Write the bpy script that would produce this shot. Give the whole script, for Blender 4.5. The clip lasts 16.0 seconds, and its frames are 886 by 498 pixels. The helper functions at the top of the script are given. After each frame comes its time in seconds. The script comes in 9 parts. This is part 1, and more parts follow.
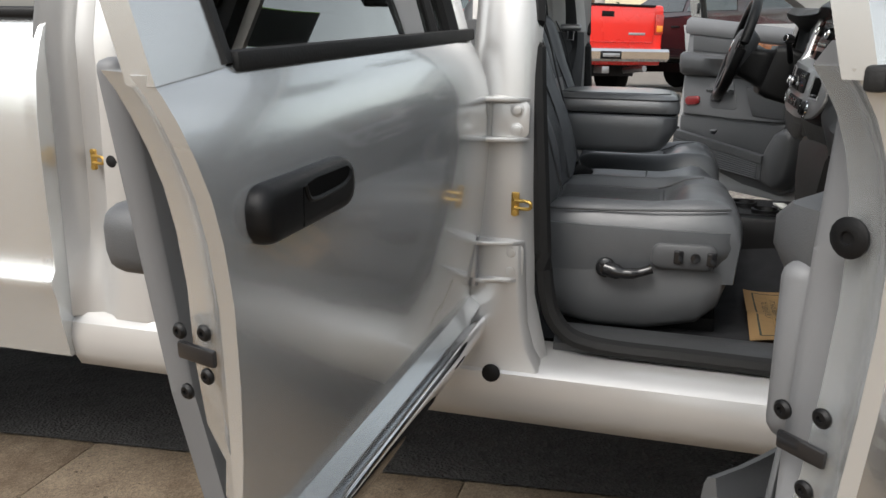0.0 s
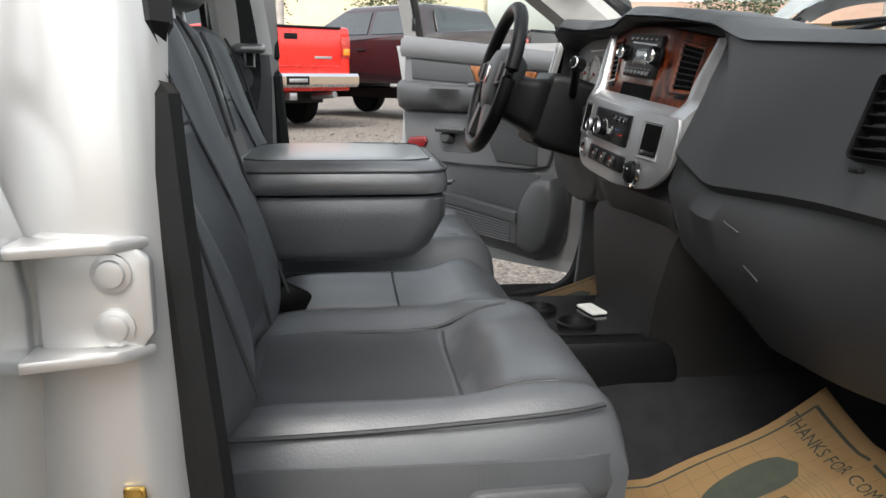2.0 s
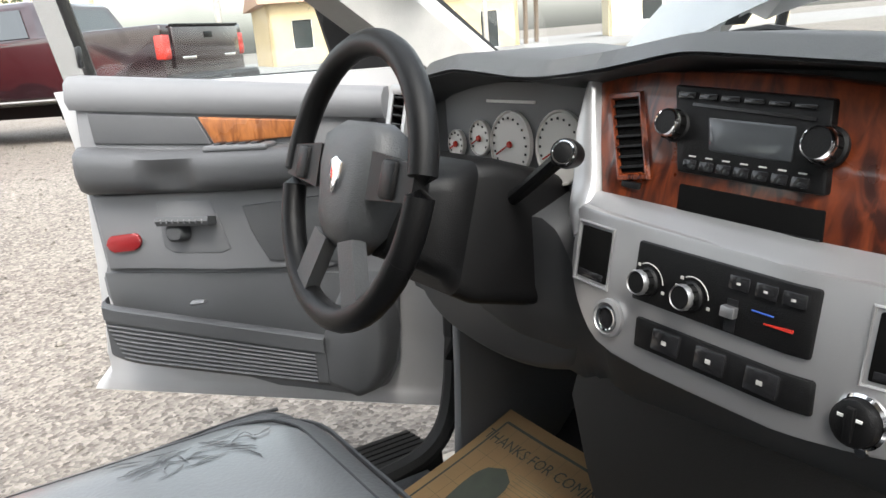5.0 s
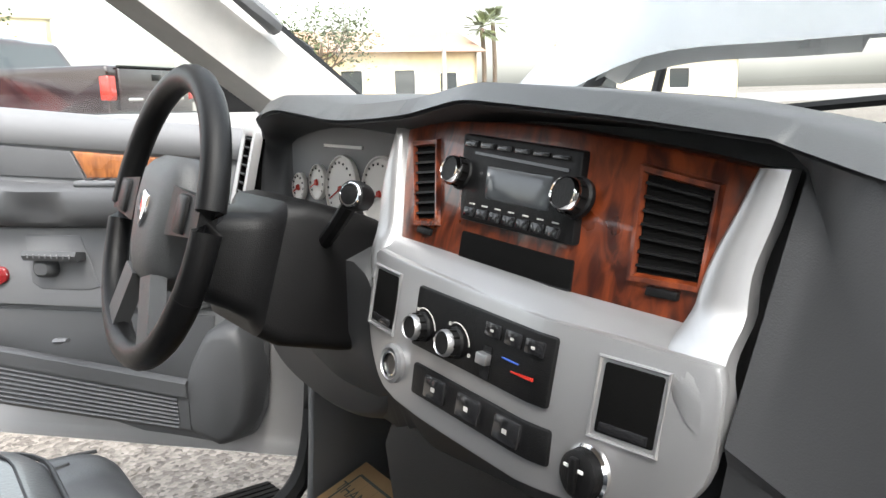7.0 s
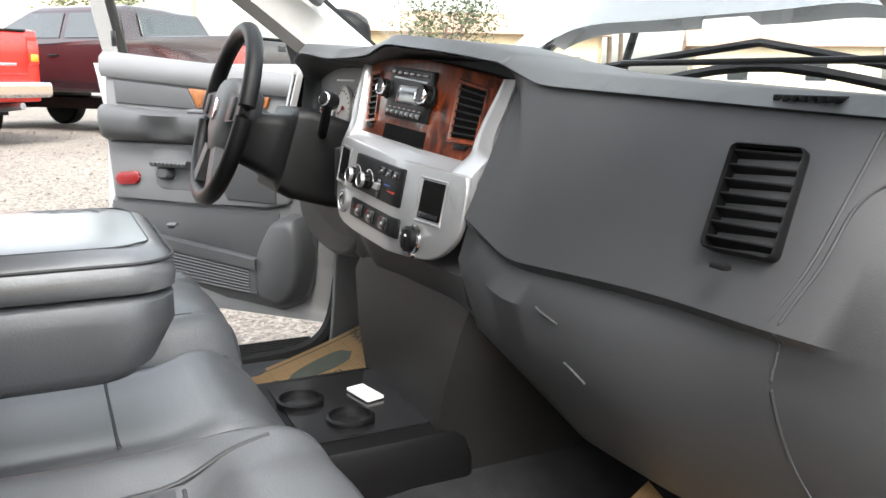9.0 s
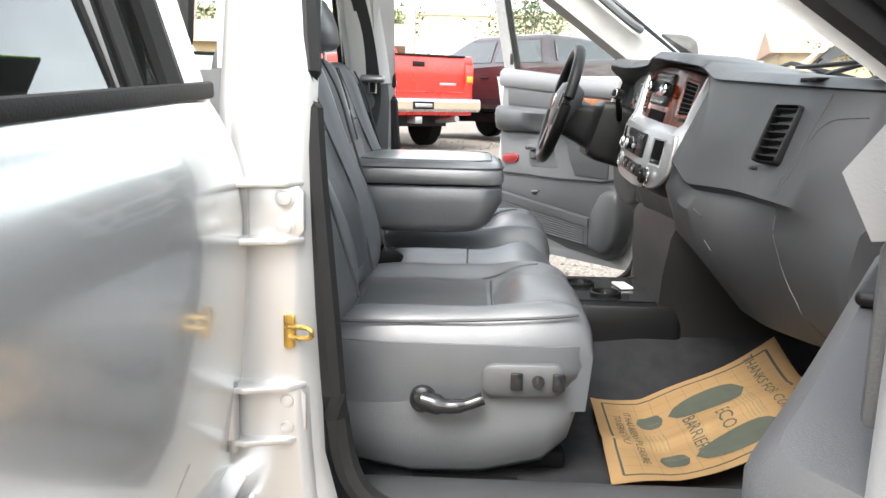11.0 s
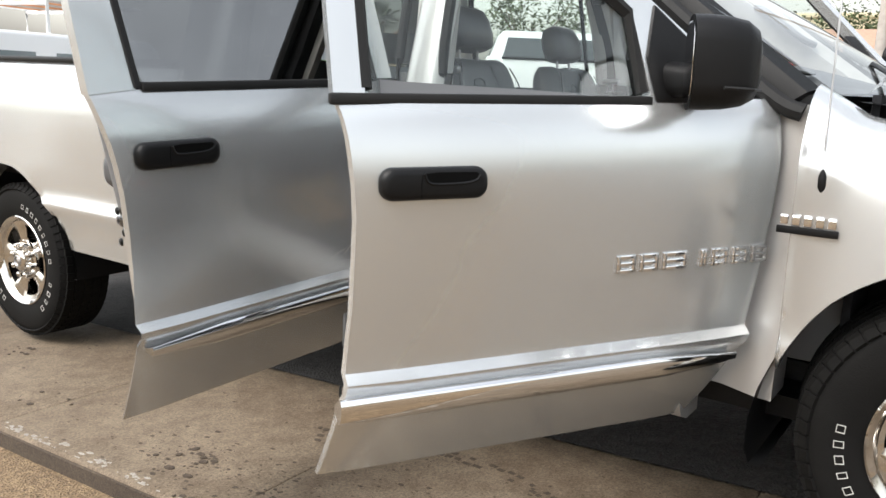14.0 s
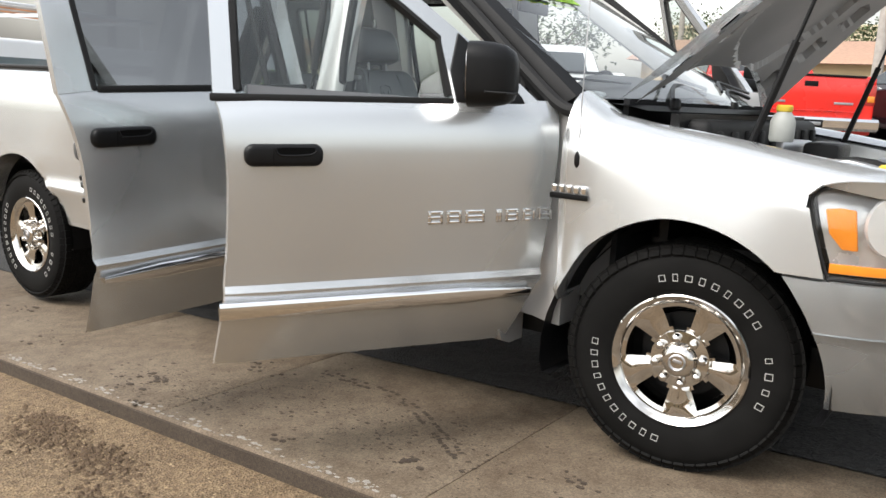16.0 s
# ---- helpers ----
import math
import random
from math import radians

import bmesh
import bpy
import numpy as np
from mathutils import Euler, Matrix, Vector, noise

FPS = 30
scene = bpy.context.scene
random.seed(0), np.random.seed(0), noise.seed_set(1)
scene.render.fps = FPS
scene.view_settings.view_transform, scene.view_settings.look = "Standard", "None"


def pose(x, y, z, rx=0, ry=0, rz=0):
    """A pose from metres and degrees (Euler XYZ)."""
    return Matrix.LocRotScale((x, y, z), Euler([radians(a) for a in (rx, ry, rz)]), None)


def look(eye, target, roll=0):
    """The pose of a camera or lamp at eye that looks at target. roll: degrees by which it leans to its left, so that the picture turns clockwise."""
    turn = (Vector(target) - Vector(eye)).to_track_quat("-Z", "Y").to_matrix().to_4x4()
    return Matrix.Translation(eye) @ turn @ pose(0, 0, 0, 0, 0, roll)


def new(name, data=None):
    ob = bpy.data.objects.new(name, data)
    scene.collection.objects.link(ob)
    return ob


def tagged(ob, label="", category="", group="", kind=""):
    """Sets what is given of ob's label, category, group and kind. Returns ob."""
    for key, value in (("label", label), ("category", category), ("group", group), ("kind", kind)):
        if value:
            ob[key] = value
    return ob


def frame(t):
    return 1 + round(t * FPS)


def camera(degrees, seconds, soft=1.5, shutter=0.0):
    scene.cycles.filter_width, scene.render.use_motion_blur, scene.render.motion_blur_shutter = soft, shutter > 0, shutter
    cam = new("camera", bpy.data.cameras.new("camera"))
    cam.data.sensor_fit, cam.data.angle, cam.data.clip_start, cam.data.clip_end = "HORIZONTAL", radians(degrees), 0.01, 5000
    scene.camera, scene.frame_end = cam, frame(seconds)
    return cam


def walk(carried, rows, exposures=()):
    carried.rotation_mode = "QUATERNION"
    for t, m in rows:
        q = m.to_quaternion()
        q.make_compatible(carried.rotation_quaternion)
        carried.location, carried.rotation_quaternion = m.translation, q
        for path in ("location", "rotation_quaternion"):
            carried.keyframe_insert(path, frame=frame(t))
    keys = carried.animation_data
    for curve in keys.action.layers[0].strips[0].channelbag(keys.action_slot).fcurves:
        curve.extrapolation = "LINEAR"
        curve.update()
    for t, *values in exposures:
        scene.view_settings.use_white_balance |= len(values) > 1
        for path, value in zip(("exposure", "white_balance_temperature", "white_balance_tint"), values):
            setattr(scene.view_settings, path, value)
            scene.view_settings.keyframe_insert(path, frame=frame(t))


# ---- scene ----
cam = camera(57.4, 16.0)
PATH = [
    (0, (-1.304, -1.614, 1.208), (-1.794, 0.26, 0.712), 1.1),
    (0.5, (-1.366, -1.422, 1.171), (-1.574, 0.517, 0.726), 1.5),
    (1, (-1.38, -1.144, 1.178), (-1.44, 0.796, 0.697), 0.8),
    (1.5, (-1.386, -0.816, 1.197), (-1.378, 1.144, 0.798), 0.1),
    (2, (-1.419, -0.514, 1.221), (-1.188, 1.425, 0.789), 0.5),
    (2.5, (-1.456, -0.206, 1.272), (-0.979, 1.656, 0.722), 0.2),
    (3, (-1.381, 0.057, 1.269), (-0.98, 1.942, 0.736), -0.5),
    (3.5, (-1.355, 0.261, 1.323), (-1.1, 2.193, 0.872), -1.1),
    (4, (-1.393, 0.418, 1.341), (-1.074, 2.356, 0.962), -1.3),
    (4.5, (-1.461, 0.518, 1.356), (-0.825, 2.361, 0.914), -3.6),
    (5, (-1.473, 0.557, 1.363), (-0.478, 2.217, 0.856), -4.9),
    (5.2, (-1.464, 0.569, 1.364), (-0.365, 2.154, 0.836), -5.2),
    (7.3, (-1.323, 0.405, 1.329), (-0.241, 2.051, 0.982), -0.5),
    (7.5, (-1.326, 0.349, 1.324), (-0.27, 2.014, 0.989), 0.4),
    (8, (-1.337, 0.198, 1.312), (-0.352, 1.902, 0.96), 1.6),
    (8.2, (-1.347, 0.128, 1.309), (-0.388, 1.843, 0.936), 1.3),
    (10.3, (-1.415, -0.755, 1.23), (-0.993, 1.15, 0.792), 0.9),
    (10.5, (-1.397, -0.845, 1.231), (-1.115, 1.088, 0.801), 0.7),
    (11, (-1.322, -1.069, 1.225), (-1.39, 0.894, 0.85), 1.3),
    (11.5, (-1.206, -1.333, 1.249), (-1.615, 0.592, 0.89), 2.2),
    (12, (-1.037, -1.528, 1.255), (-1.723, 0.315, 0.892), 2.8),
    (12.5, (-0.796, -1.652, 1.251), (-1.678, 0.101, 0.864), 2.1),
    (13, (-0.561, -1.809, 1.217), (-1.536, -0.1, 0.855), 2.7),
    (13.5, (-0.311, -1.909, 1.207), (-1.366, -0.251, 0.835), 2.4),
    (14, (-0.055, -2.004, 1.217), (-1.164, -0.387, 0.822), 2.5),
    (14.5, (0.181, -2.135, 1.205), (-0.942, -0.525, 0.819), 2.9),
    (15, (0.42, -2.202, 1.211), (-0.721, -0.606, 0.82), 2.9),
    (15.5, (0.63, -2.257, 1.224), (-0.523, -0.671, 0.833), 2.9),
    (16, (0.803, -2.32, 1.226), (-0.359, -0.736, 0.849), 2.9),
]
EXPOSURES = [(0, 0.75), (0.5, 0.75), (1.0, 0.9), (1.5, 1.3), (2.0, 1.27), (3.0, 2.05), (3.5, 2.35), (4.5, 2.1), (5.0, 2.0), (5.2, 2.0), (7.5, 2.3), (8.2, 2.3), (10.3, 2.3), (11.0, 2.35), (11.5, 2.1), (12.0, 1.8), (12.5, 1.7), (13.0, 1.45), (13.5, 1.25), (14.0, 1.13), (15.0, 1.02), (16.0, 0.92)]
walk(cam, [(t, look(eye, target, roll)) for t, eye, target, roll in PATH], EXPOSURES)
SKY = 0.15

# ---------- world, sun and exposure ----------
world = bpy.data.worlds.new("world")
scene.world = world
world.use_nodes = True
wn, wl = world.node_tree.nodes, world.node_tree.links
bg = wn["Background"]
sky = wn.new("ShaderNodeTexSky")
sky.sky_type = "NISHITA"
sky.sun_disc = False
sky.sun_elevation, sky.sun_rotation = radians(52), radians(205)
sky.air_density, sky.dust_density = 1.6, 4.0
hsv = wn.new("ShaderNodeHueSaturation")
hsv.inputs["Saturation"].default_value = 0.3
cloud = wn.new("ShaderNodeTexNoise")
cloud.inputs["Scale"].default_value = 2.6
cloud.inputs["Detail"].default_value = 8
cmap = wn.new("ShaderNodeMapRange")
cmap.inputs["From Min"].default_value, cmap.inputs["From Max"].default_value = 0.32, 0.66
cmap.inputs["To Min"].default_value, cmap.inputs["To Max"].default_value = 0.75, 1.6
cmul = wn.new("ShaderNodeMix")
cmul.data_type, cmul.blend_type = "RGBA", "MULTIPLY"
cmul.inputs["Factor"].default_value = 1.0
wcoord = wn.new("ShaderNodeTexCoord")
wl.new(wcoord.outputs["Generated"], cloud.inputs["Vector"])
wl.new(sky.outputs["Color"], hsv.inputs["Color"])
wl.new(cloud.outputs["Fac"], cmap.inputs["Value"])
wl.new(hsv.outputs["Color"], cmul.inputs["A"])
wl.new(cmap.outputs["Result"], cmul.inputs["B"])
wl.new(cmul.outputs["Result"], bg.inputs["Color"])
bg.inputs["Strength"].default_value = SKY

sun = new("sun", bpy.data.lights.new("sun", "SUN"))
sun.data.energy, sun.data.angle, sun.data.color = 0.85, radians(24), (1.0, 0.97, 0.93)
sun.matrix_world = look((-6, -13, 18), (0, 0, 0))


# ---------- materials ----------
def material(name, col, rough=0.5, metal=0.0, var=0.12, scale=6.0, bump=0.0, bscale=150.0, coat=0.0, rvar=0.08, spec=0.5, sheen=0.0, obj_rand=0.0):
    m = bpy.data.materials.new(name)
    m.use_nodes = True
    n, l = m.node_tree.nodes, m.node_tree.links
    p = n["Principled BSDF"]
    co = n.new("ShaderNodeTexCoord")
    big = n.new("ShaderNodeTexNoise")
    big.inputs["Scale"].default_value, big.inputs["Detail"].default_value = scale, 6
    fine = n.new("ShaderNodeTexNoise")
    fine.inputs["Scale"].default_value, fine.inputs["Detail"].default_value = bscale, 3
    l.new(co.outputs["Object"], big.inputs["Vector"])
    l.new(co.outputs["Object"], fine.inputs["Vector"])
    ramp = n.new("ShaderNodeValToRGB")
    ramp.color_ramp.elements[0].position, ramp.color_ramp.elements[1].position = 0.3, 0.7
    ramp.color_ramp.elements[0].color = (*[c * (1 - var) for c in col], 1)
    ramp.color_ramp.elements[1].color = (*[min(1, c * (1 + var)) for c in col], 1)
    l.new(big.outputs["Fac"], ramp.inputs["Fac"])
    out = ramp.outputs["Color"]
    if obj_rand:
        info = n.new("ShaderNodeObjectInfo")
        mr = n.new("ShaderNodeMapRange")
        mr.inputs["To Min"].default_value, mr.inputs["To Max"].default_value = 1 - obj_rand, 1 + obj_rand
        l.new(info.outputs["Random"], mr.inputs["Value"])
        mx = n.new("ShaderNodeMix")
        mx.data_type, mx.blend_type = "RGBA", "MULTIPLY"
        mx.inputs["Factor"].default_value = 1.0
        l.new(out, mx.inputs["A"])
        l.new(mr.outputs["Result"], mx.inputs["B"])
        out = mx.outputs["Result"]
    l.new(out, p.inputs["Base Color"])
    rr = n.new("ShaderNodeMapRange")
    rr.inputs["To Min"].default_value, rr.inputs["To Max"].default_value = max(0.02, rough - rvar), min(1, rough + rvar)
    l.new(big.outputs["Fac"], rr.inputs["Value"])
    l.new(rr.outputs["Result"], p.inputs["Roughness"])
    p.inputs["Metallic"].default_value = metal
    p.inputs["Coat Weight"].default_value = coat
    p.inputs["Coat Roughness"].default_value = 0.06
    p.inputs["Specular IOR Level"].default_value = spec
    p.inputs["Sheen Weight"].default_value = sheen
    if bump:
        b = n.new("ShaderNodeBump")
        b.inputs["Strength"].default_value, b.inputs["Distance"].default_value = bump, 0.002
        l.new(fine.outputs["Fac"], b.inputs["Height"])
        l.new(b.outputs["Normal"], p.inputs["Normal"])
    return m


def glass(name, tint, gloss=0.9, r0=0.04):
    m = bpy.data.materials.new(name)
    m.use_nodes = True
    n, l = m.node_tree.nodes, m.node_tree.links
    n.remove(n["Principled BSDF"])
    tr, gl, mix, fr = n.new("ShaderNodeBsdfTransparent"), n.new("ShaderNodeBsdfGlossy"), n.new("ShaderNodeMixShader"), n.new("ShaderNodeLayerWeight")
    tr.inputs["Color"].default_value = (*tint, 1)
    gl.inputs["Color"].default_value = (gloss, gloss, gloss, 1)
    gl.inputs["Roughness"].default_value = 0.01
    fr.inputs["Blend"].default_value = 0.5
    pw, ma = n.new("ShaderNodeMath"), n.new("ShaderNodeMath")
    pw.operation, ma.operation = "POWER", "MULTIPLY_ADD"
    pw.inputs[1].default_value = 5.0
    ma.inputs[1].default_value, ma.inputs[2].default_value = 1 - r0, r0
    l.new(fr.outputs["Facing"], pw.inputs[0])
    l.new(pw.outputs["Value"], ma.inputs[0])
    l.new(ma.outputs["Value"], mix.inputs["Fac"])
    l.new(tr.outputs["BSDF"], mix.inputs[1])
    l.new(gl.outputs["BSDF"], mix.inputs[2])
    l.new(mix.outputs["Shader"], n["Material Output"].inputs["Surface"])
    return m


def wood_material(name, dark, light):
    m = material(name, light, 0.30, coat=0.45)
    n, l = m.node_tree.nodes, m.node_tree.links
    p = n["Principled BSDF"]
    co = n.new("ShaderNodeTexCoord")
    mp = n.new("ShaderNodeMapping")
    mp.inputs["Scale"].default_value = (30, 34, 9)
    nz = n.new("ShaderNodeTexNoise")
    nz.inputs["Scale"].default_value, nz.inputs["Detail"].default_value, nz.inputs["Distortion"].default_value = 1.7, 9, 1.1
    ra = n.new("ShaderNodeValToRGB")
    ra.color_ramp.elements[0].position, ra.color_ramp.elements[1].position = 0.36, 0.66
    ra.color_ramp.elements[0].color, ra.color_ramp.elements[1].color = (*dark, 1), (*light, 1)
    l.new(co.outputs["Object"], mp.inputs["Vector"])
    l.new(mp.outputs["Vector"], nz.inputs["Vector"])
    l.new(nz.outputs["Fac"], ra.inputs["Fac"])
    l.new(ra.outputs["Color"], p.inputs["Base Color"])
    return m


def ground_material(name, cols, scales, bump, bscale, rough=0.9, grain=0.5, satur=0.9):
    """Stony surface: big stains, small grains as cells, and relief."""
    m = bpy.data.materials.new(name)
    m.use_nodes = True
    n, l = m.node_tree.nodes, m.node_tree.links
    p = n["Principled BSDF"]
    p.inputs["Roughness"].default_value = rough
    co = n.new("ShaderNodeTexCoord")
    a, b, v = n.new("ShaderNodeTexNoise"), n.new("ShaderNodeTexNoise"), n.new("ShaderNodeTexVoronoi")
    a.inputs["Scale"].default_value, a.inputs["Detail"].default_value = scales[0], 7
    b.inputs["Scale"].default_value, b.inputs["Detail"].default_value = scales[1], 8
    b.inputs["Roughness"].default_value = 0.7
    v.inputs["Scale"].default_value = bscale
    for t in (a, b, v):
        l.new(co.outputs["Object"], t.inputs["Vector"])
    r1, r2 = n.new("ShaderNodeValToRGB"), n.new("ShaderNodeValToRGB")
    for r, (c0, c1), (p0, p1) in ((r1, cols[:2], (0.35, 0.65)), (r2, cols[2:], (0.3, 0.72))):
        r.color_ramp.elements[0].color, r.color_ramp.elements[1].color = (*c0, 1), (*c1, 1)
        r.color_ramp.elements[0].position, r.color_ramp.elements[1].position = p0, p1
    l.new(a.outputs["Fac"], r1.inputs["Fac"])
    l.new(b.outputs["Fac"], r2.inputs["Fac"])
    mx = n.new("ShaderNodeMix")
    mx.data_type = "RGBA"
    mx.inputs["Factor"].default_value = 0.5
    l.new(r1.outputs["Color"], mx.inputs["A"])
    l.new(r2.outputs["Color"], mx.inputs["B"])
    cell = n.new("ShaderNodeMix")
    cell.data_type, cell.blend_type = "RGBA", "SOFT_LIGHT"
    cell.inputs["Factor"].default_value = grain
    l.new(mx.outputs["Result"], cell.inputs["A"])
    bw = n.new("ShaderNodeRGBToBW")
    l.new(v.outputs["Color"], bw.inputs["Color"])
    l.new(bw.outputs["Val"], cell.inputs["B"])
    sat = n.new("ShaderNodeHueSaturation")
    sat.inputs["Saturation"].default_value = satur
    l.new(cell.outputs["Result"], sat.inputs["Color"])
    l.new(sat.outputs["Color"], p.inputs["Base Color"])
    bp = n.new("ShaderNodeBump")
    bp.inputs["Strength"].default_value, bp.inputs["Distance"].default_value = bump, 0.01
    ad = n.new("ShaderNodeMath")
    ad.operation = "ADD"
    l.new(v.outputs["Distance"], ad.inputs[0])
    l.new(b.outputs["Fac"], ad.inputs[1])
    l.new(ad.outputs["Value"], bp.inputs["Height"])
    l.new(bp.outputs["Normal"], p.inputs["Normal"])
    return m


SILVER = material("silver_paint", (0.575, 0.590, 0.592), 0.25, 0.72, 0.03, 1.5, 0.02, 900, 0.9, 0.03)
INNER = material("thin_silver_coat", (0.40, 0.40, 0.40), 0.45, 0.25, 0.08, 5, 0.05, 300)
JAMB = material("jamb_paint", (0.48, 0.475, 0.465), 0.30, 0.45, 0.05, 3, 0.03, 500, 0.5, 0.05)
CHROME = material("chrome", (0.82, 0.82, 0.83), 0.06, 1.0, 0.02, 4, 0, 100, 0, 0.03)
RIM = material("wheel_chrome", (0.60, 0.58, 0.55), 0.07, 1.0, 0.05, 5, 0, 100, 0, 0.04)
STEEL = material("steel", (0.45, 0.45, 0.46), 0.35, 0.9, 0.1, 20, 0.1, 300)
BRASS = material("brass", (0.55, 0.36, 0.10), 0.3, 0.9, 0.15, 40)
BLACK = material("black_plastic", (0.0055, 0.0055, 0.0058), 0.42, 0, 0.15, 10, 0.25, 700, 0, 0.06, 0.2)
GLOSSBLACK = material("gloss_black", (0.012, 0.012, 0.013), 0.16, 0, 0.1, 10)
# near-black for the shade in hollows drawn flat, also for seams and ribs
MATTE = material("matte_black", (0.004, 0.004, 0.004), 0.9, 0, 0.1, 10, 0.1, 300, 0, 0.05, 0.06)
HOUSING = material("dark_housing", (0.015, 0.0145, 0.014), 0.55, 0, 0.1, 8, 0.2, 600, 0, 0.05, 0.3)
RUBBER = material("rubber", (0.009, 0.009, 0.009), 0.65, 0, 0.2, 12, 0.3, 260, 0, 0.06, 0.3)
TYRE = material("tyre_rubber", (0.0055, 0.0053, 0.005), 0.75, 0, 0.3, 9, 0.35, 220, 0, 0.05, 0.12)
LETTERING = material("letter_white", (0.42, 0.41, 0.39), 0.7, 0, 0.2, 30)
# lamp chrome with the mirrored sky put in as a pale base colour
LAMPBACK = material("lamp_sky_silver", (0.75, 0.75, 0.74), 0.25, 0.45, 0.05, 8)
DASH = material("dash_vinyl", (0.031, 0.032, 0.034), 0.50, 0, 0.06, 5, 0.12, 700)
# paler than DASH: glare on the top pad is put into its colour
DASHTOP = material("dash_top_glare_vinyl", (0.115, 0.118, 0.122), 0.40, 0, 0.06, 5, 0.12, 700, 0, 0.08, 0.9)
TRIM = material("grey_trim", (0.128, 0.131, 0.136), 0.52, 0, 0.05, 5, 0.12, 700)
PILLARTRIM = material("light_pillar_trim", (0.55, 0.54, 0.52), 0.6, 0, 0.05, 6, 0.25, 500)
TRIMDARK = material("dark_grey_trim", (0.060, 0.062, 0.065), 0.5, 0, 0.06, 5, 0.3, 480)
HEADLINER = material("headliner", (0.42, 0.41, 0.39), 0.9, 0, 0.06, 30, 0.3, 500)
LEATHER = material("grey_leather", (0.078, 0.082, 0.087), 0.40, 0, 0.16, 7, 0.25, 330, 0.25, 0.08, 0.5)
LEATHER.node_tree.nodes["Principled BSDF"].inputs["Coat Roughness"].default_value = 0.28
# glossy worn leather, its base also paled for sky sheen on the lid
LIDLEATHER = material("worn_sheen_leather", (0.105, 0.108, 0.112), 0.36, 0, 0.22, 5, 0.2, 330, 0.8, 0.10, 0.8)
LIDLEATHER.node_tree.nodes["Principled BSDF"].inputs["Coat Roughness"].default_value = 0.24
LEATHERIN = material("perforated_leather", (0.052, 0.054, 0.057), 0.45, 0, 0.10, 9, 0.5, 600)
SEAM = material("seam_thread", (0.03, 0.031, 0.033), 0.6)
TRIMMID = material("mid_grey_trim", (0.095, 0.098, 0.102), 0.5, 0, 0.06, 5, 0.3, 480)
SILLGREY = material("sill_plastic", (0.036, 0.037, 0.039), 0.45, 0, 0.08, 6, 0.3, 480)
CARPET = material("carpet", (0.016, 0.0165, 0.018), 0.95, 0, 0.25, 25, 0.8, 380, 0, 0.03, 0.2)
WOOD = wood_material("burl_wood", (0.026, 0.005, 0.0025), (0.165, 0.034, 0.010))
WOODLIGHT = wood_material("light_burl_wood", (0.16, 0.05, 0.012), (0.36, 0.13, 0.035))
BEZEL = material("silver_bezel", (0.42, 0.42, 0.425), 0.36, 0.75, 0.03, 3, 0.05, 800)
SCREEN = material("display_glass", (0.05, 0.055, 0.06), 0.12, 0, 0.1, 10)
DIAL = material("dial_face", (0.62, 0.60, 0.57), 0.4, 0, 0.04, 10)
REFLECT = material("reflector_red", (0.20, 0.012, 0.014), 0.2, 0, 0.1, 10, 0, 100, 0.4)
RED = material("red_plastic", (0.42, 0.03, 0.02), 0.25, 0, 0.1, 10, 0, 100, 0.4)
ORANGE = material("amber_lens", (0.75, 0.24, 0.02), 0.18, 0, 0.08, 20, 0, 100, 0.5)
WHITE = material("white_print", (0.75, 0.75, 0.73), 0.5, 0, 0.05, 20)
PAPER = material("kraft_paper", (0.36, 0.225, 0.10), 0.75, 0, 0.07, 9, 0.2, 240)
PRINT = material("dark_green_print", (0.030, 0.036, 0.024), 0.75, 0, 0.25, 40)
PRINTFINE = material("faint_print", (0.20, 0.15, 0.07), 0.75, 0, 0.2, 40)
YELLOW = material("yellow_cap", (0.62, 0.45, 0.05), 0.4)
TANK = material("cloudy_plastic", (0.34, 0.35, 0.33), 0.45, 0, 0.1, 12)
LIME = material("lime_sticker", (0.36, 0.62, 0.06), 0.6, 0, 0.05, 8)
STICKERINK = material("yellow_ink", (0.72, 0.70, 0.05), 0.6)
PANE = glass("clear_glass", (0.90, 0.93, 0.92), 0.9)
TINT = glass("tinted_glass", (0.20, 0.21, 0.21), 0.95, 0.22)
LENS = glass("lens_glass", (0.93, 0.94, 0.94))
CONCRETE = ground_material("concrete", [(0.080, 0.055, 0.033), (0.168, 0.134, 0.096), (0.040, 0.026, 0.015), (0.205, 0.165, 0.122)], (1.4, 9), 0.20, 190, 0.82, 0.45, 1.1)
DIRT = ground_material("dirt", [(0.120, 0.074, 0.032), (0.215, 0.142, 0.066), (0.060, 0.035, 0.016), (0.27, 0.185, 0.098)], (1.6, 26), 0.8, 110, 0.95, 0.6)
GRAVEL = ground_material("gravel", [(0.11, 0.092, 0.075), (0.155, 0.138, 0.116), (0.07, 0.058, 0.047), (0.20, 0.182, 0.155)], (0.8, 16), 0.7, 55, 0.95, 0.75)
WORN = ground_material("worn_concrete", [(0.20, 0.18, 0.15), (0.30, 0.28, 0.245), (0.16, 0.14, 0.115), (0.34, 0.32, 0.285)], (3, 40), 0.3, 200, 0.85, 0.4)
# mud brown; on the kerb face it also stands in for shade
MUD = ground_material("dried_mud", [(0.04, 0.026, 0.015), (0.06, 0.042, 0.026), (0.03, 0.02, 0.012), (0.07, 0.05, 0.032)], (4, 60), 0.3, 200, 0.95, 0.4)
GRIT = ground_material("straw_grit", [(0.20, 0.135, 0.062), (0.33, 0.24, 0.125), (0.14, 0.09, 0.04), (0.38, 0.28, 0.16)], (6, 60), 0.3, 200, 0.95, 0.5)
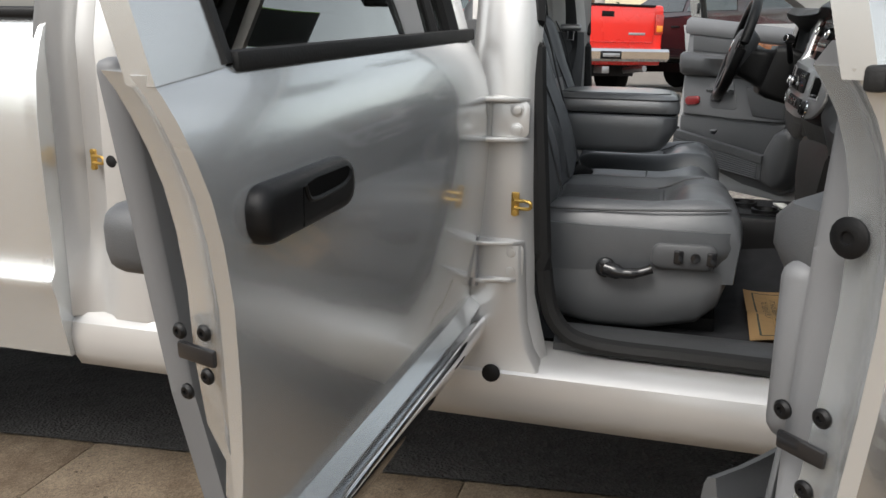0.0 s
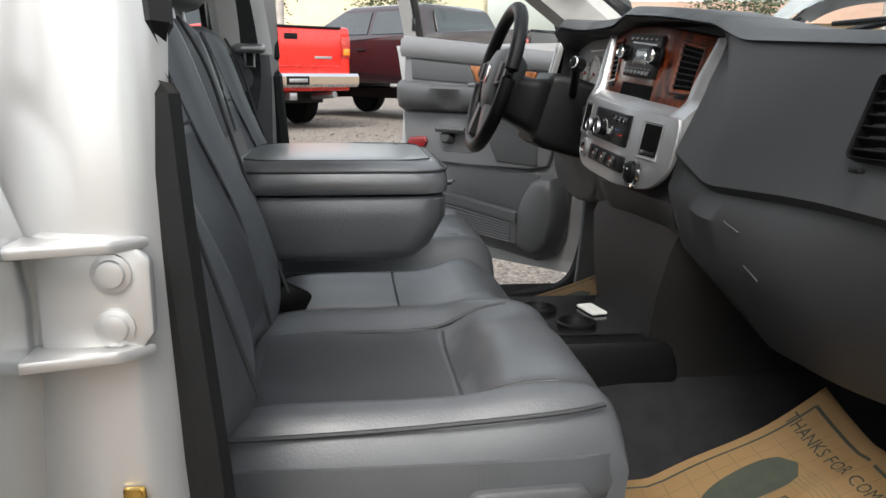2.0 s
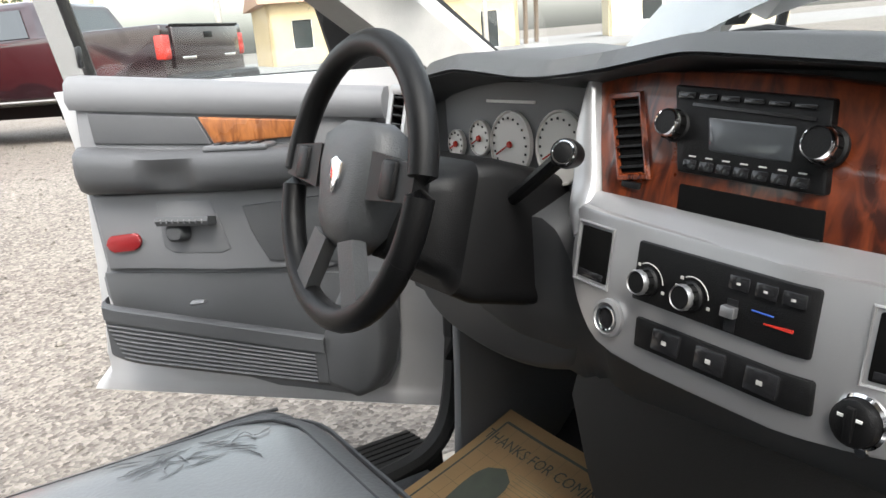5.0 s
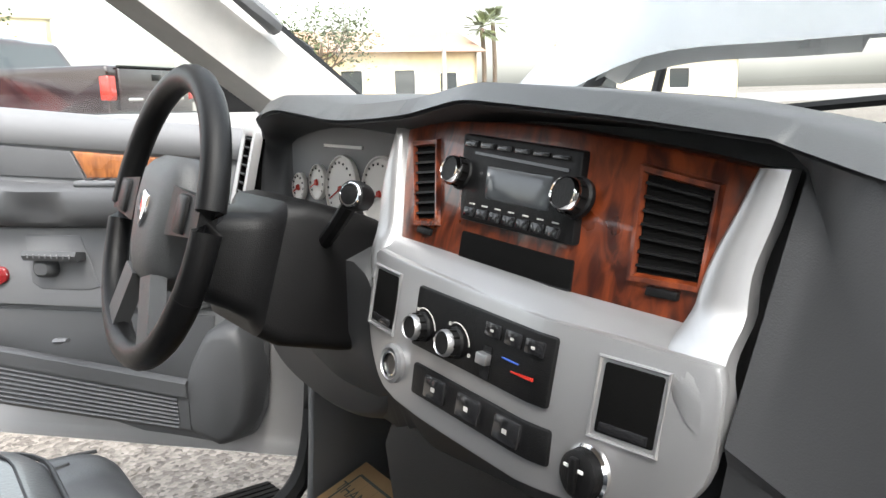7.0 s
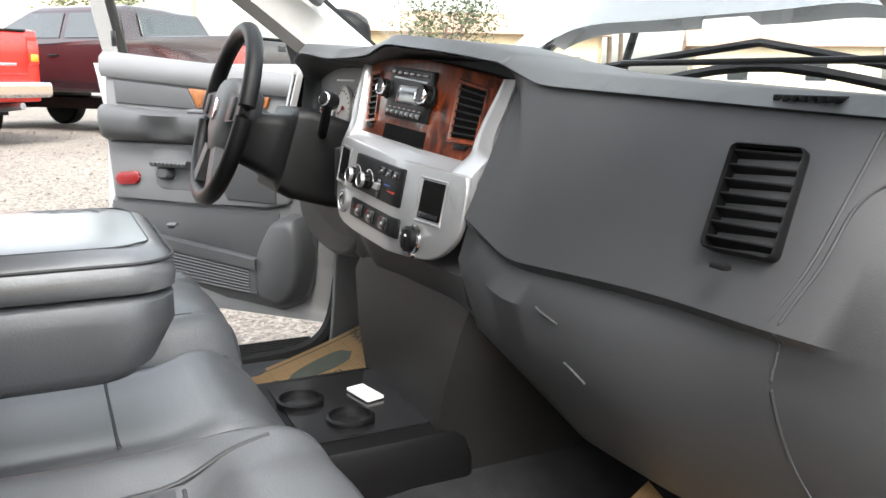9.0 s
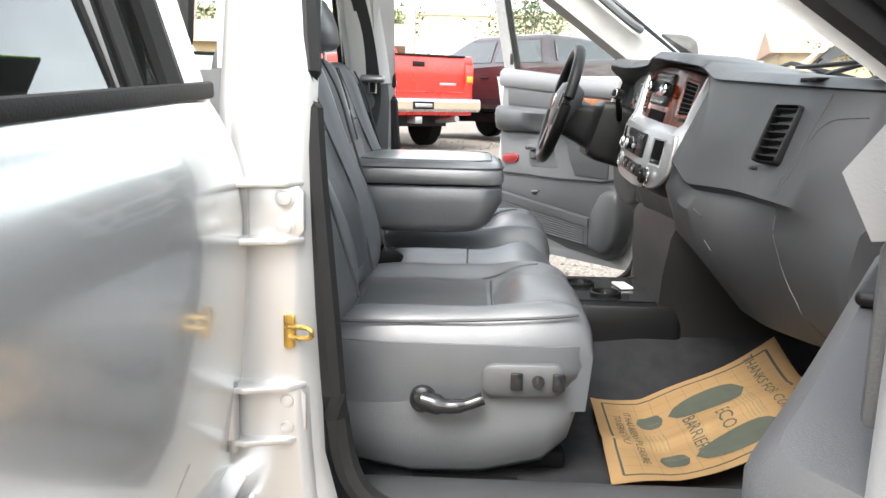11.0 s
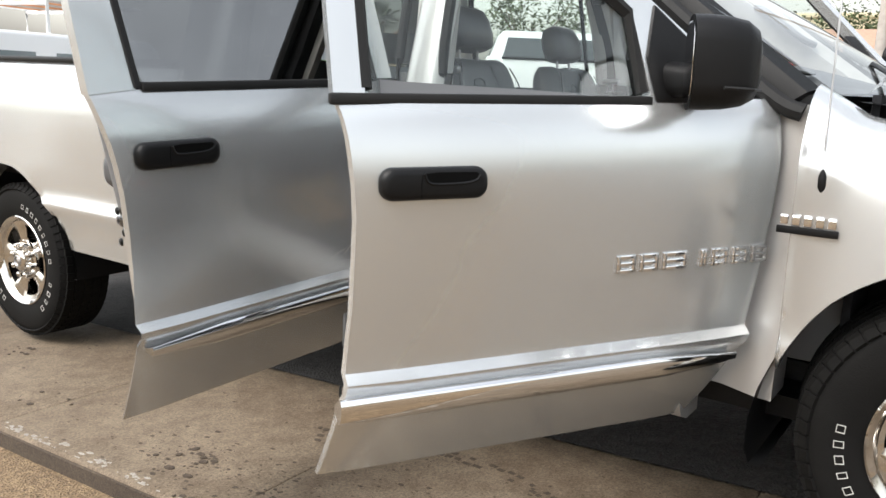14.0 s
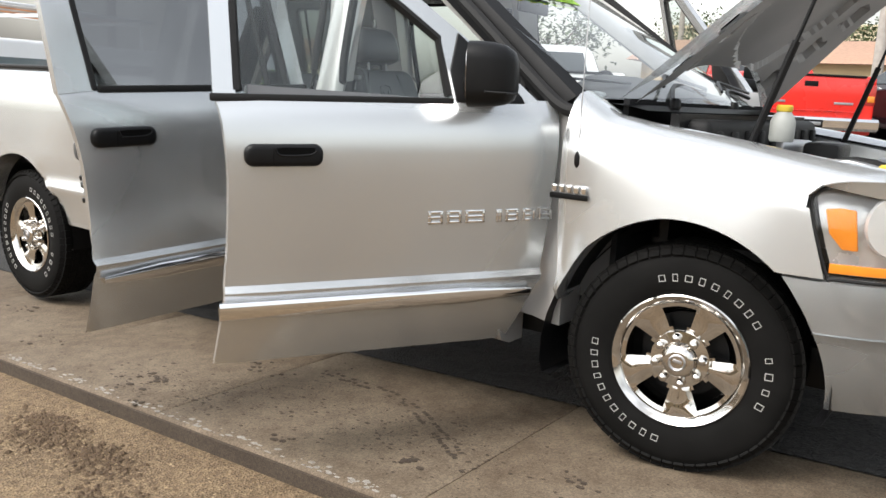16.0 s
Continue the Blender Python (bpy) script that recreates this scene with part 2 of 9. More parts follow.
CLODS = ground_material("dark_dirt", [(0.075, 0.043, 0.02), (0.12, 0.074, 0.036), (0.05, 0.03, 0.014), (0.13, 0.085, 0.045)], (3, 40), 0.4, 160, 0.95, 0.5)
ASPHALT = ground_material("asphalt", [(0.018, 0.017, 0.016), (0.036, 0.034, 0.032), (0.012, 0.011, 0.011), (0.052, 0.049, 0.045)], (2, 30), 0.8, 90, 0.9, 0.5)
REDPAINT = material("red_paint", (0.74, 0.018, 0.010), 0.28, 0.0, 0.05, 2, 0, 100, 0.8)
DARKPAINT = material("maroon_black_paint", (0.022, 0.010, 0.012), 0.16, 0.2, 0.1, 2, 0, 100, 0.9)
WHITEPAINT = material("white_paint", (0.72, 0.73, 0.73), 0.3, 0, 0.03, 2, 0, 100, 0.6)
STUCCO = material("tan_stucco", (0.52, 0.40, 0.24), 0.9, 0, 0.08, 2, 0.4, 40)
STUCCO2 = material("cream_stucco", (0.60, 0.52, 0.36), 0.9, 0, 0.08, 2, 0.4, 40)
ROOFING = material("clay_roof", (0.36, 0.22, 0.15), 0.85, 0, 0.15, 8, 0.3, 20)
BARK = material("bark", (0.11, 0.08, 0.055), 0.95, 0, 0.3, 14, 0.8, 40)
LEAF = material("leaf", (0.060, 0.085, 0.028), 0.6, 0, 0.45, 1.2, 0, 100)
PALM = material("palm_frond", (0.085, 0.10, 0.035), 0.6, 0, 0.4, 2)
POLE = material("pole_wood", (0.34, 0.31, 0.28), 0.9, 0, 0.15, 6, 0.4, 30)


# ---------- mesh helpers ----------
def obj(name, bm, mat, parent=None, label="", sharp=38):
    bmesh.ops.recalc_face_normals(bm, faces=bm.faces)
    me = bpy.data.meshes.new(name)
    bm.to_mesh(me)
    bm.free()
    me.materials.append(mat)
    me.polygons.foreach_set("use_smooth", [True] * len(me.polygons))
    me.set_sharp_from_angle(angle=radians(sharp))
    ob = new(name, me)
    if parent:
        ob.parent = parent
    if label:
        ob["label"] = label
    return ob


def part(name, bm, mat, parent, label="", sharp=38):
    return obj(name, bm, mat, parent, label, sharp)


def thing(name, label, category, m=None, group=""):
    ob = new(name)
    ob.empty_display_size = 0.2
    if m is not None:
        ob.matrix_basis = m
    return tagged(ob, label, category, group)


def B():
    return bmesh.new()


def grid(bm, rows, closed=False):
    vs = [[bm.verts.new(p) for p in r] for r in rows]
    for a, b in zip(vs, vs[1:]):
        k = len(a)
        for i in range(k if closed else k - 1):
            j = (i + 1) % k
            try:
                bm.faces.new((a[i], a[j], b[j], b[i]))
            except ValueError:
                pass
    return vs


def loft(bm, rings, caps=True):
    """Closed rings joined to a solid."""
    vs = grid(bm, rings, True)
    if caps:
        for r in (vs[0], vs[-1]):
            try:
                bm.faces.new(r)
            except ValueError:
                pass
    return bm


def box(bm, c, s, r=0.0, seg=2, rot=None):
    ret = bmesh.ops.create_cube(bm, size=1.0)
    vs = ret["verts"]
    bmesh.ops.scale(bm, vec=s, verts=vs)
    if r > 0:
        es = list({e for v in vs for e in v.link_edges})
        out = bmesh.ops.bevel(bm, geom=es, offset=min(r, min(s) * 0.49), segments=seg, profile=0.5, affect="EDGES")
        vs = list({v for f in out["faces"] for v in f.verts} | {v for v in vs if v.is_valid})
    m = Matrix.Translation(c)
    if rot is not None:
        m = m @ Euler([radians(a) for a in rot]).to_matrix().to_4x4()
    bmesh.ops.transform(bm, matrix=m, verts=vs)
    return bm


def prism(bm, pts, vec, bevel=0.0, seg=2):
    """A flat polygon pushed along vec."""
    a = [bm.verts.new(p) for p in pts]
    b = [bm.verts.new(Vector(p) + Vector(vec)) for p in pts]
    n = len(a)
    fs = [bm.faces.new(a), bm.faces.new(b[::-1])]
    for i in range(n):
        fs.append(bm.faces.new((a[i], b[i], b[(i + 1) % n], a[(i + 1) % n])))
    if bevel:
        es = list({e for f in fs for e in f.edges})
        bmesh.ops.bevel(bm, geom=es, offset=bevel, segments=seg, profile=0.5, affect="EDGES")
    return bm


def tube(bm, pts, r, seg=8, closed=False, flat=1.0):
    pts = [Vector(p) for p in pts]
    n = len(pts)
    rings, up = [], Vector((0, 0, 1))
    for i, p in enumerate(pts):
        a = pts[i - 1] if (i or closed) else p
        b = pts[(i + 1) % n] if (i < n - 1 or closed) else p
        d = (b - a).normalized()
        s = d.cross(up)
        if s.length < 0.1:
            s = d.cross(Vector((0, 1, 0)))
        s.normalize()
        t = s.cross(d)
        ri = r[i] if isinstance(r, (list, tuple)) else r
        rings.append([p + ri * (math.cos(k * math.tau / seg) * s + flat * math.sin(k * math.tau / seg) * t) for k in range(seg)])
    if closed:
        rings.append(rings[0])
    loft(bm, rings, not closed)
    if closed:
        bmesh.ops.remove_doubles(bm, verts=bm.verts, dist=1e-5)
    return bm


def basis(axis):
    d = Vector(axis).normalized()
    s = d.cross(Vector((0, 0, 1)))
    if s.length < 0.05:
        s = Vector((1, 0, 0))
    s.normalize()
    return s, d.cross(s).normalized() * -1, d


def lathe(bm, prof, c, axis, seg=24, cap=True):
    """prof: pairs of radius and height along axis."""
    s, t, d = basis(axis)
    c = Vector(c)
    rings = [[c + d * h + max(r, 1e-4) * (math.cos(k * math.tau / seg) * s + math.sin(k * math.tau / seg) * t) for k in range(seg)] for r, h in prof]
    loft(bm, rings, cap)
    return bm


def smooth_path(pts, n=6):
    """Catmull-Rom through pts."""
    P = [Vector(p) for p in pts]
    P = [P[0]] + P + [P[-1]]
    out = []
    for a, b, c, d in zip(P, P[1:], P[2:], P[3:]):
        for k in range(n):
            t = k / n
            out.append(0.5 * ((2 * b) + (c - a) * t + (2 * a - 5 * b + 4 * c - d) * t * t + (3 * b - a - 3 * c + d) * t ** 3))
    out.append(P[-2])
    return out


def rrect(w, h, r, k=4):
    """Rounded rectangle outline, centred, in two dimensions."""
    out = []
    for cx, cy, a0 in ((w / 2 - r, h / 2 - r, 0), (-w / 2 + r, h / 2 - r, 90), (-w / 2 + r, -h / 2 + r, 180), (w / 2 - r, -h / 2 + r, 270)):
        for i in range(k + 1):
            a = radians(a0 + 90 * i / k)
            out.append((cx + r * math.cos(a), cy + r * math.sin(a)))
    return out


def move(bm, m):
    bmesh.ops.transform(bm, matrix=m, verts=bm.verts)
    return bm


def text_bm(words, size, m, depth=0.0):
    """Lettering in the built-in font, as a mesh."""
    cu = bpy.data.curves.new("words", "FONT")
    cu.body, cu.size, cu.extrude, cu.align_x = words, size, depth, "CENTER"
    cu.resolution_u = 2
    tmp = bpy.data.objects.new("words", cu)
    me = bpy.data.meshes.new_from_object(tmp)
    bm = B()
    bm.from_mesh(me)
    bpy.data.objects.remove(tmp)
    bpy.data.curves.remove(cu)
    bpy.data.meshes.remove(me)
    return move(bm, m)


MIR = Matrix.Translation((0, 1.0, 0)) @ Matrix.Diagonal((1, -1, 1, 1)) @ Matrix.Translation((0, -1.0, 0))  # the truck's other side


# ---------- ground ----------
RISE = 0.056  # the kerbside strip climbs towards the truck's nose
LOT = 0.42  # the gravel lot lies higher than the street side
TILT = Matrix.Translation((0, 0, 0.081)) @ Matrix.Rotation(-math.atan(RISE), 4, "Y")


def slope(x, y):
    """Height of the sloping strip, which runs out into the level lot."""
    w = 1 - min(1, max(0, (y - 2.4) / 5.0)) if y > 0 else 1 - min(1, max(0, (-4 - y) / 10))
    w = w * w * (3 - 2 * w)
    up = min(1, max(0, (y - 2.6) / 7.4))
    return (0.081 + RISE * max(-8.0, min(3.5, x))) * w + LOT * up * up * (3 - 2 * up)


def ground_height(x, y):
    z = -0.085 if y < -0.55 else (-0.06 if y < 2.1 else -0.004)
    return z + slope(x, y) + (0.012 * noise.noise((x * 0.9, y * 0.9, 0)) if y < -0.75 or y > 2.4 else 0)


def pebbles(name, spots, mat, label, category, rng):
    """Small uneven stones lying on the ground, all in one mesh."""
    verts, faces = [], []
    for x, y, r in spots:
        z, a, i = ground_height(x, y), rng.uniform(0, 1.6), len(verts)
        ca, sa = math.cos(a), math.sin(a)
        for dx, dy, dz in ((1, 0, 0), (0, 0.8, 0), (-1.1, 0.1, 0), (0.1, -0.75, 0), (0.1, 0.1, 0.6), (0, 0, -0.5)):
            k = r * rng.uniform(0.75, 1.25)
            verts.append((x + k * (dx * ca - dy * sa), y + k * (dx * sa + dy * ca), z + k * (dz + 0.15)))
        faces += [(i + p, i + (p + 1) % 4, i + 4) for p in range(4)] + [(i + (p + 1) % 4, i + p, i + 5) for p in range(4)]
    me = bpy.data.meshes.new(name)
    me.from_pydata(verts, [], faces)
    me.materials.append(mat)
    tagged(new(name, me), label, category, kind="stuff")


def build_ground():
    xs = [-900, -300, -100, -40, -20] + [-12 + 0.35 * i for i in range(58)] + [12, 20, 40, 100, 300, 900]
    ys = [-900, -300, -100, -40, -15, -8, -5] + [-4 + 0.25 * i for i in range(14)] + [-0.52, -0.3, 0.2, 1.0, 1.9, 2.12] + [2.4 + 0.4 * i for i in range(24)] + [14, 20, 28, 40, 70, 120, 300, 900]
    bm = B()
    grid(bm, [[(x, y, ground_height(x, y)) for y in ys] for x in xs])
    g = obj("ground", bm, GRAVEL)
    g.data.materials.append(DIRT)
    g.data.materials.append(ASPHALT_FAR)
    for f in g.data.polygons:
        f.material_index = 1 if f.center.y < -0.45 else (2 if 26 < f.center.y < 60 else 0)
    tagged(g, "pale gravel lot with brown dirt verge and street beyond", "ground", kind="structure")
    bm = B()
    rows = []
    for i in range(150):
        x = -9 + i * 0.1
        rows.append([(x, 0.43 + j * 0.06, 0.004 + 0.016 * noise.noise((x * 7, j * 0.5, 3)) * min(1, j / 2) - (0.03 if j > 26 else 0)) for j in range(29)])
    grid(bm, rows)
    move(bm, TILT)
    tagged(obj("asphalt_strip", bm, ASPHALT), "rough black asphalt strip under the truck", "asphalt", kind="structure")
    rng = random.Random(4)
    stones = [(rng.uniform(-7, 4), 2.4 + 11 * rng.random() ** 1.3, 0.006 + 0.022 * rng.random() ** 2) for i in range(5000)]
    pebbles("gravel_stones", stones, GRAVEL, "loose pale gravel stones on the lot", "gravel", rng)
    heaps = [(rng.uniform(-4, 1.2), rng.uniform(-2.6, -1.0), rng.uniform(0.08, 0.3), 1) for k in range(14)] + [(-2.08, -0.86, 0.13, 6), (-2.25, -0.80, 0.07, 2), (-1.72, -0.88, 0.09, 3), (-1.45, -1.0, 0.12, 2)]
    pool = [h for h in heaps for k in range(h[3])]
    clods = []
    for i in range(4200):
        hx, hy, hr, _ = rng.choice(pool)
        clods.append((rng.gauss(hx, hr), min(-0.64, rng.gauss(hy, hr * 0.6)), 0.0025 + 0.013 * rng.random() ** 3))
    pebbles("dirt_clods", clods, CLODS, "small clods and pebbles on brown dirt", "dirt", rng)
    straw = [(rng.uniform(-4.5, 1.5), -0.63 - 2.2 * rng.random() ** 1.4, 0.002 + 0.006 * rng.random() ** 2) for i in range(6000)]
    pebbles("dirt_grit", straw, GRIT, "pale straw-coloured grit on the dirt", "dirt", rng)
    # concrete panels of the kerbside strip
    pav = tagged(new("pavement"), "stained tan concrete strip with joints", "pavement", kind="structure")
    bm = B()
    pav.matrix_basis = TILT
    prof = [(-0.624, -0.16), (-0.620, -0.012), (-0.616, -0.004), (-0.608, 0.0), (-0.56, 0.001), (0.43, 0.0), (0.45, -0.02), (0.45, -0.16)]
    hw = 0.621
    rings = [[(x, y, z - (0.004 if abs(x) > hw - 0.004 else 0)) for y, z in prof] for x in (-hw, -hw + 0.01, -0.2, 0.2, hw - 0.01, hw)]
    loft(bm, rings)
    first = part("panel", bm, CONCRETE, pav)
    # dirty kerb face; the shade below its edge is put into the dark colour
    bm = B()
    rows = []
    for i in range(150):
        x = -9 + i * 0.1
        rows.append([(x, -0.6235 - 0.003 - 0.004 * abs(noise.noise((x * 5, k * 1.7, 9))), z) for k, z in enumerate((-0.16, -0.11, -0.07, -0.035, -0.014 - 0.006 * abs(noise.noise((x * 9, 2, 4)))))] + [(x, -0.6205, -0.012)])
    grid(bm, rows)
    part("kerb_face", bm, MUD, pav, "dirt-stained kerb face, darkened for shade")
    first.location = (-0.52 - 0.6225, 0, 0)
    for k in range(-6, 6):
        if k:
            p = new("panel", first.data)
            p.parent, p.location = pav, (-0.52 - 0.6225 + 1.245 * k, 0, 0)


ASPHALT_FAR = ground_material("street", [(0.16, 0.155, 0.15), (0.2, 0.195, 0.19), (0.15, 0.145, 0.14), (0.22, 0.215, 0.21)], (0.3, 4), 0.2, 40, 0.9, 0.3)
build_ground()

# dried mud on the concrete and a curved tyre mark
rng = random.Random(31)
bm = B()
for cx, cy, n, sp in ((-2.12, -0.50, 9, 0.05), (-0.72, -0.39, 5, 0.025), (-2.13, -0.35, 7, 0.035), (-1.93, -0.62, 8, 0.06), (-1.19, -0.50, 5, 0.03), (-3.87, -0.09, 10, 0.07), (-1.86, 0.0, 14, 0.07), (-2.12, -0.38, 6, 0.04), (-0.2, -0.2, 5, 0.05), (-3.1, -0.4, 6, 0.1)):
    for k in range(n):
        r = rng.uniform(0.004, 0.016)
        vs = bmesh.ops.create_icosphere(bm, subdivisions=1, radius=r)["verts"]
        bmesh.ops.scale(bm, vec=(rng.uniform(0.8, 1.8), 1, 0.35), verts=vs)
        bmesh.ops.translate(bm, vec=(cx + rng.gauss(0, sp), cy + rng.gauss(0, sp * 0.6), 0.002), verts=vs)
move(bm, TILT)
tagged(obj("dried_mud", bm, MUD), "crumbs of dried dark mud on the concrete", "mud", kind="stuff")
def flakes(name, spots, mat, label, category):
    """Thin uneven patches lying on the concrete."""
    verts, faces = [], []
    for x, y, r in spots:
        n, i = rng.randint(6, 9), len(verts)
        a0, st = rng.uniform(0, 6), rng.uniform(1.0, 2.2)
        ring = [(x + st * r * rng.uniform(0.5, 1.1) * math.cos(a0 + k * math.tau / n), y + r * rng.uniform(0.5, 1.1) * math.sin(a0 + k * math.tau / n)) for k in range(n)]
        verts += [(p, max(-0.609, q), 0.0006) for p, q in ring] + [(x + 0.8 * (p - x), max(-0.608, y + 0.8 * (q - y)), 0.0016) for p, q in ring]
        faces += [(i + k, i + (k + 1) % n, i + n + (k + 1) % n, i + n + k) for k in range(n)] + [tuple(range(i + n, i + 2 * n))]
    me = bpy.data.meshes.new(name)
    me.from_pydata(verts, [], faces)
    me.materials.append(mat)
    me.transform(TILT)
    tagged(new(name, me), label, category, kind="stuff")


flakes("kerb_wear", [(rng.uniform(-5.5, 1.2), -0.608 + 0.045 * rng.random() ** 2.5, rng.uniform(0.003, 0.013)) for k in range(420)], WORN, "pale worn edge of the concrete strip", "kerb")
flakes("dirt_flecks", [(rng.gauss(-0.95, 0.45), rng.gauss(-0.22, 0.16), 0.002 + 0.007 * rng.random() ** 3) for k in range(420)] + [(rng.gauss(-1.95, 0.35), rng.gauss(-0.42, 0.10), 0.002 + 0.008 * rng.random() ** 3) for k in range(300)] + [(rng.uniform(-5, 1), rng.uniform(-0.58, 0.35), 0.0015 + 0.006 * rng.random() ** 3) for k in range(500)], MUD, "small brown dirt flecks on the concrete", "dirt")
bm = B()
arc = smooth_path([(-1.63, 0.12, 0), (-1.16, 0.06, 0), (-0.78, -0.15, 0), (-0.52, -0.34, 0)], 14)
for off in (0.0, 0.035):
    for k, p in enumerate(arc[:-1]):
        if rng.random() < 0.6:
            q = arc[k + 1]
            d = (q - p).normalized()
            s_ = Vector((-d.y, d.x, 0)) * 0.008
            o_ = Vector((-d.y, d.x, 0)) * (off + rng.uniform(-0.006, 0.006))
            f = rng.uniform(0.5, 0.95)
            a_ = [p + o_ - s_, p + o_ + s_, p + (q - p) * f + o_ + s_, p + (q - p) * f + o_ - s_]
            prism(bm, [(v.x, v.y, 0.0003) for v in a_], (0, 0, 0.0012))
move(bm, TILT)
tagged(obj("tyre_mark", bm, MUD), "curved dark tyre mark on the concrete", "tyre mark", kind="stuff")

# ---------- the truck ----------
truck = thing("pickup_truck", "silver four-door pickup truck with open doors and raised hood", "pickup truck")
PZ = [0.36, 0.40, 0.45, 0.50, 0.55, 0.585, 0.605, 0.628, 0.645, 0.70, 0.78, 0.88, 0.97, 1.04, 1.09, 1.13, 1.165, 1.19, 1.21]
PY = [0.165, 0.138, 0.106, 0.076, 0.048, 0.030, 0.010, 0.003, 0.028, 0.022, 0.013, 0.005, 0.0, -0.001, 0.002, 0.009, 0.019, 0.030, 0.042]


def side_y(z):
    return float(np.interp(z, PZ, PY))


def rub_y(z):
    """The windows lean in above the belt."""
    return 0.040 + max(0, z - 1.21) * 0.28


def both(name, make, mat, label="", sharp=38, back=0.0):
    for s in (None, MIR):
        bm = make()
        if s is not None:
            move(bm, Matrix.Translation((-back, 0, 0)) @ s)
        part(name, bm, mat, truck, label, sharp)


# sill, pillars, roof
def sill():
    sec = [(0.14, 0.34), (0.09, 0.36), (0.066, 0.40), (0.058, 0.445), (0.066, 0.485), (0.09, 0.505), (0.125, 0.515), (0.21, 0.52), (0.23, 0.50), (0.23, 0.34)]
    return loft(B(), [[(x, y, z) for y, z in sec] for x in (-0.68, -0.9, -1.5, -2.1, -2.74)])


both("sill", sill, JAMB, "silver painted sill under the door opening")


def pillar(x0, x1, y_in=0.13, z0=0.48, z1=1.84, flare=0.05):
    rings = []
    for z in (z0, 0.56, 0.66, 0.9, 1.2, 1.3, 1.6, z1):
        y = 0.10 if z < 1.2 else 0.105 + (z - 1.2) * 0.26
        f = flare * max(0, (0.7 - z) / 0.2)
        a, b = x0 + f, x1 - f
        rings.append([(a, y + 0.035, z), (a - 0.012, y + 0.012, z), (a - 0.03, y, z), (b + 0.03, y, z), (b + 0.012, y + 0.012, z), (b, y + 0.03, z), (b, y + y_in, z), (a - 0.06, y + y_in, z)])
    return rings


both("middle_pillar", lambda: loft(B(), pillar(-1.555, -1.70)), JAMB, "silver door pillar", 38, 0.05)


def rear_jamb():
    """Hollowed pillar behind the rear door with a bulge at its foot."""
    rings = []
    for z in (0.50, 0.54, 0.60, 0.66, 0.72, 0.78, 0.84, 0.95, 1.1, 1.2, 1.3, 1.6, 1.84):
        lean = max(0, z - 1.2) * 0.26
        foot = math.exp(-((z - 0.52) / 0.14) ** 2)
        d = 0.055 * (1 - 0.8 * foot)
        f = 0.05 * foot
        rings.append([(-2.952, 0.045 + lean, z), (-2.945, 0.062 + lean, z), (-2.925, 0.075 + lean, z), (-2.905, 0.080 + d + lean, z), (-2.865, 0.090 + d + lean, z), (-2.835, 0.085 + d * 0.7 + lean, z), (-2.812, 0.082 + lean, z), (-2.775 + f, 0.080 + lean, z), (-2.748 + f, 0.09 + lean, z), (-2.738 + f, 0.115 + lean, z), (-2.735 + f, 0.17 + lean, z), (-2.735, 0.26 + lean, z), (-2.952, 0.26 + lean, z)])
    return move(loft(B(), rings), Matrix.Translation((0.20, 0, 0)))




def pillar_foot():
    """Raised block that carries the lower hinge and runs into the sill."""
    rings = []
    for z, f, y in ((0.47, 0.075, 0.070), (0.50, 0.05, 0.074), (0.54, 0.028, 0.080), (0.60, 0.012, 0.084), (0.68, 0.004, 0.086), (0.775, 0.0, 0.087), (0.787, -0.004, 0.090), (0.792, -0.010, 0.104)):
        a, b = -1.562 + f, -1.708 - f * 0.4
        rings.append([(a, y + 0.055, z), (a - 0.003, y + 0.018, z), (a - 0.012, y + 0.004, z), (a - 0.022, y, z), (b + 0.02, y, z), (b + 0.006, y + 0.008, z), (b, y + 0.03, z), (b, y + 0.055, z)])
    return loft(B(), rings)


both("pillar_foot", pillar_foot, JAMB, "", 40, 0.05)
both("rear_pillar", rear_jamb, JAMB, "silver hollowed door pillar", 50)


def pillar_trim():
    bm = B()
    rings = []
    for z in (0.54, 0.8, 1.0, 1.255):
        y = 0.23 if z < 1.2 else 0.235 + (z - 1.2) * 0.26
        rings.append([(-1.572, y - 0.085, z), (-1.585, y - 0.02, z), (-1.615, y + 0.01, z), (-1.66, y + 0.03, z), (-1.75, y + 0.03, z), (-1.775, y, z), (-1.775, y - 0.06, z)])
    return loft(bm, rings)


def pillar_trim_top():
    rings = []
    for z in (1.258, 1.32, 1.4, 1.5, 1.6, 1.7, 1.82):
        y = 0.235 + (z - 1.2) * 0.24
        b = -0.11 * max(0, z - 1.26) ** 1.2
        f = 0.10 * max(0, z - 1.5)
        rings.append([(-1.566 + b, y - 0.085, z), (-1.578 + b, y - 0.02, z), (-1.608 + b, y + 0.01, z), (-1.65 + b, y + 0.028, z), (-1.690 + b - f, y + 0.028, z), (-1.712 + b - f, y, z), (-1.718 + b - f, y - 0.06, z)])
    return loft(B(), rings)


both("pillar_lower_cover", pillar_trim, TRIMDARK, "dark grey plastic pillar cover", 38, 0.05)
both("pillar_upper_cover", pillar_trim_top, PILLARTRIM, "light grey plastic pillar cover", 38, 0.05)


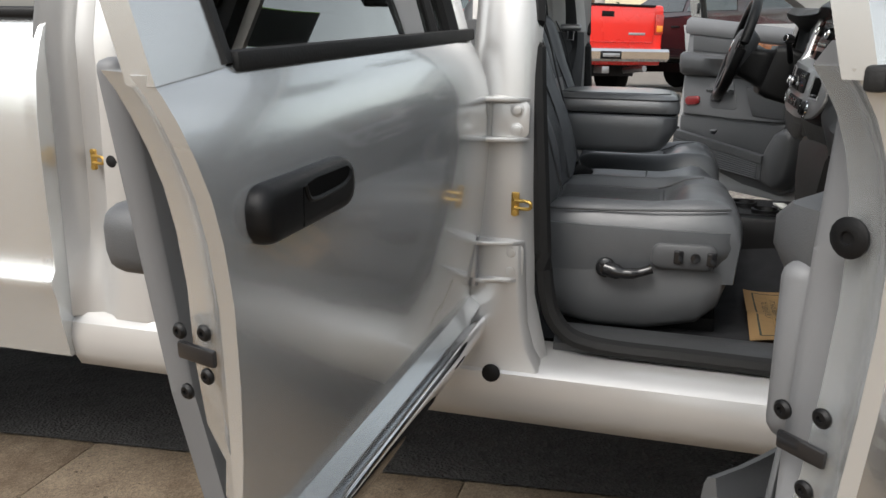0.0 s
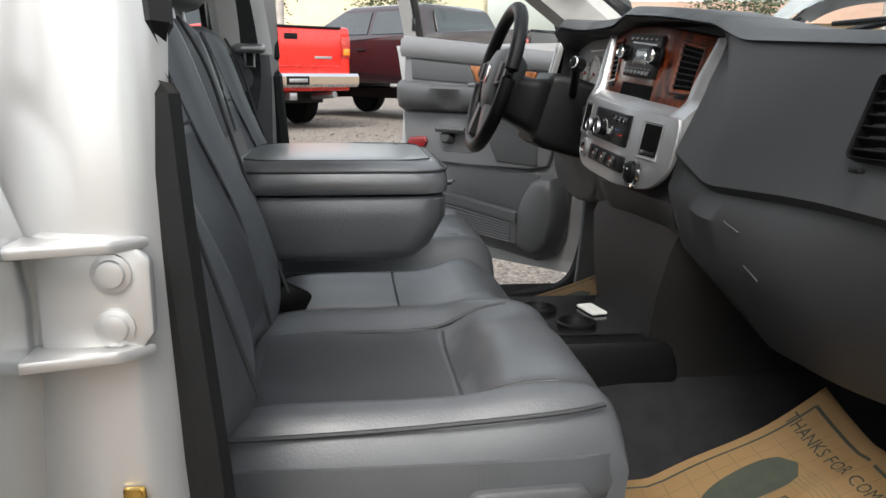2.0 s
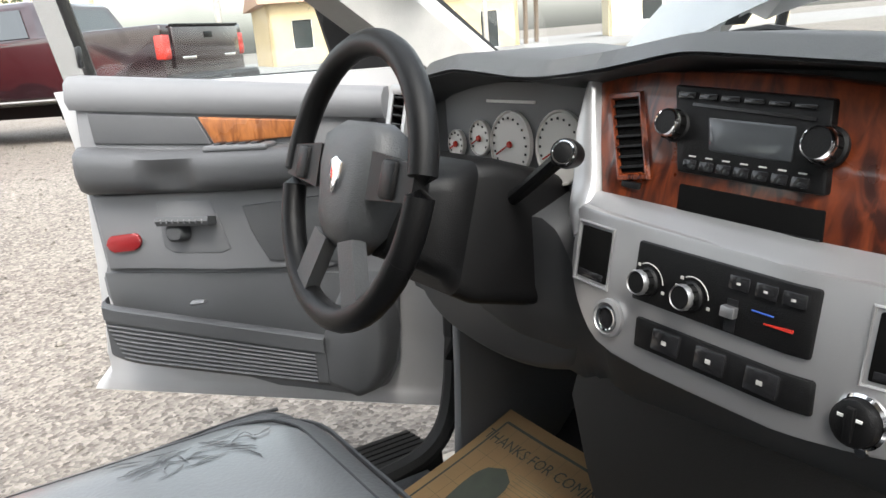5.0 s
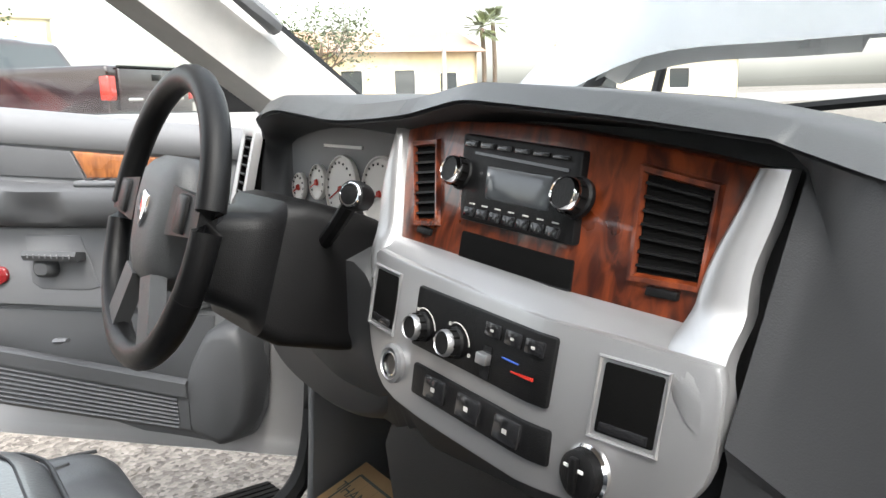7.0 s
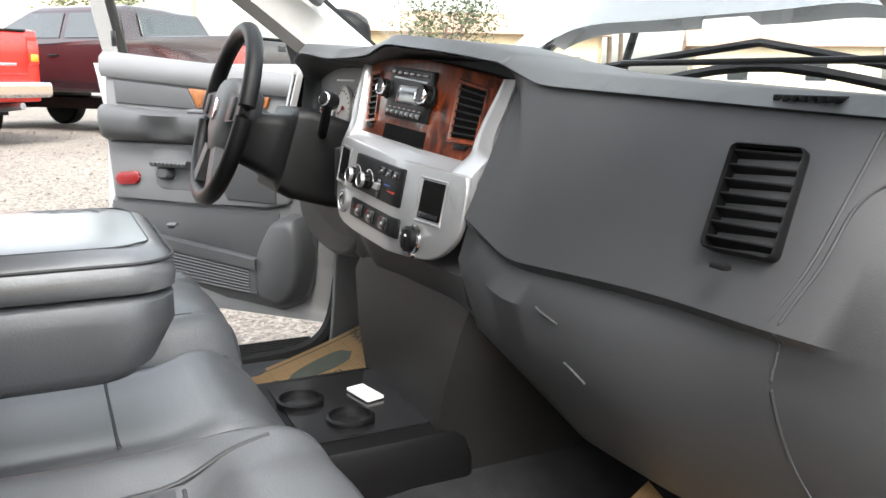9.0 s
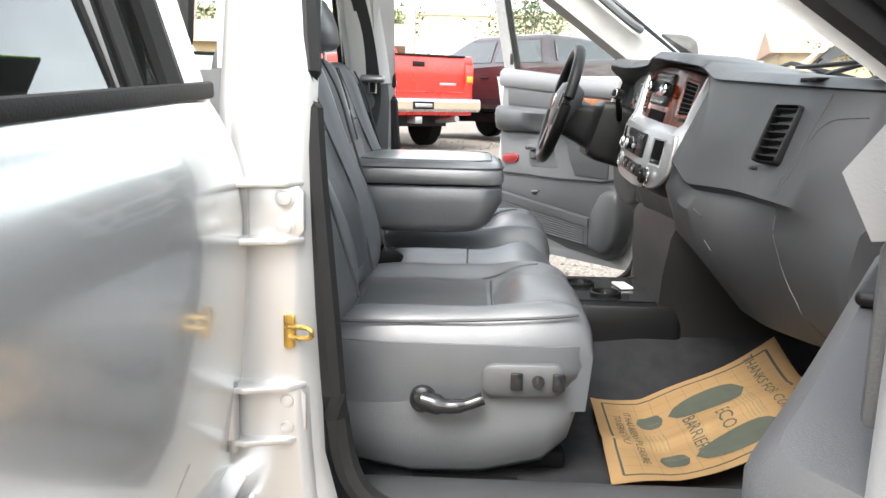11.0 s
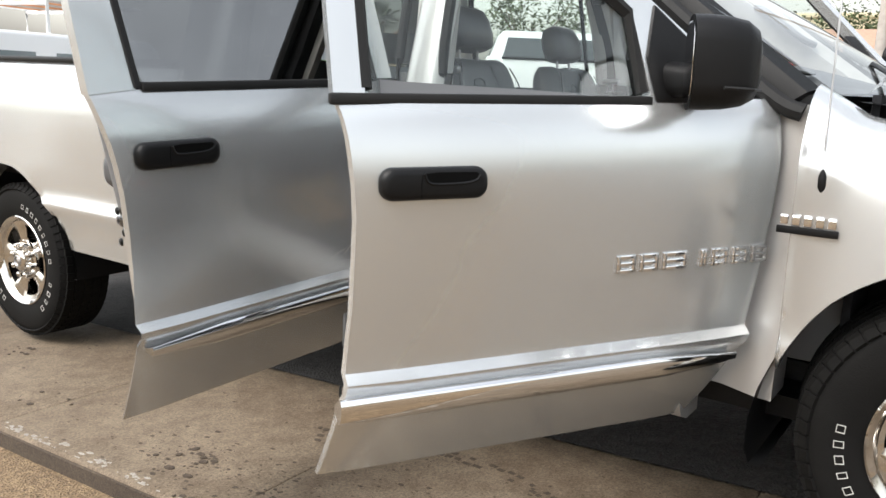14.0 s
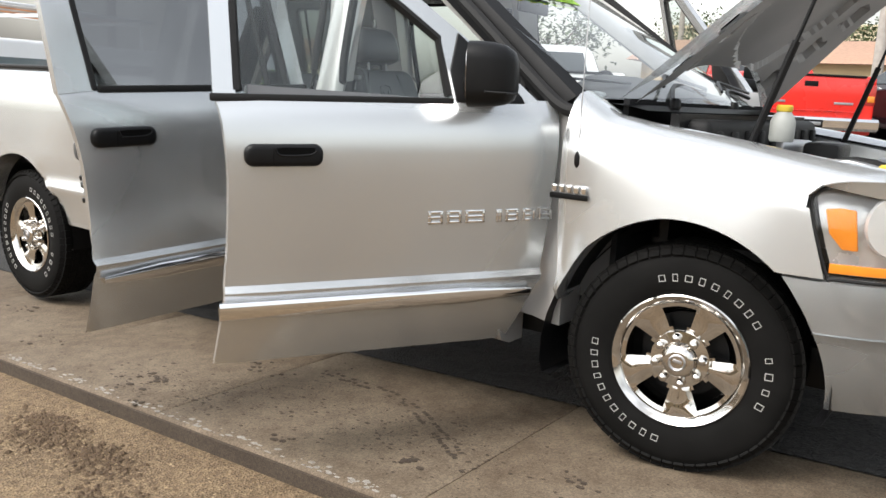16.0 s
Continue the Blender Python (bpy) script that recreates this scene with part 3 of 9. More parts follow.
def front_pillar():
    a, b = Vector((-0.50, 0.115, 1.20)), Vector((-1.36, 0.27, 1.83))
    bm, rings = B(), []
    for t in (0, 0.25, 0.5, 0.75, 1):
        p = a.lerp(b, t)
        rings.append([p + Vector(o) for o in ((-0.05, 0.0, -0.03), (-0.02, -0.012, 0.005), (0.03, 0.0, 0.04), (0.05, 0.045, 0.05), (0.02, 0.07, 0.02), (-0.05, 0.06, -0.04))])
    return loft(bm, rings)


def front_pillar_cover():
    a, b = Vector((-0.53, 0.19, 1.21)), Vector((-1.38, 0.335, 1.81))
    rings = []
    for t in (0, 0.25, 0.5, 0.75, 1):
        p = a.lerp(b, t)
        rings.append([p + Vector(o) for o in ((-0.055, -0.02, -0.04), (-0.03, 0.025, -0.035), (0.03, 0.03, 0.015), (0.05, -0.01, 0.05), (0.0, -0.03, 0.01))])
    return loft(B(), rings)


def pillar_gap():
    """Rubber edge between windscreen pillar and door."""
    return tube(B(), smooth_path([(-0.47, 0.095, 1.19), (-0.56, 0.10, 1.235), (-0.9, 0.155, 1.495), (-1.33, 0.24, 1.81)]), 0.022, 8)


both("front_pillar", front_pillar, BLACK, "black windscreen pillar")
both("front_pillar_cover", front_pillar_cover, HEADLINER, "pale grey plastic pillar cover")
both("pillar_seal", pillar_gap, RUBBER, "black rubber seal")


def hinge_post():
    """The post that carries the front door."""
    rings = []
    for z in (0.46, 0.8, 1.0, 1.21):
        rings.append([(-0.46, 0.10, z), (-0.50, 0.105, z), (-0.60, 0.15, z), (-0.685, 0.16, z), (-0.685, 0.20, z), (-0.46, 0.24, z)])
    return loft(B(), rings)


both("hinge_post", hinge_post, JAMB)


def opening_seal():
    pts = [(-0.685, 0.15, 1.19), (-0.685, 0.15, 0.95), (-0.70, 0.15, 0.70), (-0.755, 0.15, 0.575), (-0.90, 0.15, 0.54), (-1.2, 0.15, 0.54), (-1.40, 0.15, 0.545), (-1.485, 0.15, 0.58), (-1.525, 0.15, 0.68),
           (-1.545, 0.145, 0.9), (-1.568, 0.145, 1.2), (-1.578, 0.19, 1.45), (-1.575, 0.265, 1.74), (-1.51, 0.285, 1.80), (-1.36, 0.285, 1.79), (-0.98, 0.21, 1.53), (-0.72, 0.165, 1.32)]
    return tube(B(), smooth_path(pts + pts[:1], 5)[:-1], 0.021, 8, True)


def rear_opening_seal():
    pts = [(-1.78, 0.16, 0.9), (-1.78, 0.16, 0.62), (-1.85, 0.16, 0.55), (-2.1, 0.16, 0.545), (-2.38, 0.16, 0.56), (-2.48, 0.16, 0.7), (-2.50, 0.16, 1.2), (-2.52, 0.24, 1.6), (-2.45, 0.285, 1.80), (-2.1, 0.29, 1.81), (-1.80, 0.28, 1.79), (-1.77, 0.19, 1.3)]
    return tube(B(), smooth_path(pts + pts[:1], 5)[:-1], 0.016, 8, True)


for s, dx in ((None, 0.0), (MIR, -0.05)):
    bm = opening_seal()
    for v in bm.verts:
        v.co.x += dx * min(1, max(0, (-1.30 - v.co.x) / 0.2))
    if s is not None:
        move(bm, s)
    part("door_seal", bm, RUBBER, truck, "black rubber door seal")
both("door_seal", rear_opening_seal, RUBBER, "black rubber door seal")


def sill_plate():
    bm = B()
    sec = [(0.165, 0.50), (0.168, 0.535), (0.19, 0.55), (0.26, 0.553), (0.29, 0.545), (0.30, 0.50)]
    loft(bm, [[(x, y, z) for y, z in sec] for x in (-0.80, -1.0, -1.3, -1.50)])
    return bm


# ribbed black rubber strip along the outer edge of the far sill
for k in range(7):
    bm = B()
    y = 0.022 * k
    loft(bm, [[(x, y, 0.500), (x, y, 0.540 + 0.002 * k), (x, y + 0.016, 0.542 + 0.002 * k), (x, y + 0.018, 0.500)] for x in (-0.74, -1.1, -1.52)])
    part("sill_rib", move(bm, MIR), RUBBER, truck, "black rubber sill rib")
both("sill_plate", sill_plate, SILLGREY, "grey plastic sill plate")
bm = B()
rows = []
for x in (-1.34, -1.5, -1.8, -2.1, -2.4, -2.66, -2.72):
    d = 0.04 if x in (-1.34, -2.72) else 0
    rows.append([(x, y, 1.825 + 0.075 * (1 - abs((y - 1) / 0.76) ** 4) - d) for y in np.linspace(0.26, 1.74, 13)])
grid(bm, rows)
bmesh.ops.solidify(bm, geom=bm.faces[:], thickness=0.03)
part("roof", bm, SILVER, truck)
bm = B()
grid(bm, [[(x, y, 1.79 + 0.06 * (1 - abs((y - 1) / 0.72) ** 4)) for y in np.linspace(0.30, 1.70, 9)] for x in (-1.36, -1.8, -2.2, -2.69)])
part("headliner", bm, HEADLINER, truck, "pale grey cloth headliner")
# windscreen
bm = B()
rows = []
for t in np.linspace(0, 1, 7):
    rows.append([(-0.40 - 0.95 * t + 0.16 * (1 - ((y - 1) / 0.86) ** 2) * (1 - 0.6 * t), 1 + (y - 1) * (1 - 0.14 * t), 1.235 + 0.60 * t) for y in np.linspace(0.14, 1.86, 13)])
grid(bm, rows)
ws = part("windscreen", bm, PANE, truck)
ws.visible_shadow = False
bm = B()
rows = []
for t in (0.63, 0.74):
    rows.append([(-0.40 - 0.95 * t + 0.16 * (1 - ((y - 1) / 0.86) ** 2) * (1 - 0.6 * t) + 0.006, 1 + (y - 1) * (1 - 0.14 * t), 1.245 + 0.60 * t) for y in np.linspace(0.36, 0.90, 6)])
grid(bm, rows)
bmesh.ops.solidify(bm, geom=bm.faces[:], thickness=0.001)
sticker = part("price_sticker", bm, LIME, ws, "lime green sale sticker")
# added dark sheet, keeps the sticker's green out of the rear door's reflections
bm = B()
rows = []
for t in (0.632, 0.738):
    rows.append([(-0.40 - 0.95 * t + 0.16 * (1 - ((y - 1) / 0.86) ** 2) * (1 - 0.6 * t) + 0.002, 1 + (y - 1) * (1 - 0.14 * t), 1.241 + 0.60 * t) for y in np.linspace(0.362, 0.898, 6)])
grid(bm, rows)
part("sticker_blocker", bm, TRIMDARK, ws, "added dark sheet that hides the sticker from behind")
for k in range(4):
    bm = B()
    t = 0.655 + 0.021 * k
    for j in range(5):
        y = 0.43 + 0.09 * j
        bm = B()
        box(bm, (-0.40 - 0.95 * t + 0.16 * (1 - ((y - 1) / 0.86) ** 2) * (1 - 0.6 * t) + 0.012, y, 1.249 + 0.6 * t), (0.006, 0.055, 0.006))
        part("sticker_print", bm, STICKERINK, ws)
# windscreen base and wipers
bm = B()
rows = []
for x0, z in ((-0.37, 1.222), (-0.30, 1.215), (-0.24, 1.205)):
    rows.append([(x0 + 0.13 * (1 - ((y - 1) / 0.86) ** 2), y, z) for y in np.linspace(0.16, 1.84, 13)])
grid(bm, rows)
bmesh.ops.solidify(bm, geom=bm.faces[:], thickness=0.02)
cowl = part("cowl", bm, BLACK, truck, "black plastic cowl below the windscreen")
for y0, y1 in ((0.42, 1.02), (1.06, 1.62)):
    bm = B()
    tube(bm, smooth_path([(-0.26, y0, 1.235), (-0.37, (y0 + y1) / 2, 1.30), (-0.36, y1, 1.275)], 5), 0.009, 6)
    tube(bm, [(-0.33, y0 + 0.08, 1.29), (-0.42, (y0 + y1) / 2, 1.335), (-0.40, y1 + 0.12, 1.30)], 0.007, 6)
    lathe(bm, [(0.02, 0), (0.02, 0.03), (0.012, 0.04)], (-0.25, y0, 1.21), (0, 0, 1), 10)
    part("wiper", bm, BLACK, truck, "black windscreen wiper")
# cab back
bm = B()
prism(bm, [(-2.71, 0.2, 0.5), (-2.71, 1.8, 0.5), (-2.71, 1.8, 1.28), (-2.71, 0.2, 1.28)], (-0.03, 0, 0))
box(bm, (-2.715, 0.30, 1.55), (0.03, 0.16, 0.56))
box(bm, (-2.715, 1.70, 1.55), (0.03, 0.16, 0.56))
part("cab_back", bm, SILVER, truck)
bm = B()
box(bm, (-2.715, 1.0, 1.54), (0.006, 1.24, 0.54))
rw = part("rear_window", bm, TINT, truck, "tinted rear window")
rw.visible_shadow = False


# ---------- front fenders ----------
def arch_z(x, cx=0.0, r=0.468, low=0.40):
    d = r * r - (x - cx) ** 2
    return max(low, 0.395 + math.sqrt(d)) if d > 0 else low


def fender_top(x):
    return float(np.interp(x, [-0.50, -0.40, -0.29, -0.15, 0.12, 0.40, 0.60, 0.78], [1.29, 1.245, 1.190, 1.165, 1.130, 1.085, 1.052, 1.02]))


def nose(x):
    return 0.40 * max(0, (x - 0.34) / 0.56) ** 2.2


def lamp_edge(z):
    """Rear edge of the headlight."""
    return float(np.interp(z, [0.75, 0.87, 0.96, 0.985], [0.438, 0.399, 0.371, 0.376]))


def lamp_top(x):
    return float(np.interp(x, [0.371, 0.38, 0.396, 0.43, 0.464, 0.56, 0.80], [0.965, 0.985, 0.998, 1.010, 1.018, 1.022, 1.0]))


def skin(x, z, t=0.0):
    flare = 0.022 * math.exp(-(x / 0.42) ** 4)
    y = 0.018 - flare * t ** 0.8 + 0.03 * max(0, (0.58 - z) / 0.2)
    rear = min(1, max(0, (-0.30 - x) / 0.10))
    return y * (1 - rear) + side_y(z) * rear


def fender():
    bm, rows = B(), []
    def crown(x):
        zt, n = fender_top(x), nose(x)
        return [(x, 0.24 + n, zt - 0.03), (x, 0.20 + n, zt - 0.004), (x, 0.15 + n, zt), (x, 0.10 + n, zt - 0.012), (x, 0.06 + n, zt - 0.04), (x, 0.035 + n, zt - 0.085)]
    for x in [-0.435, -0.43, -0.42] + list(np.linspace(-0.40, 0.365, 40)):
        zb = arch_z(x) if x < 0.30 else max(0.748, arch_z(x))
        za, row = fender_top(x) - 0.15, crown(x)
        for t in np.linspace(0, 1, 14):
            z = za + (zb - za) * t
            row.append((x, skin(x, z, t) + nose(x) + (0.004 if x < -0.42 else 0), z))
        yl = row[-1][1]
        row += [(x, yl + 0.012, zb - 0.004), (x, max(0.10, yl + 0.05), zb + 0.01)]
        rows.append(row)
    vs = grid(bm, rows)
    # strip behind the headlight and the crown above it
    last = [c for c in rows[-1][6:20]]
    grid(bm, [last, [(min(lamp_edge(p[2]), 0.44) - 0.004, p[1] + nose(lamp_edge(p[2])), p[2]) for p in last]])
    up = []
    for x in np.linspace(0.365, 0.82, 16):
        zt = lamp_top(max(x, 0.372)) + 0.004
        up.append(crown(x) + [(x, 0.022 + nose(x), max(zt + 0.004, fender_top(x) - 0.13)), (x, 0.022 + nose(x), zt), (x, 0.045 + nose(x), zt - 0.004)])
    grid(bm, up)
    edge = [v.co.copy() for v in vs[0] if v.is_valid]
    grid(bm, [edge, [c + Vector((0.0, 0.03, 0)) for c in edge], [c + Vector((-0.01, 0.10, 0)) for c in edge]])
    bmesh.ops.remove_doubles(bm, verts=bm.verts, dist=1e-4)
    return bm


def settle(bm):
    """Brings the front end to its place: the nose sits a little back and up."""
    for v in bm.verts:
        x, z = v.co.x, v.co.z
        w = min(1, max(0, (x + 0.43) / 0.38))
        v.co.x += float(np.interp(x, [-0.44, -0.30, 0.0, 0.35, 0.9], [-0.012, -0.035, -0.045, -0.066, -0.07]))
        v.co.z += w * float(np.interp(z, [0.33, 0.45, 0.62, 0.75, 0.9, 1.0, 1.1, 1.2], [0.06, 0.05, 0.03, 0.037, 0.03, 0.033, 0.01, 0.0]))
    return bm


both("fender", lambda: settle(fender()), SILVER, "silver front fender", 50)


def liner():
    bm = B()
    rows = []
    for a in np.linspace(-25, 205, 24):
        x, z = 0.49 * math.cos(radians(a)), 0.40 + 0.49 * math.sin(radians(a))
        rows.append([(x, 0.05, max(0.3, z - 0.02)), (x, 0.50, max(0.3, z))])
    grid(bm, rows)
    prism(bm, [(-0.5, 0.50, 0.3), (0.5, 0.50, 0.3), (0.5, 0.50, 0.95), (-0.5, 0.50, 0.95)], (0, 0.02, 0))
    return bm


both("wheel_arch_liner", lambda: settle(liner()), BLACK, "black wheel arch liner")


def front_bumper():
    bm, rows = B(), []
    for z, y in ((0.743, 0.12), (0.745, 0.045), (0.738, 0.018), (0.70, 0.012), (0.65, 0.010), (0.602, 0.009), (0.598, 0.002), (0.592, 0.006), (0.55, 0.012), (0.50, 0.018), (0.45, 0.028), (0.40, 0.042), (0.345, 0.065), (0.335, 0.12)):
        x0 = math.sqrt(max(0.0, 0.472 ** 2 - (z - 0.395) ** 2))
        rows.append([(x, y + nose(x), z) for x in [x0 + (0.96 - x0) * f ** 1.3 for f in np.linspace(0, 1, 20)]])
    grid(bm, rows)
    bmesh.ops.solidify(bm, geom=bm.faces[:], thickness=0.012)
    return bm


both("front_bumper_corner", lambda: settle(front_bumper()), SILVER, "silver painted bumper")
bm = B()
box(bm, (1.0, 1.0, 0.55), (0.06, 0.9, 0.4), 0.02)
part("front_bumper", bm, SILVER, truck)
bm = B()
box(bm, (0.93, 1.0, 0.88), (0.05, 0.86, 0.26), 0.02)
grille = part("grille", bm, CHROME, truck, "chrome grille frame")


def headlight(s):
    def put(bm):
        settle(bm)
        return move(bm, s) if s is not None else bm
    def surf(zs, x1, off, n=12, inset=0.0):
        rows = []
        for z in zs:
            x0 = lamp_edge(z) + inset
            row = []
            for x in np.linspace(x0, x1, n):
                zz = min(z, lamp_top(x) - 0.002)
                row.append((x, 0.020 + nose(x) + off + 0.05 * max(0, (zz - 0.86) / 0.16) ** 2, zz))
            rows.append(row)
        return rows
    bm = B()
    grid(bm, surf(np.linspace(0.752, 1.02, 10), 0.84, 0.075))
    hl = part("headlight", put(bm), LAMPBACK, truck, "clear headlight with amber corner lens")
    bm = B()
    grid(bm, surf(np.linspace(0.750, 1.024, 14), 0.84, 0.0))
    gl = part("lens", put(bm), LENS, hl, "clear lens")
    gl.visible_shadow = False
    bm = B()
    poly = [(0.408, 0.94), (0.445, 0.945), (0.483, 0.941), (0.499, 0.829), (0.461, 0.83), (0.424, 0.874)]
    prism(bm, [(x, 0.045 + nose(x), z) for x, z in poly], (0, 0.012, 0), 0.004)
    part("turn_lens", put(bm), ORANGE, hl, "amber turn lens")
    bm = B()
    rows = []
    for x in np.linspace(0.442, 0.80, 10):
        rows.append([(x, 0.018 + nose(x), 0.766), (x, 0.016 + nose(x), 0.780), (x, 0.018 + nose(x), 0.793), (x, 0.03 + nose(x), 0.793), (x, 0.03 + nose(x), 0.766)])
    loft(bm, rows)
    part("side_marker", put(bm), ORANGE, hl, "amber side marker")
    bm = B()
    lathe(bm, [(0.088, -0.012), (0.092, 0.0), (0.085, 0.012), (0.06, 0.045), (0.02, 0.06), (0.0, 0.062)], (0.585, 0.055 + nose(0.585), 0.905), (-0.50, 0.86, 0), 28)
    part("reflector_bowl", put(bm), LAMPBACK, hl, "reflector bowl, paled for the sky it mirrors")
    bm = B()
    e = [(0.84, lamp_top(0.84)), (0.70, lamp_top(0.70)), (0.56, 1.022), (0.464, 1.018), (0.40, 0.998), (0.375, 0.972), (0.377, 0.94), (0.399, 0.868), (0.438, 0.757), (0.46, 0.748), (0.62, 0.748), (0.84, 0.748)]
    tube(bm, smooth_path([(x, 0.019 + nose(x) + 0.05 * max(0, (z - 0.86) / 0.16) ** 2, z) for x, z in e], 5), 0.005, 6)
    part("gasket", put(bm), RUBBER, hl, "black gasket")


headlight(None)
headlight(MIR)

# ---------- raised hood ----------
HM = Matrix.Translation((-0.39, 0, 1.265)) @ Matrix.Rotation(radians(-42), 4, "Y")


def hood_shape(u, y):
    w = abs(y - 1) / 0.82
    return -0.05 * w ** 4 - 0.05 * max(0, (u - 0.8) / 0.45) ** 2 + 0.03 * math.exp(-((w - 0.45) / 0.2) ** 2)


bm = B()
def hood_rear(y):
    return 0.20 * (1 - ((y - 1) / 0.82) ** 2)


rows = []
for k in np.linspace(0, 1, 18):
    row = []
    for y in np.linspace(0.19, 1.81, 33):
        u = hood_rear(y) + (1.25 - hood_rear(y)) * k
        y = 1 + (y - 1) * (1 - 0.20 * min(1, u / 0.6))
        row.append((u, y, hood_shape(u, y)))
    rows.append(row)
grid(bm, rows)
bmesh.ops.solidify(bm, geom=bm.faces[:], thickness=0.006)
hood = part("hood", move(bm, HM), SILVER, truck, "raised silver hood")
bm = B()
rows = []
for f in np.linspace(0.015, 0.975, 60):
    row = []
    for y in np.linspace(0.215, 1.785, 90):
        u = hood_rear(y) + (1.25 - hood_rear(y)) * f
        y = 1 + (y - 1) * (1 - 0.20 * min(1, u / 0.6))
        w = abs(y - 1)
        rib = 0.0
        ring = math.hypot((u - 0.55) / 0.34, (y - 1) / 0.40)
        if ring < 1:
            rib = 0.022
        for k in range(5):
            hx, hy = 0.16 + 0.21 * k, 0.60
            if abs(u - hx) < 0.055 and abs(w - 0.50 - 0.01 * k) < 0.035:
                rib = 0.028
        if u > 1.0:
            for j in range(5):
                if abs(u - 1.08) < 0.045 and abs(y - 0.6 - 0.2 * j) < 0.05:
                    rib = 0.028
        row.append((u, y, hood_shape(u, y) - 0.042 + rib))
    rows.append(row)
grid(bm, rows)
part("hood_inner_panel", move(bm, HM), INNER, hood, "stamped silver inner panel", 25)
for k in range(5):
    for s in (-1, 1):
        bm = B()
        box(bm, (0.16 + 0.21 * k, 1 + s * (0.50 + 0.01 * k), hood_shape(0.16 + 0.21 * k, 1.50) - 0.016), (0.075, 0.042, 0.004), 0.0015)
        part("panel_hole", move(bm, HM), BLACK, hood, "dark stamped opening")
for a, b in (((0.05, 0.28, 1.09), (0.235, 0.30, 1.71)), ((0.05, 1.72, 1.09), (0.235, 1.70, 1.71))):
    bm = B()
    c = Vector(a).lerp(Vector(b), 0.55)
    tube(bm, [a, c], 0.012, 8)
    tube(bm, [c, b], 0.006, 8)
    part("hood_strut", bm, BLACK, truck, "black gas strut")

# ---------- engine bay ----------
bm = B()
box(bm, (-0.16, 1.0, 0.98), (0.03, 1.6, 0.44))
box(bm, (0.2, 1.0, 0.78), (0.8, 1.55, 0.03))
part("firewall", bm, BLACK, truck, "black firewall")
rng = random.Random(8)
bm = B()
box(bm, (0.22, 1.0, 0.88), (0.5, 0.6, 0.16), 0.03)
engine = part("engine", bm, BLACK, truck, "dark engine with covers")
for k in range(26):
    bm = B()
    x, y = rng.uniform(-0.08, 0.6), rng.uniform(0.4, 1.6)
    box(bm, (x, y, 0.92 + rng.uniform(-0.06, 0.10)), (rng.uniform(0.08, 0.22), rng.uniform(0.08, 0.25), rng.uniform(0.08, 0.22)), 0.02, 2, (0, 0, rng.uniform(-30, 30)))
    part("engine_cover", bm, (BLACK, RUBBER, STEEL)[k % 5 % 3], engine)
bm = B()
box(bm, (-0.12, 1.0, 1.10), (0.10, 1.45, 0.17), 0.03, 3)
for k in range(9):
    box(bm, (-0.064, 0.35 + 0.16 * k, 1.11), (0.02, 0.05, 0.08), 0.008)
part("insulation", bm, RUBBER, truck, "black insulation pad on the firewall")
for k in range(3):
    bm = B()
    y = 0.42 + 0.13 * k
    tube(bm, smooth_path([(-0.05, y, 1.10), (0.12, y + 0.04, 1.06 - 0.03 * k), (0.3, y - 0.03, 1.07), (0.55, y + 0.05, 1.0)], 5), 0.012 + 0.004 * k, 8)
    part("hose", bm, STEEL if k == 1 else RUBBER, truck, "engine hose")
bm = B()
lathe(bm, [(0.036, -0.01), (0.040, 0.0), (0.040, 0.055), (0.032, 0.075), (0.020, 0.09)], (0.085, 0.52, 1.135), (0, 0, 1), 20)
tank = part("coolant_tank", bm, TANK, truck, "cloudy plastic coolant tank")
bm = B()
lathe(bm, [(0.024, 0.088), (0.026, 0.092), (0.026, 0.106), (0.022, 0.110), (0, 0.110)], (0.085, 0.52, 1.135), (0, 0, 1), 16)
part("cap", bm, YELLOW, tank, "yellow cap")
bm = B()
box(bm, (0.47, 0.42, 0.98), (0.16, 0.14, 0.13), 0.03, 3)
tank = part("washer_tank", bm, TANK, truck, "white fluid tank")
for dx in (-0.04, 0.05):
    bm = B()
    lathe(bm, [(0.028, 0), (0.03, 0.005), (0.03, 0.03), (0.024, 0.036)], (0.47 + dx, 0.42, 1.045), (0, 0, 1), 14)
    part("cap", bm, YELLOW, tank, "yellow cap")


def inner_wing():
    bm = B()
    grid(bm, [[(x, 0.22, fender_top(x) - 0.035), (x, 0.26, fender_top(x) - 0.05), (x, 0.30, fender_top(x) - 0.30)] for x in np.linspace(-0.30, 0.75, 10)])
    bmesh.ops.solidify(bm, geom=bm.faces[:], thickness=0.006)
    return bm


both("inner_wing", lambda: settle(inner_wing()), SILVER)
# radio aerial and wing badge
bm = B()
lathe(bm, [(0.006, -0.036), (0.011, -0.024), (0.012, 0.0), (0.007, 0.022), (0.003, 0.032)], (-0.395, 0.012, 1.050), (-0.05, 0.06, 1), 14)
aerial = part("aerial_base", bm, BLACK, truck, "black aerial base")
bm = B()
tube(bm, [(-0.397, 0.017, 1.085), (-0.42, 0.056, 1.85)], 0.0022, 6)
part("aerial", bm, STEEL, aerial, "thin steel whip aerial")
bm = B()
for k in range(5):
    box(bm, (-0.462 + 0.026 * k, -0.003, 0.946), (0.019, 0.008, 0.024), 0.003)
badge = part("wing_badge", bm, CHROME, truck, "chrome wing badge")
bm = B()
box(bm, (-0.410, -0.002, 0.922), (0.135, 0.006, 0.018), 0.002)
part("badge_bar", bm, BLACK, badge)


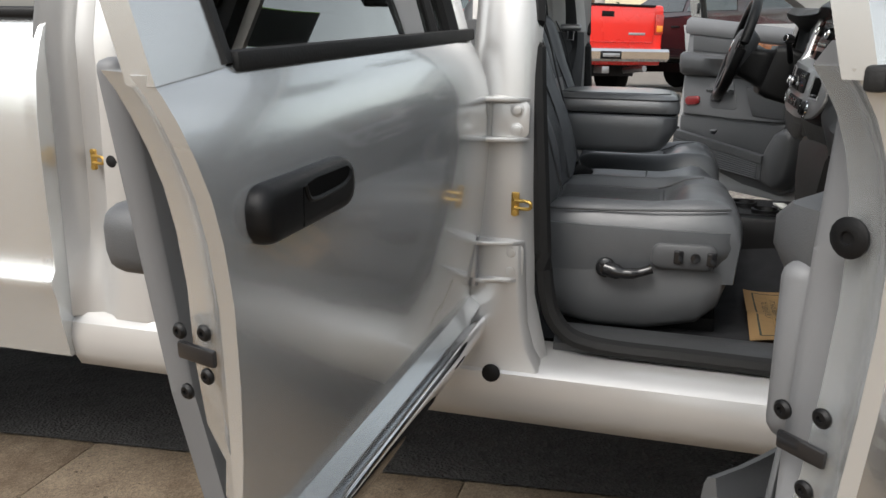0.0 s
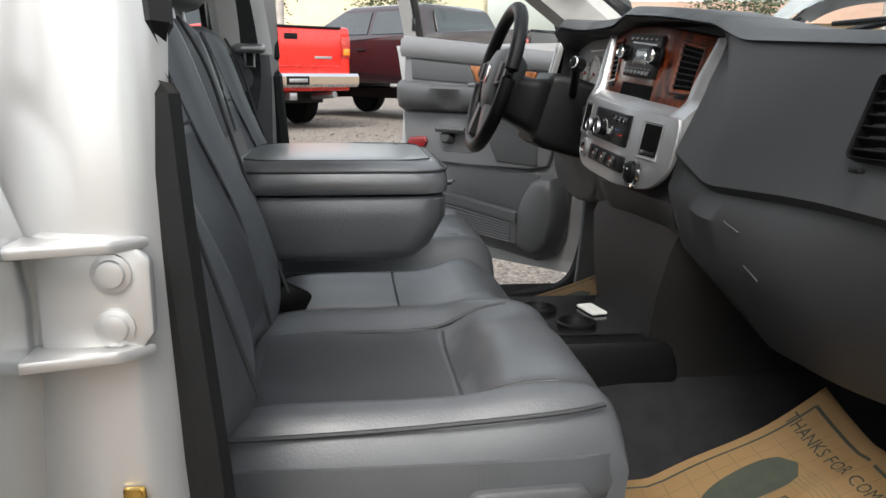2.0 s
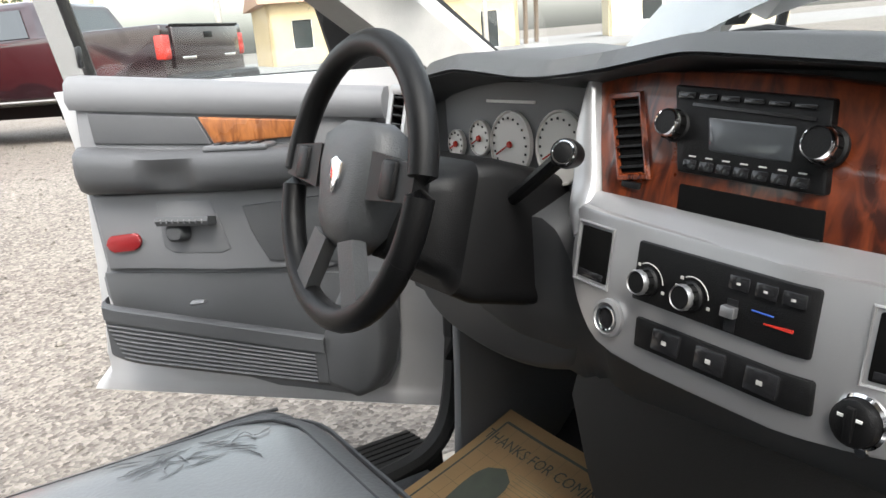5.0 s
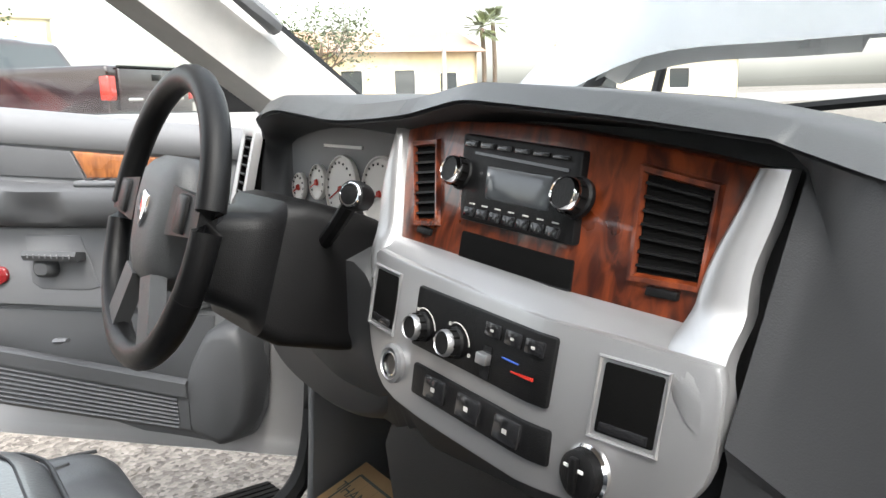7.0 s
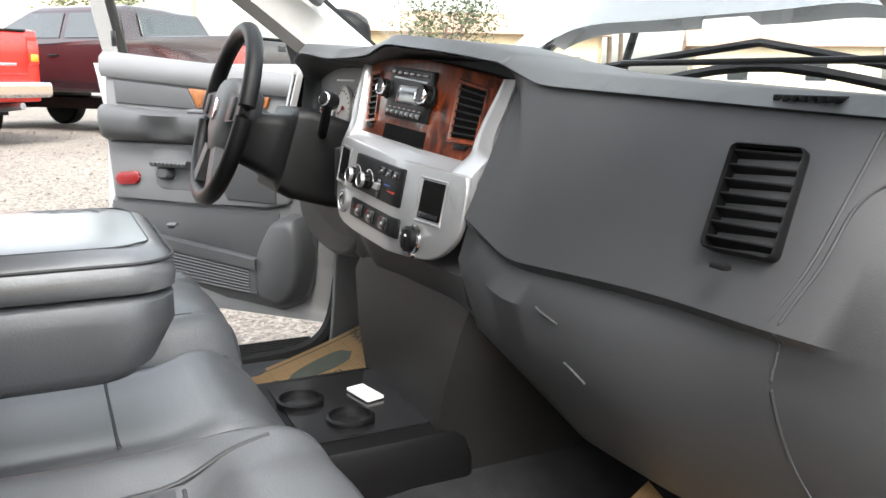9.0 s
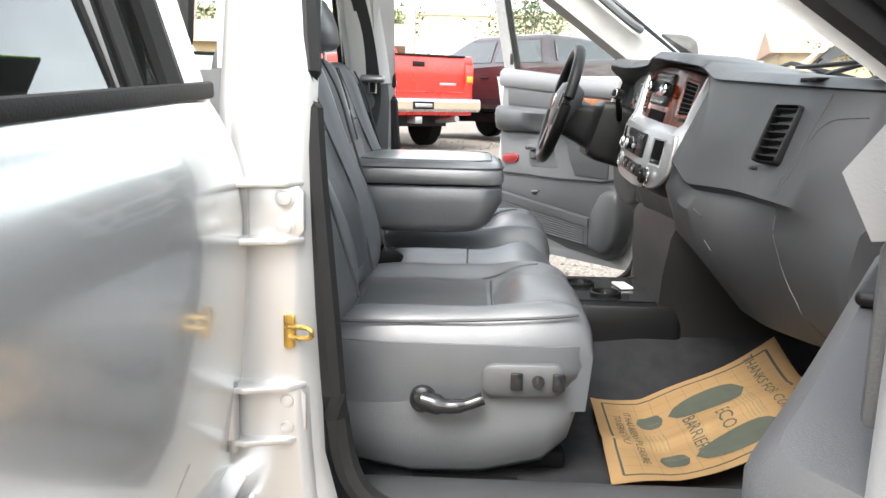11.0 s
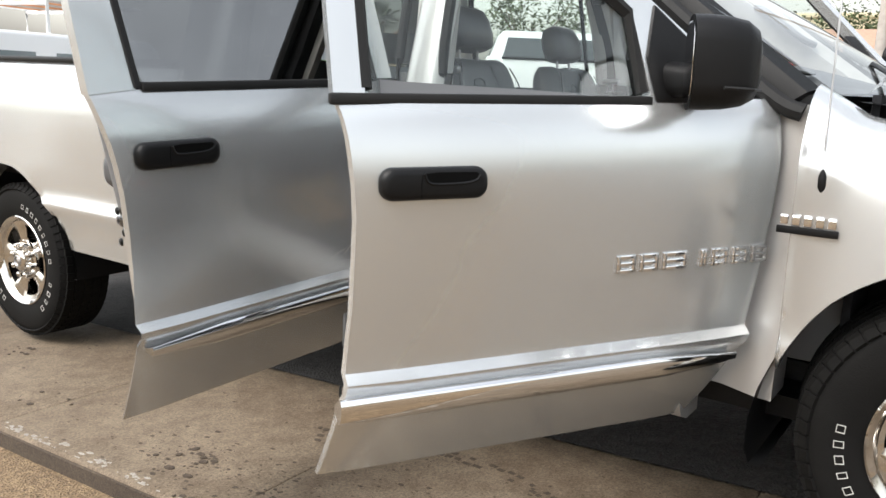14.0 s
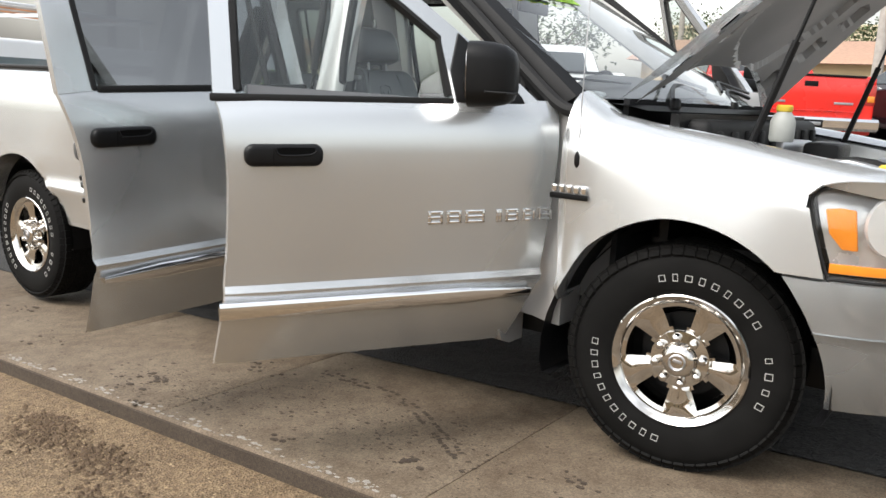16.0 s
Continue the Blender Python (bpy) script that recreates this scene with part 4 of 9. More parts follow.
# ---------- cargo bed ----------
def bed_side():
    bm, rows = B(), []
    xs = [-2.735, -2.74, -2.755] + list(np.linspace(-2.78, -3.50, 14)) + list(np.linspace(-3.52, -4.54, 28)) + list(np.linspace(-4.60, -5.20, 8))
    zs = [1.355, 1.35, 1.33, 1.29, 1.22, 1.12, 1.0, 0.9, 0.8, 0.74, 0.725, 0.71, 0.69, 0.66]
    for x in xs:
        zb = arch_z(x, -4.02, 0.47, 0.50)
        flare = 0.03 * math.exp(-((x + 4.02) / 0.5) ** 4)
        row = []
        for z in zs:
            z2 = max(z, zb)
            y = float(np.interp(z2, [0.5, 0.66, 0.70, 0.715, 0.74, 0.9, 1.1, 1.22, 1.30, 1.34, 1.36], [0.045, 0.015, 0.0, 0.0, 0.018, 0.012, 0.008, 0.02, 0.045, 0.065, 0.10]))
            y -= flare * max(0, 1 - abs(z2 - 0.8) / 0.25)
            row.append((x, y + (0.006 if x > -2.75 else 0), z2))
        for z in (0.62, 0.56, 0.50, 0.49):
            row.append((x, float(np.interp(z, [0.5, 0.66], [0.05, 0.015])), max(z, zb)))
        row.append((x, 0.12, max(0.49, zb)))
        rows.append(row)
    grid(bm, rows)
    f = [Vector(p) for p in rows[0]]
    grid(bm, [f, [c + Vector((0, 0.25, 0)) for c in f]])
    bmesh.ops.remove_doubles(bm, verts=bm.verts, dist=1e-4)
    return move(bm, Matrix.Translation((0, 0, -0.105)))


both("bed_side", bed_side, SILVER, "silver cargo bed side", 50)


def bed_rail():
    bm = B()
    box(bm, (-3.97, 0.13, 1.257), (2.44, 0.12, 0.03), 0.01, 3)
    return bm


both("bed_rail_cap", bed_rail, BLACK, "black plastic bed rail cap")
bm = B()
box(bm, (-3.98, 1.0, 0.70), (2.4, 1.7, 0.03))
box(bm, (-2.775, 1.0, 0.95), (0.03, 1.7, 0.55))
box(bm, (-5.18, 1.0, 0.95), (0.06, 1.75, 0.58), 0.02)
for y in (0.17, 1.83):
    box(bm, (-3.98, y, 0.965), (2.4, 0.02, 0.55))
part("bed_floor", bm, BLACK, truck, "black lined cargo bed")


def rear_liner():
    bm, rows = B(), []
    for a in np.linspace(-20, 200, 22):
        x, z = -4.02 + 0.485 * math.cos(radians(a)), 0.295 + 0.485 * math.sin(radians(a))
        rows.append([(x, 0.06, max(0.25, z - 0.01)), (x, 0.50, max(0.25, z))])
    grid(bm, rows)
    prism(bm, [(-4.52, 0.50, 0.2), (-3.52, 0.50, 0.2), (-3.52, 0.50, 0.85), (-4.52, 0.50, 0.85)], (0, 0.02, 0))
    return bm


both("wheel_arch_liner", rear_liner, BLACK, "black wheel arch liner")
bm = B()
for y in (0.45, 1.55):
    box(bm, (-2.1, y, 0.42), (6.2, 0.08, 0.14), 0.01)
box(bm, (-1.6, 1.0, 0.40), (2.6, 1.5, 0.06))
box(bm, (-4.02, 1.0, 0.29), (0.10, 1.6, 0.12), 0.03)
box(bm, (-0.04, 1.0, 0.43), (0.12, 1.5, 0.10), 0.03)
part("chassis", bm, BLACK, truck, "dark chassis frame")


# ---------- wheels ----------
def wheel_meshes():
    out = {}
    bm = B()
    R, r0 = 0.397, 0.226
    prof = [(r0, 0.10), (r0 - 0.004, 0.118), (r0 + 0.012, 0.128), (0.285, 0.136), (0.335, 0.134), (0.365, 0.122), (0.384, 0.106), (0.389, 0.09), (0.389, 0), (0.389, -0.09), (0.384, -0.106), (0.35, -0.13), (0.28, -0.136), (r0, -0.12), (r0 - 0.01, -0.10), (r0 - 0.01, 0.10)]
    lathe(bm, prof, (0, 0, 0), (0, -1, 0), 72, False)
    bmesh.ops.remove_doubles(bm, verts=bm.verts, dist=1e-5)
    out["tyre"] = (bm, TYRE)
    bm = B()
    for k in range(60):
        for h, dz, w in ((0.094, 0.0, 0.034), (0.045, 0.5, 0.04), (0.0, 0.0, 0.036), (-0.045, 0.5, 0.04), (-0.094, 0.0, 0.034)):
            a = (k + dz) * math.tau / 60
            m = Matrix.Rotation(a, 4, "Y") @ Matrix.Translation((0, -h, R - 0.011)) @ Matrix.Rotation(0.2 if dz else -0.1, 4, "Z")
            vs = bmesh.ops.create_cube(bm, size=1)["verts"]
            bmesh.ops.scale(bm, vec=(0.038, w, 0.018), verts=vs)
            bmesh.ops.transform(bm, matrix=m, verts=vs)
    for k in range(60):
        a = k * math.tau / 60
        m = Matrix.Rotation(a, 4, "Y") @ Matrix.Translation((0, -0.117, 0.374)) @ Matrix.Rotation(0.7, 4, "X")
        vs = bmesh.ops.create_cube(bm, size=1)["verts"]
        bmesh.ops.scale(bm, vec=(0.033, 0.034, 0.009), verts=vs)
        bmesh.ops.transform(bm, matrix=m, verts=vs)
    out["tread"] = (bm, TYRE)
    bm = B()
    lathe(bm, [(0.20, -0.10), (0.205, 0.08), (0.222, 0.112), (0.229, 0.122), (0.231, 0.130), (0.226, 0.134), (0.214, 0.126), (0.204, 0.118), (0.196, 0.105), (0.19, 0.07), (0.19, -0.10)], (0, 0, 0), (0, -1, 0), 64, False)
    NA = 60
    def face_h(r, spoke):
        h = float(np.interp(r, [0.06, 0.10, 0.13, 0.17, 0.205], [0.085, 0.092, 0.094, 0.098, 0.112]))
        return h
    rad = [0.06, 0.085, 0.10, 0.115, 0.14, 0.165, 0.185, 0.205]
    front, back = [], []
    def crown_h(r, i):
        k = min(i % 12, 12 - i % 12)
        return face_h(r, 0) + (0.012 * math.cos(math.pi * k / 6) if 0.09 < r < 0.19 and k < 4 else 0)
    for r in rad:
        front.append([bm.verts.new((r * math.cos(i * math.tau / NA), -crown_h(r, i), r * math.sin(i * math.tau / NA))) for i in range(NA)])
        back.append([bm.verts.new((r * math.cos(i * math.tau / NA), -face_h(r, 0) + 0.035, r * math.sin(i * math.tau / NA))) for i in range(NA)])
    def hole(ri, i):
        if not 2 <= ri <= 5:
            return False
        k = (i % 12)
        half = {2: 2, 3: 3, 4: 3, 5: 3}[ri]
        return 6 - half <= k < 6 + half
    n = len(rad) - 1
    for ri in range(n):
        for i in range(NA):
            j = (i + 1) % NA
            if hole(ri, i):
                continue
            bm.faces.new((front[ri][i], front[ri][j], front[ri + 1][j], front[ri + 1][i]))
            bm.faces.new((back[ri][i], back[ri + 1][i], back[ri + 1][j], back[ri][j]))
            for rr, ii, e in ((ri - 1, i, ((ri, i), (ri, j))), (ri + 1, i, ((ri + 1, i), (ri + 1, j))), (ri, (i - 1) % NA, ((ri, i), (ri + 1, i))), (ri, j, ((ri, j), (ri + 1, j)))):
                if 0 <= rr < n and hole(rr, ii):
                    (a, b), (c, d) = e
                    bm.faces.new((front[a][b], front[c][d], back[c][d], back[a][b]))
    out["wheel"] = (bm, RIM)
    bm = B()
    lathe(bm, [(0.19, -0.02), (0.05, -0.02), (0.0, -0.02)], (0, 0, 0), (0, -1, 0), 40)
    lathe(bm, [(0.15, -0.02), (0.15, 0.015), (0.05, 0.02), (0, 0.02)], (0, 0, 0), (0, -1, 0), 40)
    out["brake_disc"] = (bm, BLACK)
    bm = B()
    lathe(bm, [(0.10, 0.09), (0.098, 0.102), (0.062, 0.108), (0.055, 0.118), (0.053, 0.135), (0.045, 0.142), (0.03, 0.145), (0, 0.146)], (0, 0, 0), (0, -1, 0), 40)
    out["hub_cap"] = (bm, RIM)
    bm = B()
    tube(bm, [(0.026 * math.cos(a), -0.147, 0.026 * math.sin(a)) for a in np.linspace(0, math.tau, 16)[:-1]], 0.004, 6, True)
    box(bm, (0, -0.146, 0.004), (0.03, 0.004, 0.012), 0.002)
    out["cap_emblem"] = (bm, STEEL)
    bm = B()
    lathe(bm, [(0.015, 0.10), (0.016, 0.125), (0.013, 0.136), (0.006, 0.141), (0, 0.142)], (0, 0, 0), (0, -1, 0), 12)
    out["lug_nut"] = (bm, RIM)
    bm = B()
    for dx, dz, sx, sz in ((0, 0.010, 0.020, 0.002), (0, -0.010, 0.020, 0.002), (-0.009, 0, 0.002, 0.02), (0.009, 0, 0.002, 0.02)):
        box(bm, (dx, 0, dz), (sx, 0.003, sz))
    out["letter"] = (bm, LETTERING)
    return out


WM = {}
for nm, (bm_, mt_) in wheel_meshes().items():
    bmesh.ops.recalc_face_normals(bm_, faces=bm_.faces)
    me_ = bpy.data.meshes.new(nm)
    bm_.to_mesh(me_)
    bm_.free()
    me_.materials.append(mt_)
    me_.polygons.foreach_set("use_smooth", [True] * len(me_.polygons))
    me_.set_sharp_from_angle(angle=radians(35))
    WM[nm] = me_


def wheel(m, parent, label):
    w = new("wheel", WM["wheel"])
    w.parent, w.matrix_basis = parent, m
    w["label"] = label
    for a0, a1, n in ((-28, 42, 9), (66, 98, 4), (178, 262, 11)):
        for k in range(n):
            p = new("letter", WM["letter"])
            p.parent = w
            p.matrix_basis = Matrix.Rotation(radians(a0 + (a1 - a0) * k / (n - 1)), 4, "Y") @ Matrix.Translation((0, -0.1358, 0.289)) @ Matrix.Diagonal(((0.85, 1.1, 0.95, 1.2)[(k * 7 + n) % 4], 1, (1.0, 1.15)[k % 2], 1))
            p["label"] = "raised white letter block"
    for nm in ("tyre", "tread", "brake_disc", "hub_cap", "cap_emblem"):
        p = new(nm, WM[nm])
        p.parent = w
        if nm == "tyre":
            p["label"] = "black all-terrain tyre"
        if nm == "tread":
            tagged(p, "black tread blocks", kind="stuff")
    for k in range(8):
        p = new("lug_nut", WM["lug_nut"])
        a = (k + 0.5) * math.tau / 8
        p.parent, p.matrix_basis = w, Matrix.Translation((0.079 * math.cos(a), 0, 0.079 * math.sin(a)))


wheel(pose(-0.04, 0.184, 0.445, 0, 0, 9) @ pose(0, 0, 0, 0, 12, 0) @ Matrix.Scale(0.92, 4), truck, "chrome five-spoke wheel")
wheel(pose(-4.02, 0.178, 0.272) @ pose(0, 0, 0, 0, 40, 0) @ Matrix.Scale(0.98, 4), truck, "chrome five-spoke wheel")
wheel(pose(-0.04, 1.835, 0.445, 0, 0, 189) @ Matrix.Scale(0.92, 4), truck, "chrome five-spoke wheel")
wheel(pose(-4.02, 1.835, 0.272, 0, 0, 180) @ Matrix.Scale(0.98, 4), truck, "chrome five-spoke wheel")


# ---------- doors ----------
def door_shell(fe, re, thick=0.135, tuck=0.0, cut=0.0):
    """Outer skin, edges and inner face below the belt."""
    bm, rings = B(), []
    for z in PZ:
        y, a, b = side_y(z) - tuck * max(0, (0.58 - z) / 0.22), fe(z), re(z)
        ring = []
        n = 9
        for k in range(n + 1):
            t = k / n
            x = a + (b - a) * t
            e = 0.006 if k in (0, n) else 0.0
            ring.append((x, y + e, z))
        w = thick if z > 0.5 else 0.09
        c = cut * min(1, max(0, (0.80 - z) / 0.07))
        ring += [(b - 0.004 + c * 0.2, y + 0.022, z), (b + 0.014 + c * 0.5, y + 0.032, z), (b + 0.03 + c, y + w * 0.7, z), (b + 0.04 + c, y + w, z), (a - 0.05, y + w, z), (a - 0.012, y + 0.03, z)]
        rings.append(ring)
    return loft(bm, rings)


def band(bm, outer, inner, depth):
    """Frame between two outlines given as pairs of x and z."""
    def p(q, d):
        return (q[0], rub_y(q[1]) + d, q[1])
    layers = [[p(q, 0) for q in outer], [p(q, 0) for q in inner], [p(q, depth) for q in inner], [p(q, depth) for q in outer]]
    vs = [[bm.verts.new(q) for q in L] for L in layers]
    n = len(outer)
    for a, b in zip(vs, vs[1:] + vs[:1]):
        for i in range(n - 1):
            bm.faces.new((a[i], a[i + 1], b[i + 1], b[i]))
    for i in (0, n - 1):
        bm.faces.new([v[i] for v in vs])
    return bm


def pull(bm_list, m):
    return [move(b, m) for b in bm_list]


def outer_handle(xc, zc, s, parent, mirrored=False):
    """Black pull handle: rounded escutcheon with a hooded finger slot."""
    y = side_y(zc)
    bm = B()
    rings = []
    for d, f, g in ((0.004, 1.0, 1.0), (-0.006, 0.998, 0.99), (-0.014, 0.98, 0.94), (-0.019, 0.94, 0.82), (-0.021, 0.86, 0.56)):
        rings.append([(xc + px * f, y + d, zc + pz * g + 0.002) for px, pz in rrect(0.230, 0.066, 0.027, 7)])
    loft(bm, rings)
    h = part("outer_handle", move(bm, s), BLACK, parent, "black plastic pull handle", 60)
    bm = B()
    # flat patch on the handle face, black for the slot's inner shade
    slot = [(-0.028, 0.020), (-0.020, 0.004), (0.0, -0.001), (0.060, 0.000), (0.085, 0.006), (0.092, 0.016), (0.084, 0.022), (0.0, 0.023)]
    prism(bm, [(xc + px, y - 0.0216, zc + 0.003 + pz) for px, pz in slot], (0, 0.004, 0))
    part("finger_slot", move(bm, s), MATTE, h, "finger slot drawn as a flat shade-black patch")
    bm = B()
    tube(bm, smooth_path([(xc + px, y - 0.0205, zc + 0.003 + pz) for px, pz in slot[:6]], 4), 0.0035, 6)
    part("slot_lip", move(bm, s), BLACK, h)
    bm = B()
    tube(bm, [(xc - 0.032, y - 0.0205, zc + 0.022), (xc - 0.034, y - 0.0208, zc), (xc - 0.033, y - 0.0195, zc - 0.024)], 0.0012, 5)
    part("handle_seam", move(bm, s), MATTE, h)


def edge_plugs(re, zs, s, parent):
    for dy, z, r in zs:
        bm = B()
        x = re(z) + 0.012 + 0.26 * dy
        lathe(bm, [(r, 0), (r, 0.003), (r * 0.7, 0.006), (r * 0.35, 0.006), (r * 0.3, 0.003), (0, 0.003)], (x, side_y(z) + 0.03 + dy, z), (-1, 0.26, 0), 16)
        part("edge_plug", move(bm, s), BLACK, parent, "black rubber plug")


def latch(re, z, s, parent):
    bm = B()
    x = re(z)
    box(bm, (x + 0.022, side_y(z) + 0.075, z), (0.008, 0.06, 0.022), 0.004, 2, (0, 0, -14))
    part("latch", move(bm, s), GLOSSBLACK, parent, "black door latch slot")


def inner_panel(s, parent, Y0, far=1.0):
    """Moulded inner door panel with armrest, wood strip, pull, reflector and map pocket. u runs back from the hinge."""
    X = lambda u: -0.43 - (u if u < 1 else 1 + (u - 1) * far)
    bm = B()
    out = [(0.20, 0.66), (0.30, 0.62), (0.42, 0.60), (0.90, 0.60), (1.07, 0.605), (1.125, 0.63), (1.148, 0.665), (1.142, 0.712), (1.10, 0.79), (1.09, 1.02), (1.07, 1.185), (1.05, 1.205), (0.30, 1.175), (0.15, 1.175), (0.15, 0.85)]
    prism(bm, [(X(u), Y0 - 0.02, z) for u, z in out], (0, 0.04, 0), 0.012, 3)
    base = part("inner_panel", move(bm, s), TRIM, parent, "grey moulded inner door panel")
    bm = B()
    sec = []
    for u in np.linspace(0.13, 1.08, 12):
        z = 1.168 + 0.045 * (u - 0.15)
        sec.append([(X(u), Y0 - 0.045, z - 0.02), (X(u), Y0 + 0.03, z - 0.03), (X(u), Y0 + 0.045, z - 0.0), (X(u), Y0 + 0.03, z + 0.022), (X(u), Y0 - 0.03, z + 0.03)])
    loft(bm, sec)
    part("window_ledge", move(bm, s), TRIM, base, "light grey window ledge", 50)
    bm = B()
    prism(bm, [(X(u), Y0 + 0.018, z) for u, z in ((1.02, 1.175), (0.70, 1.14), (0.69, 1.08), (1.015, 1.075))], (0, 0.012, 0), 0.005)
    part("upper_inset", move(bm, s), TRIMDARK, base, "dark grey inset")
    bm = B()
    prism(bm, [(X(u), Y0 + 0.018, z) for u, z in ((0.70, 1.143), (0.45, 1.128), (0.46, 1.085), (0.655, 1.082))], (0, 0.017, 0), 0.005)
    part("wood_strip", move(bm, s), WOODLIGHT, base, "light burl wood strip")
    bm = B()
    rings = []
    for u in np.linspace(0.30, 1.08, 26):
        zt = 1.062 + 0.012 * math.sin(u * 5)
        d = 0.085 if u > 0.45 else 0.085 * (u - 0.28) / 0.17
        low = 0.955 if u > 0.98 else (0.98 if u > 0.72 else 0.955)
        if u > 1.0:
            d, low = d * math.sqrt(max(0.12, 1 - ((u - 1.0) / 0.085) ** 2)), 0.955 + 0.3 * (u - 1.0)
        rings.append([(X(u), Y0, zt), (X(u), Y0 + d * 0.8, zt + 0.006), (X(u), Y0 + d, zt - 0.012), (X(u), Y0 + d, zt - 0.045), (X(u), Y0 + d * 0.75, low + 0.01), (X(u), Y0, low)])
    loft(bm, rings)
    part("armrest", move(bm, s), TRIMDARK, base, "dark grey padded armrest", 50)
    bm = B()
    box(bm, (X(0.62), Y0 + 0.045, 1.072), (0.19, 0.055, 0.014), 0.006, 3)
    sw = part("switch_pad", move(bm, s), BLACK, base, "black window switch pad")
    for k in range(4):
        bm = B()
        box(bm, (X(0.57 + 0.032 * k), Y0 + 0.045, 1.081), (0.02, 0.026, 0.008), 0.003)
        part("window_switch", move(bm, s), GLOSSBLACK, sw)
    bm = B()
    prism(bm, [(X(u), Y0 + 0.010, z) for u, z in ((0.34, 0.83), (0.40, 0.79), (0.47, 0.75), (1.06, 0.782), (1.095, 0.80), (1.10, 1.0), (0.34, 1.0))], (0, 0.045, 0), 0.018, 3)
    part("lower_panel", move(bm, s), TRIM, base, "grey lower panel")
    Y0 += 0.036
    bm = B()
    prism(bm, [(X(0.83) + px, Y0 + 0.018, 0.885 + pz) for px, pz in rrect(0.22, 0.12, 0.03, 4)], (0, 0.006, 0), 0.002)
    part("pull_recess", move(bm, s), TRIM, base)
    bm = B()
    box(bm, (X(0.83), Y0 + 0.040, 0.912), (0.135, 0.02, 0.03), 0.009, 3)
    box(bm, (X(0.875), Y0 + 0.03, 0.882), (0.035, 0.025, 0.05), 0.008, 2)
    part("inner_handle", move(bm, s), TRIMDARK, base, "grey inner pull handle")
    bm = B()
    prism(bm, [((X(1.0) if far == 1 else X(0.93)) + px, Y0 + 0.018, 0.866 + pz) for px, pz in rrect(0.092, 0.036, 0.0175, 6)], (0, 0.010, 0), 0.003)
    part("reflector", move(bm, s), REFLECT, base, "dark red oval reflector")
    bm = B()
    prism(bm, [(X(u), Y0 + 0.015, z) for u, z in ((0.62, 0.94), (0.40, 0.93), (0.40, 0.81), (0.58, 0.785))], (0, 0.010, 0), 0.004)
    part("lower_inset", move(bm, s), TRIMDARK, base, "dark grey inset")
    # map pocket
    Y0 -= 0.012
    bm = B()
    prism(bm, [(X(u), Y0, z) for u, z in ((0.45, 0.61), (0.95, 0.62), (1.135, 0.66), (1.13, 0.715), (1.095, 0.79), (0.46, 0.77))], (0, 0.008, 0), 0.003)
    part("pocket_back", move(bm, s), TRIMDARK, base, "dark grey pocket back")
    bm = B()
    rings = []
    for u in np.linspace(0.50, 1.145, 12):
        zt = 0.648 + 0.080 * (u - 0.50) / 0.645
        zb = 0.605 + 0.040 * (u - 0.50) / 0.645
        rings.append([(X(u), Y0 + 0.01, zb - 0.012), (X(u), Y0 + 0.075, zb - 0.006), (X(u), Y0 + 0.084, zb + 0.006), (X(u), Y0 + 0.076, zt - 0.01), (X(u), Y0 + 0.072, zt), (X(u), Y0 + 0.062, zt + 0.003), (X(u), Y0 + 0.058, zt - 0.02), (X(u), Y0 + 0.02, zb + 0.02)])
    loft(bm, rings)
    pk = part("map_pocket", move(bm, s), TRIMDARK, base, "dark grey map pocket with ribs", 50)
    for k in range(8):
        bm = B()
        f = 0.12 + 0.1 * k
        a = []
        for u in np.linspace(0.53, 1.10, 10):
            zt = 0.632 + 0.080 * (u - 0.50) / 0.645
            zb = 0.610 + 0.040 * (u - 0.50) / 0.645
            a.append((X(u), Y0 + 0.0865 - 0.009 * f, zb + f * (zt - zb)))
        tube(bm, a, 0.0028, 5)
        part("pocket_rib", move(bm, s), SEAM, pk)
    bm = B()
    prism(bm, [(X(u), Y0 + 0.010, z) for u, z in ((0.385, 0.61), (0.41, 0.60), (0.51, 0.60), (0.515, 0.63), (0.475, 0.745), (0.43, 0.79), (0.385, 0.80))], (0, 0.060, 0), 0.012, 3)
    part("speaker_cover", move(bm, s), TRIM, base, "grey speaker cover")
    bm = B()
    tube(bm, [(X(0.90), Y0 + 0.05, 0.665), (X(0.87), Y0 + 0.07, 0.69), (X(0.84), Y0 + 0.07, 0.70)], 0.010, 6)
    part("pocket_tab", move(bm, s), TRIMDARK, base)
    return base


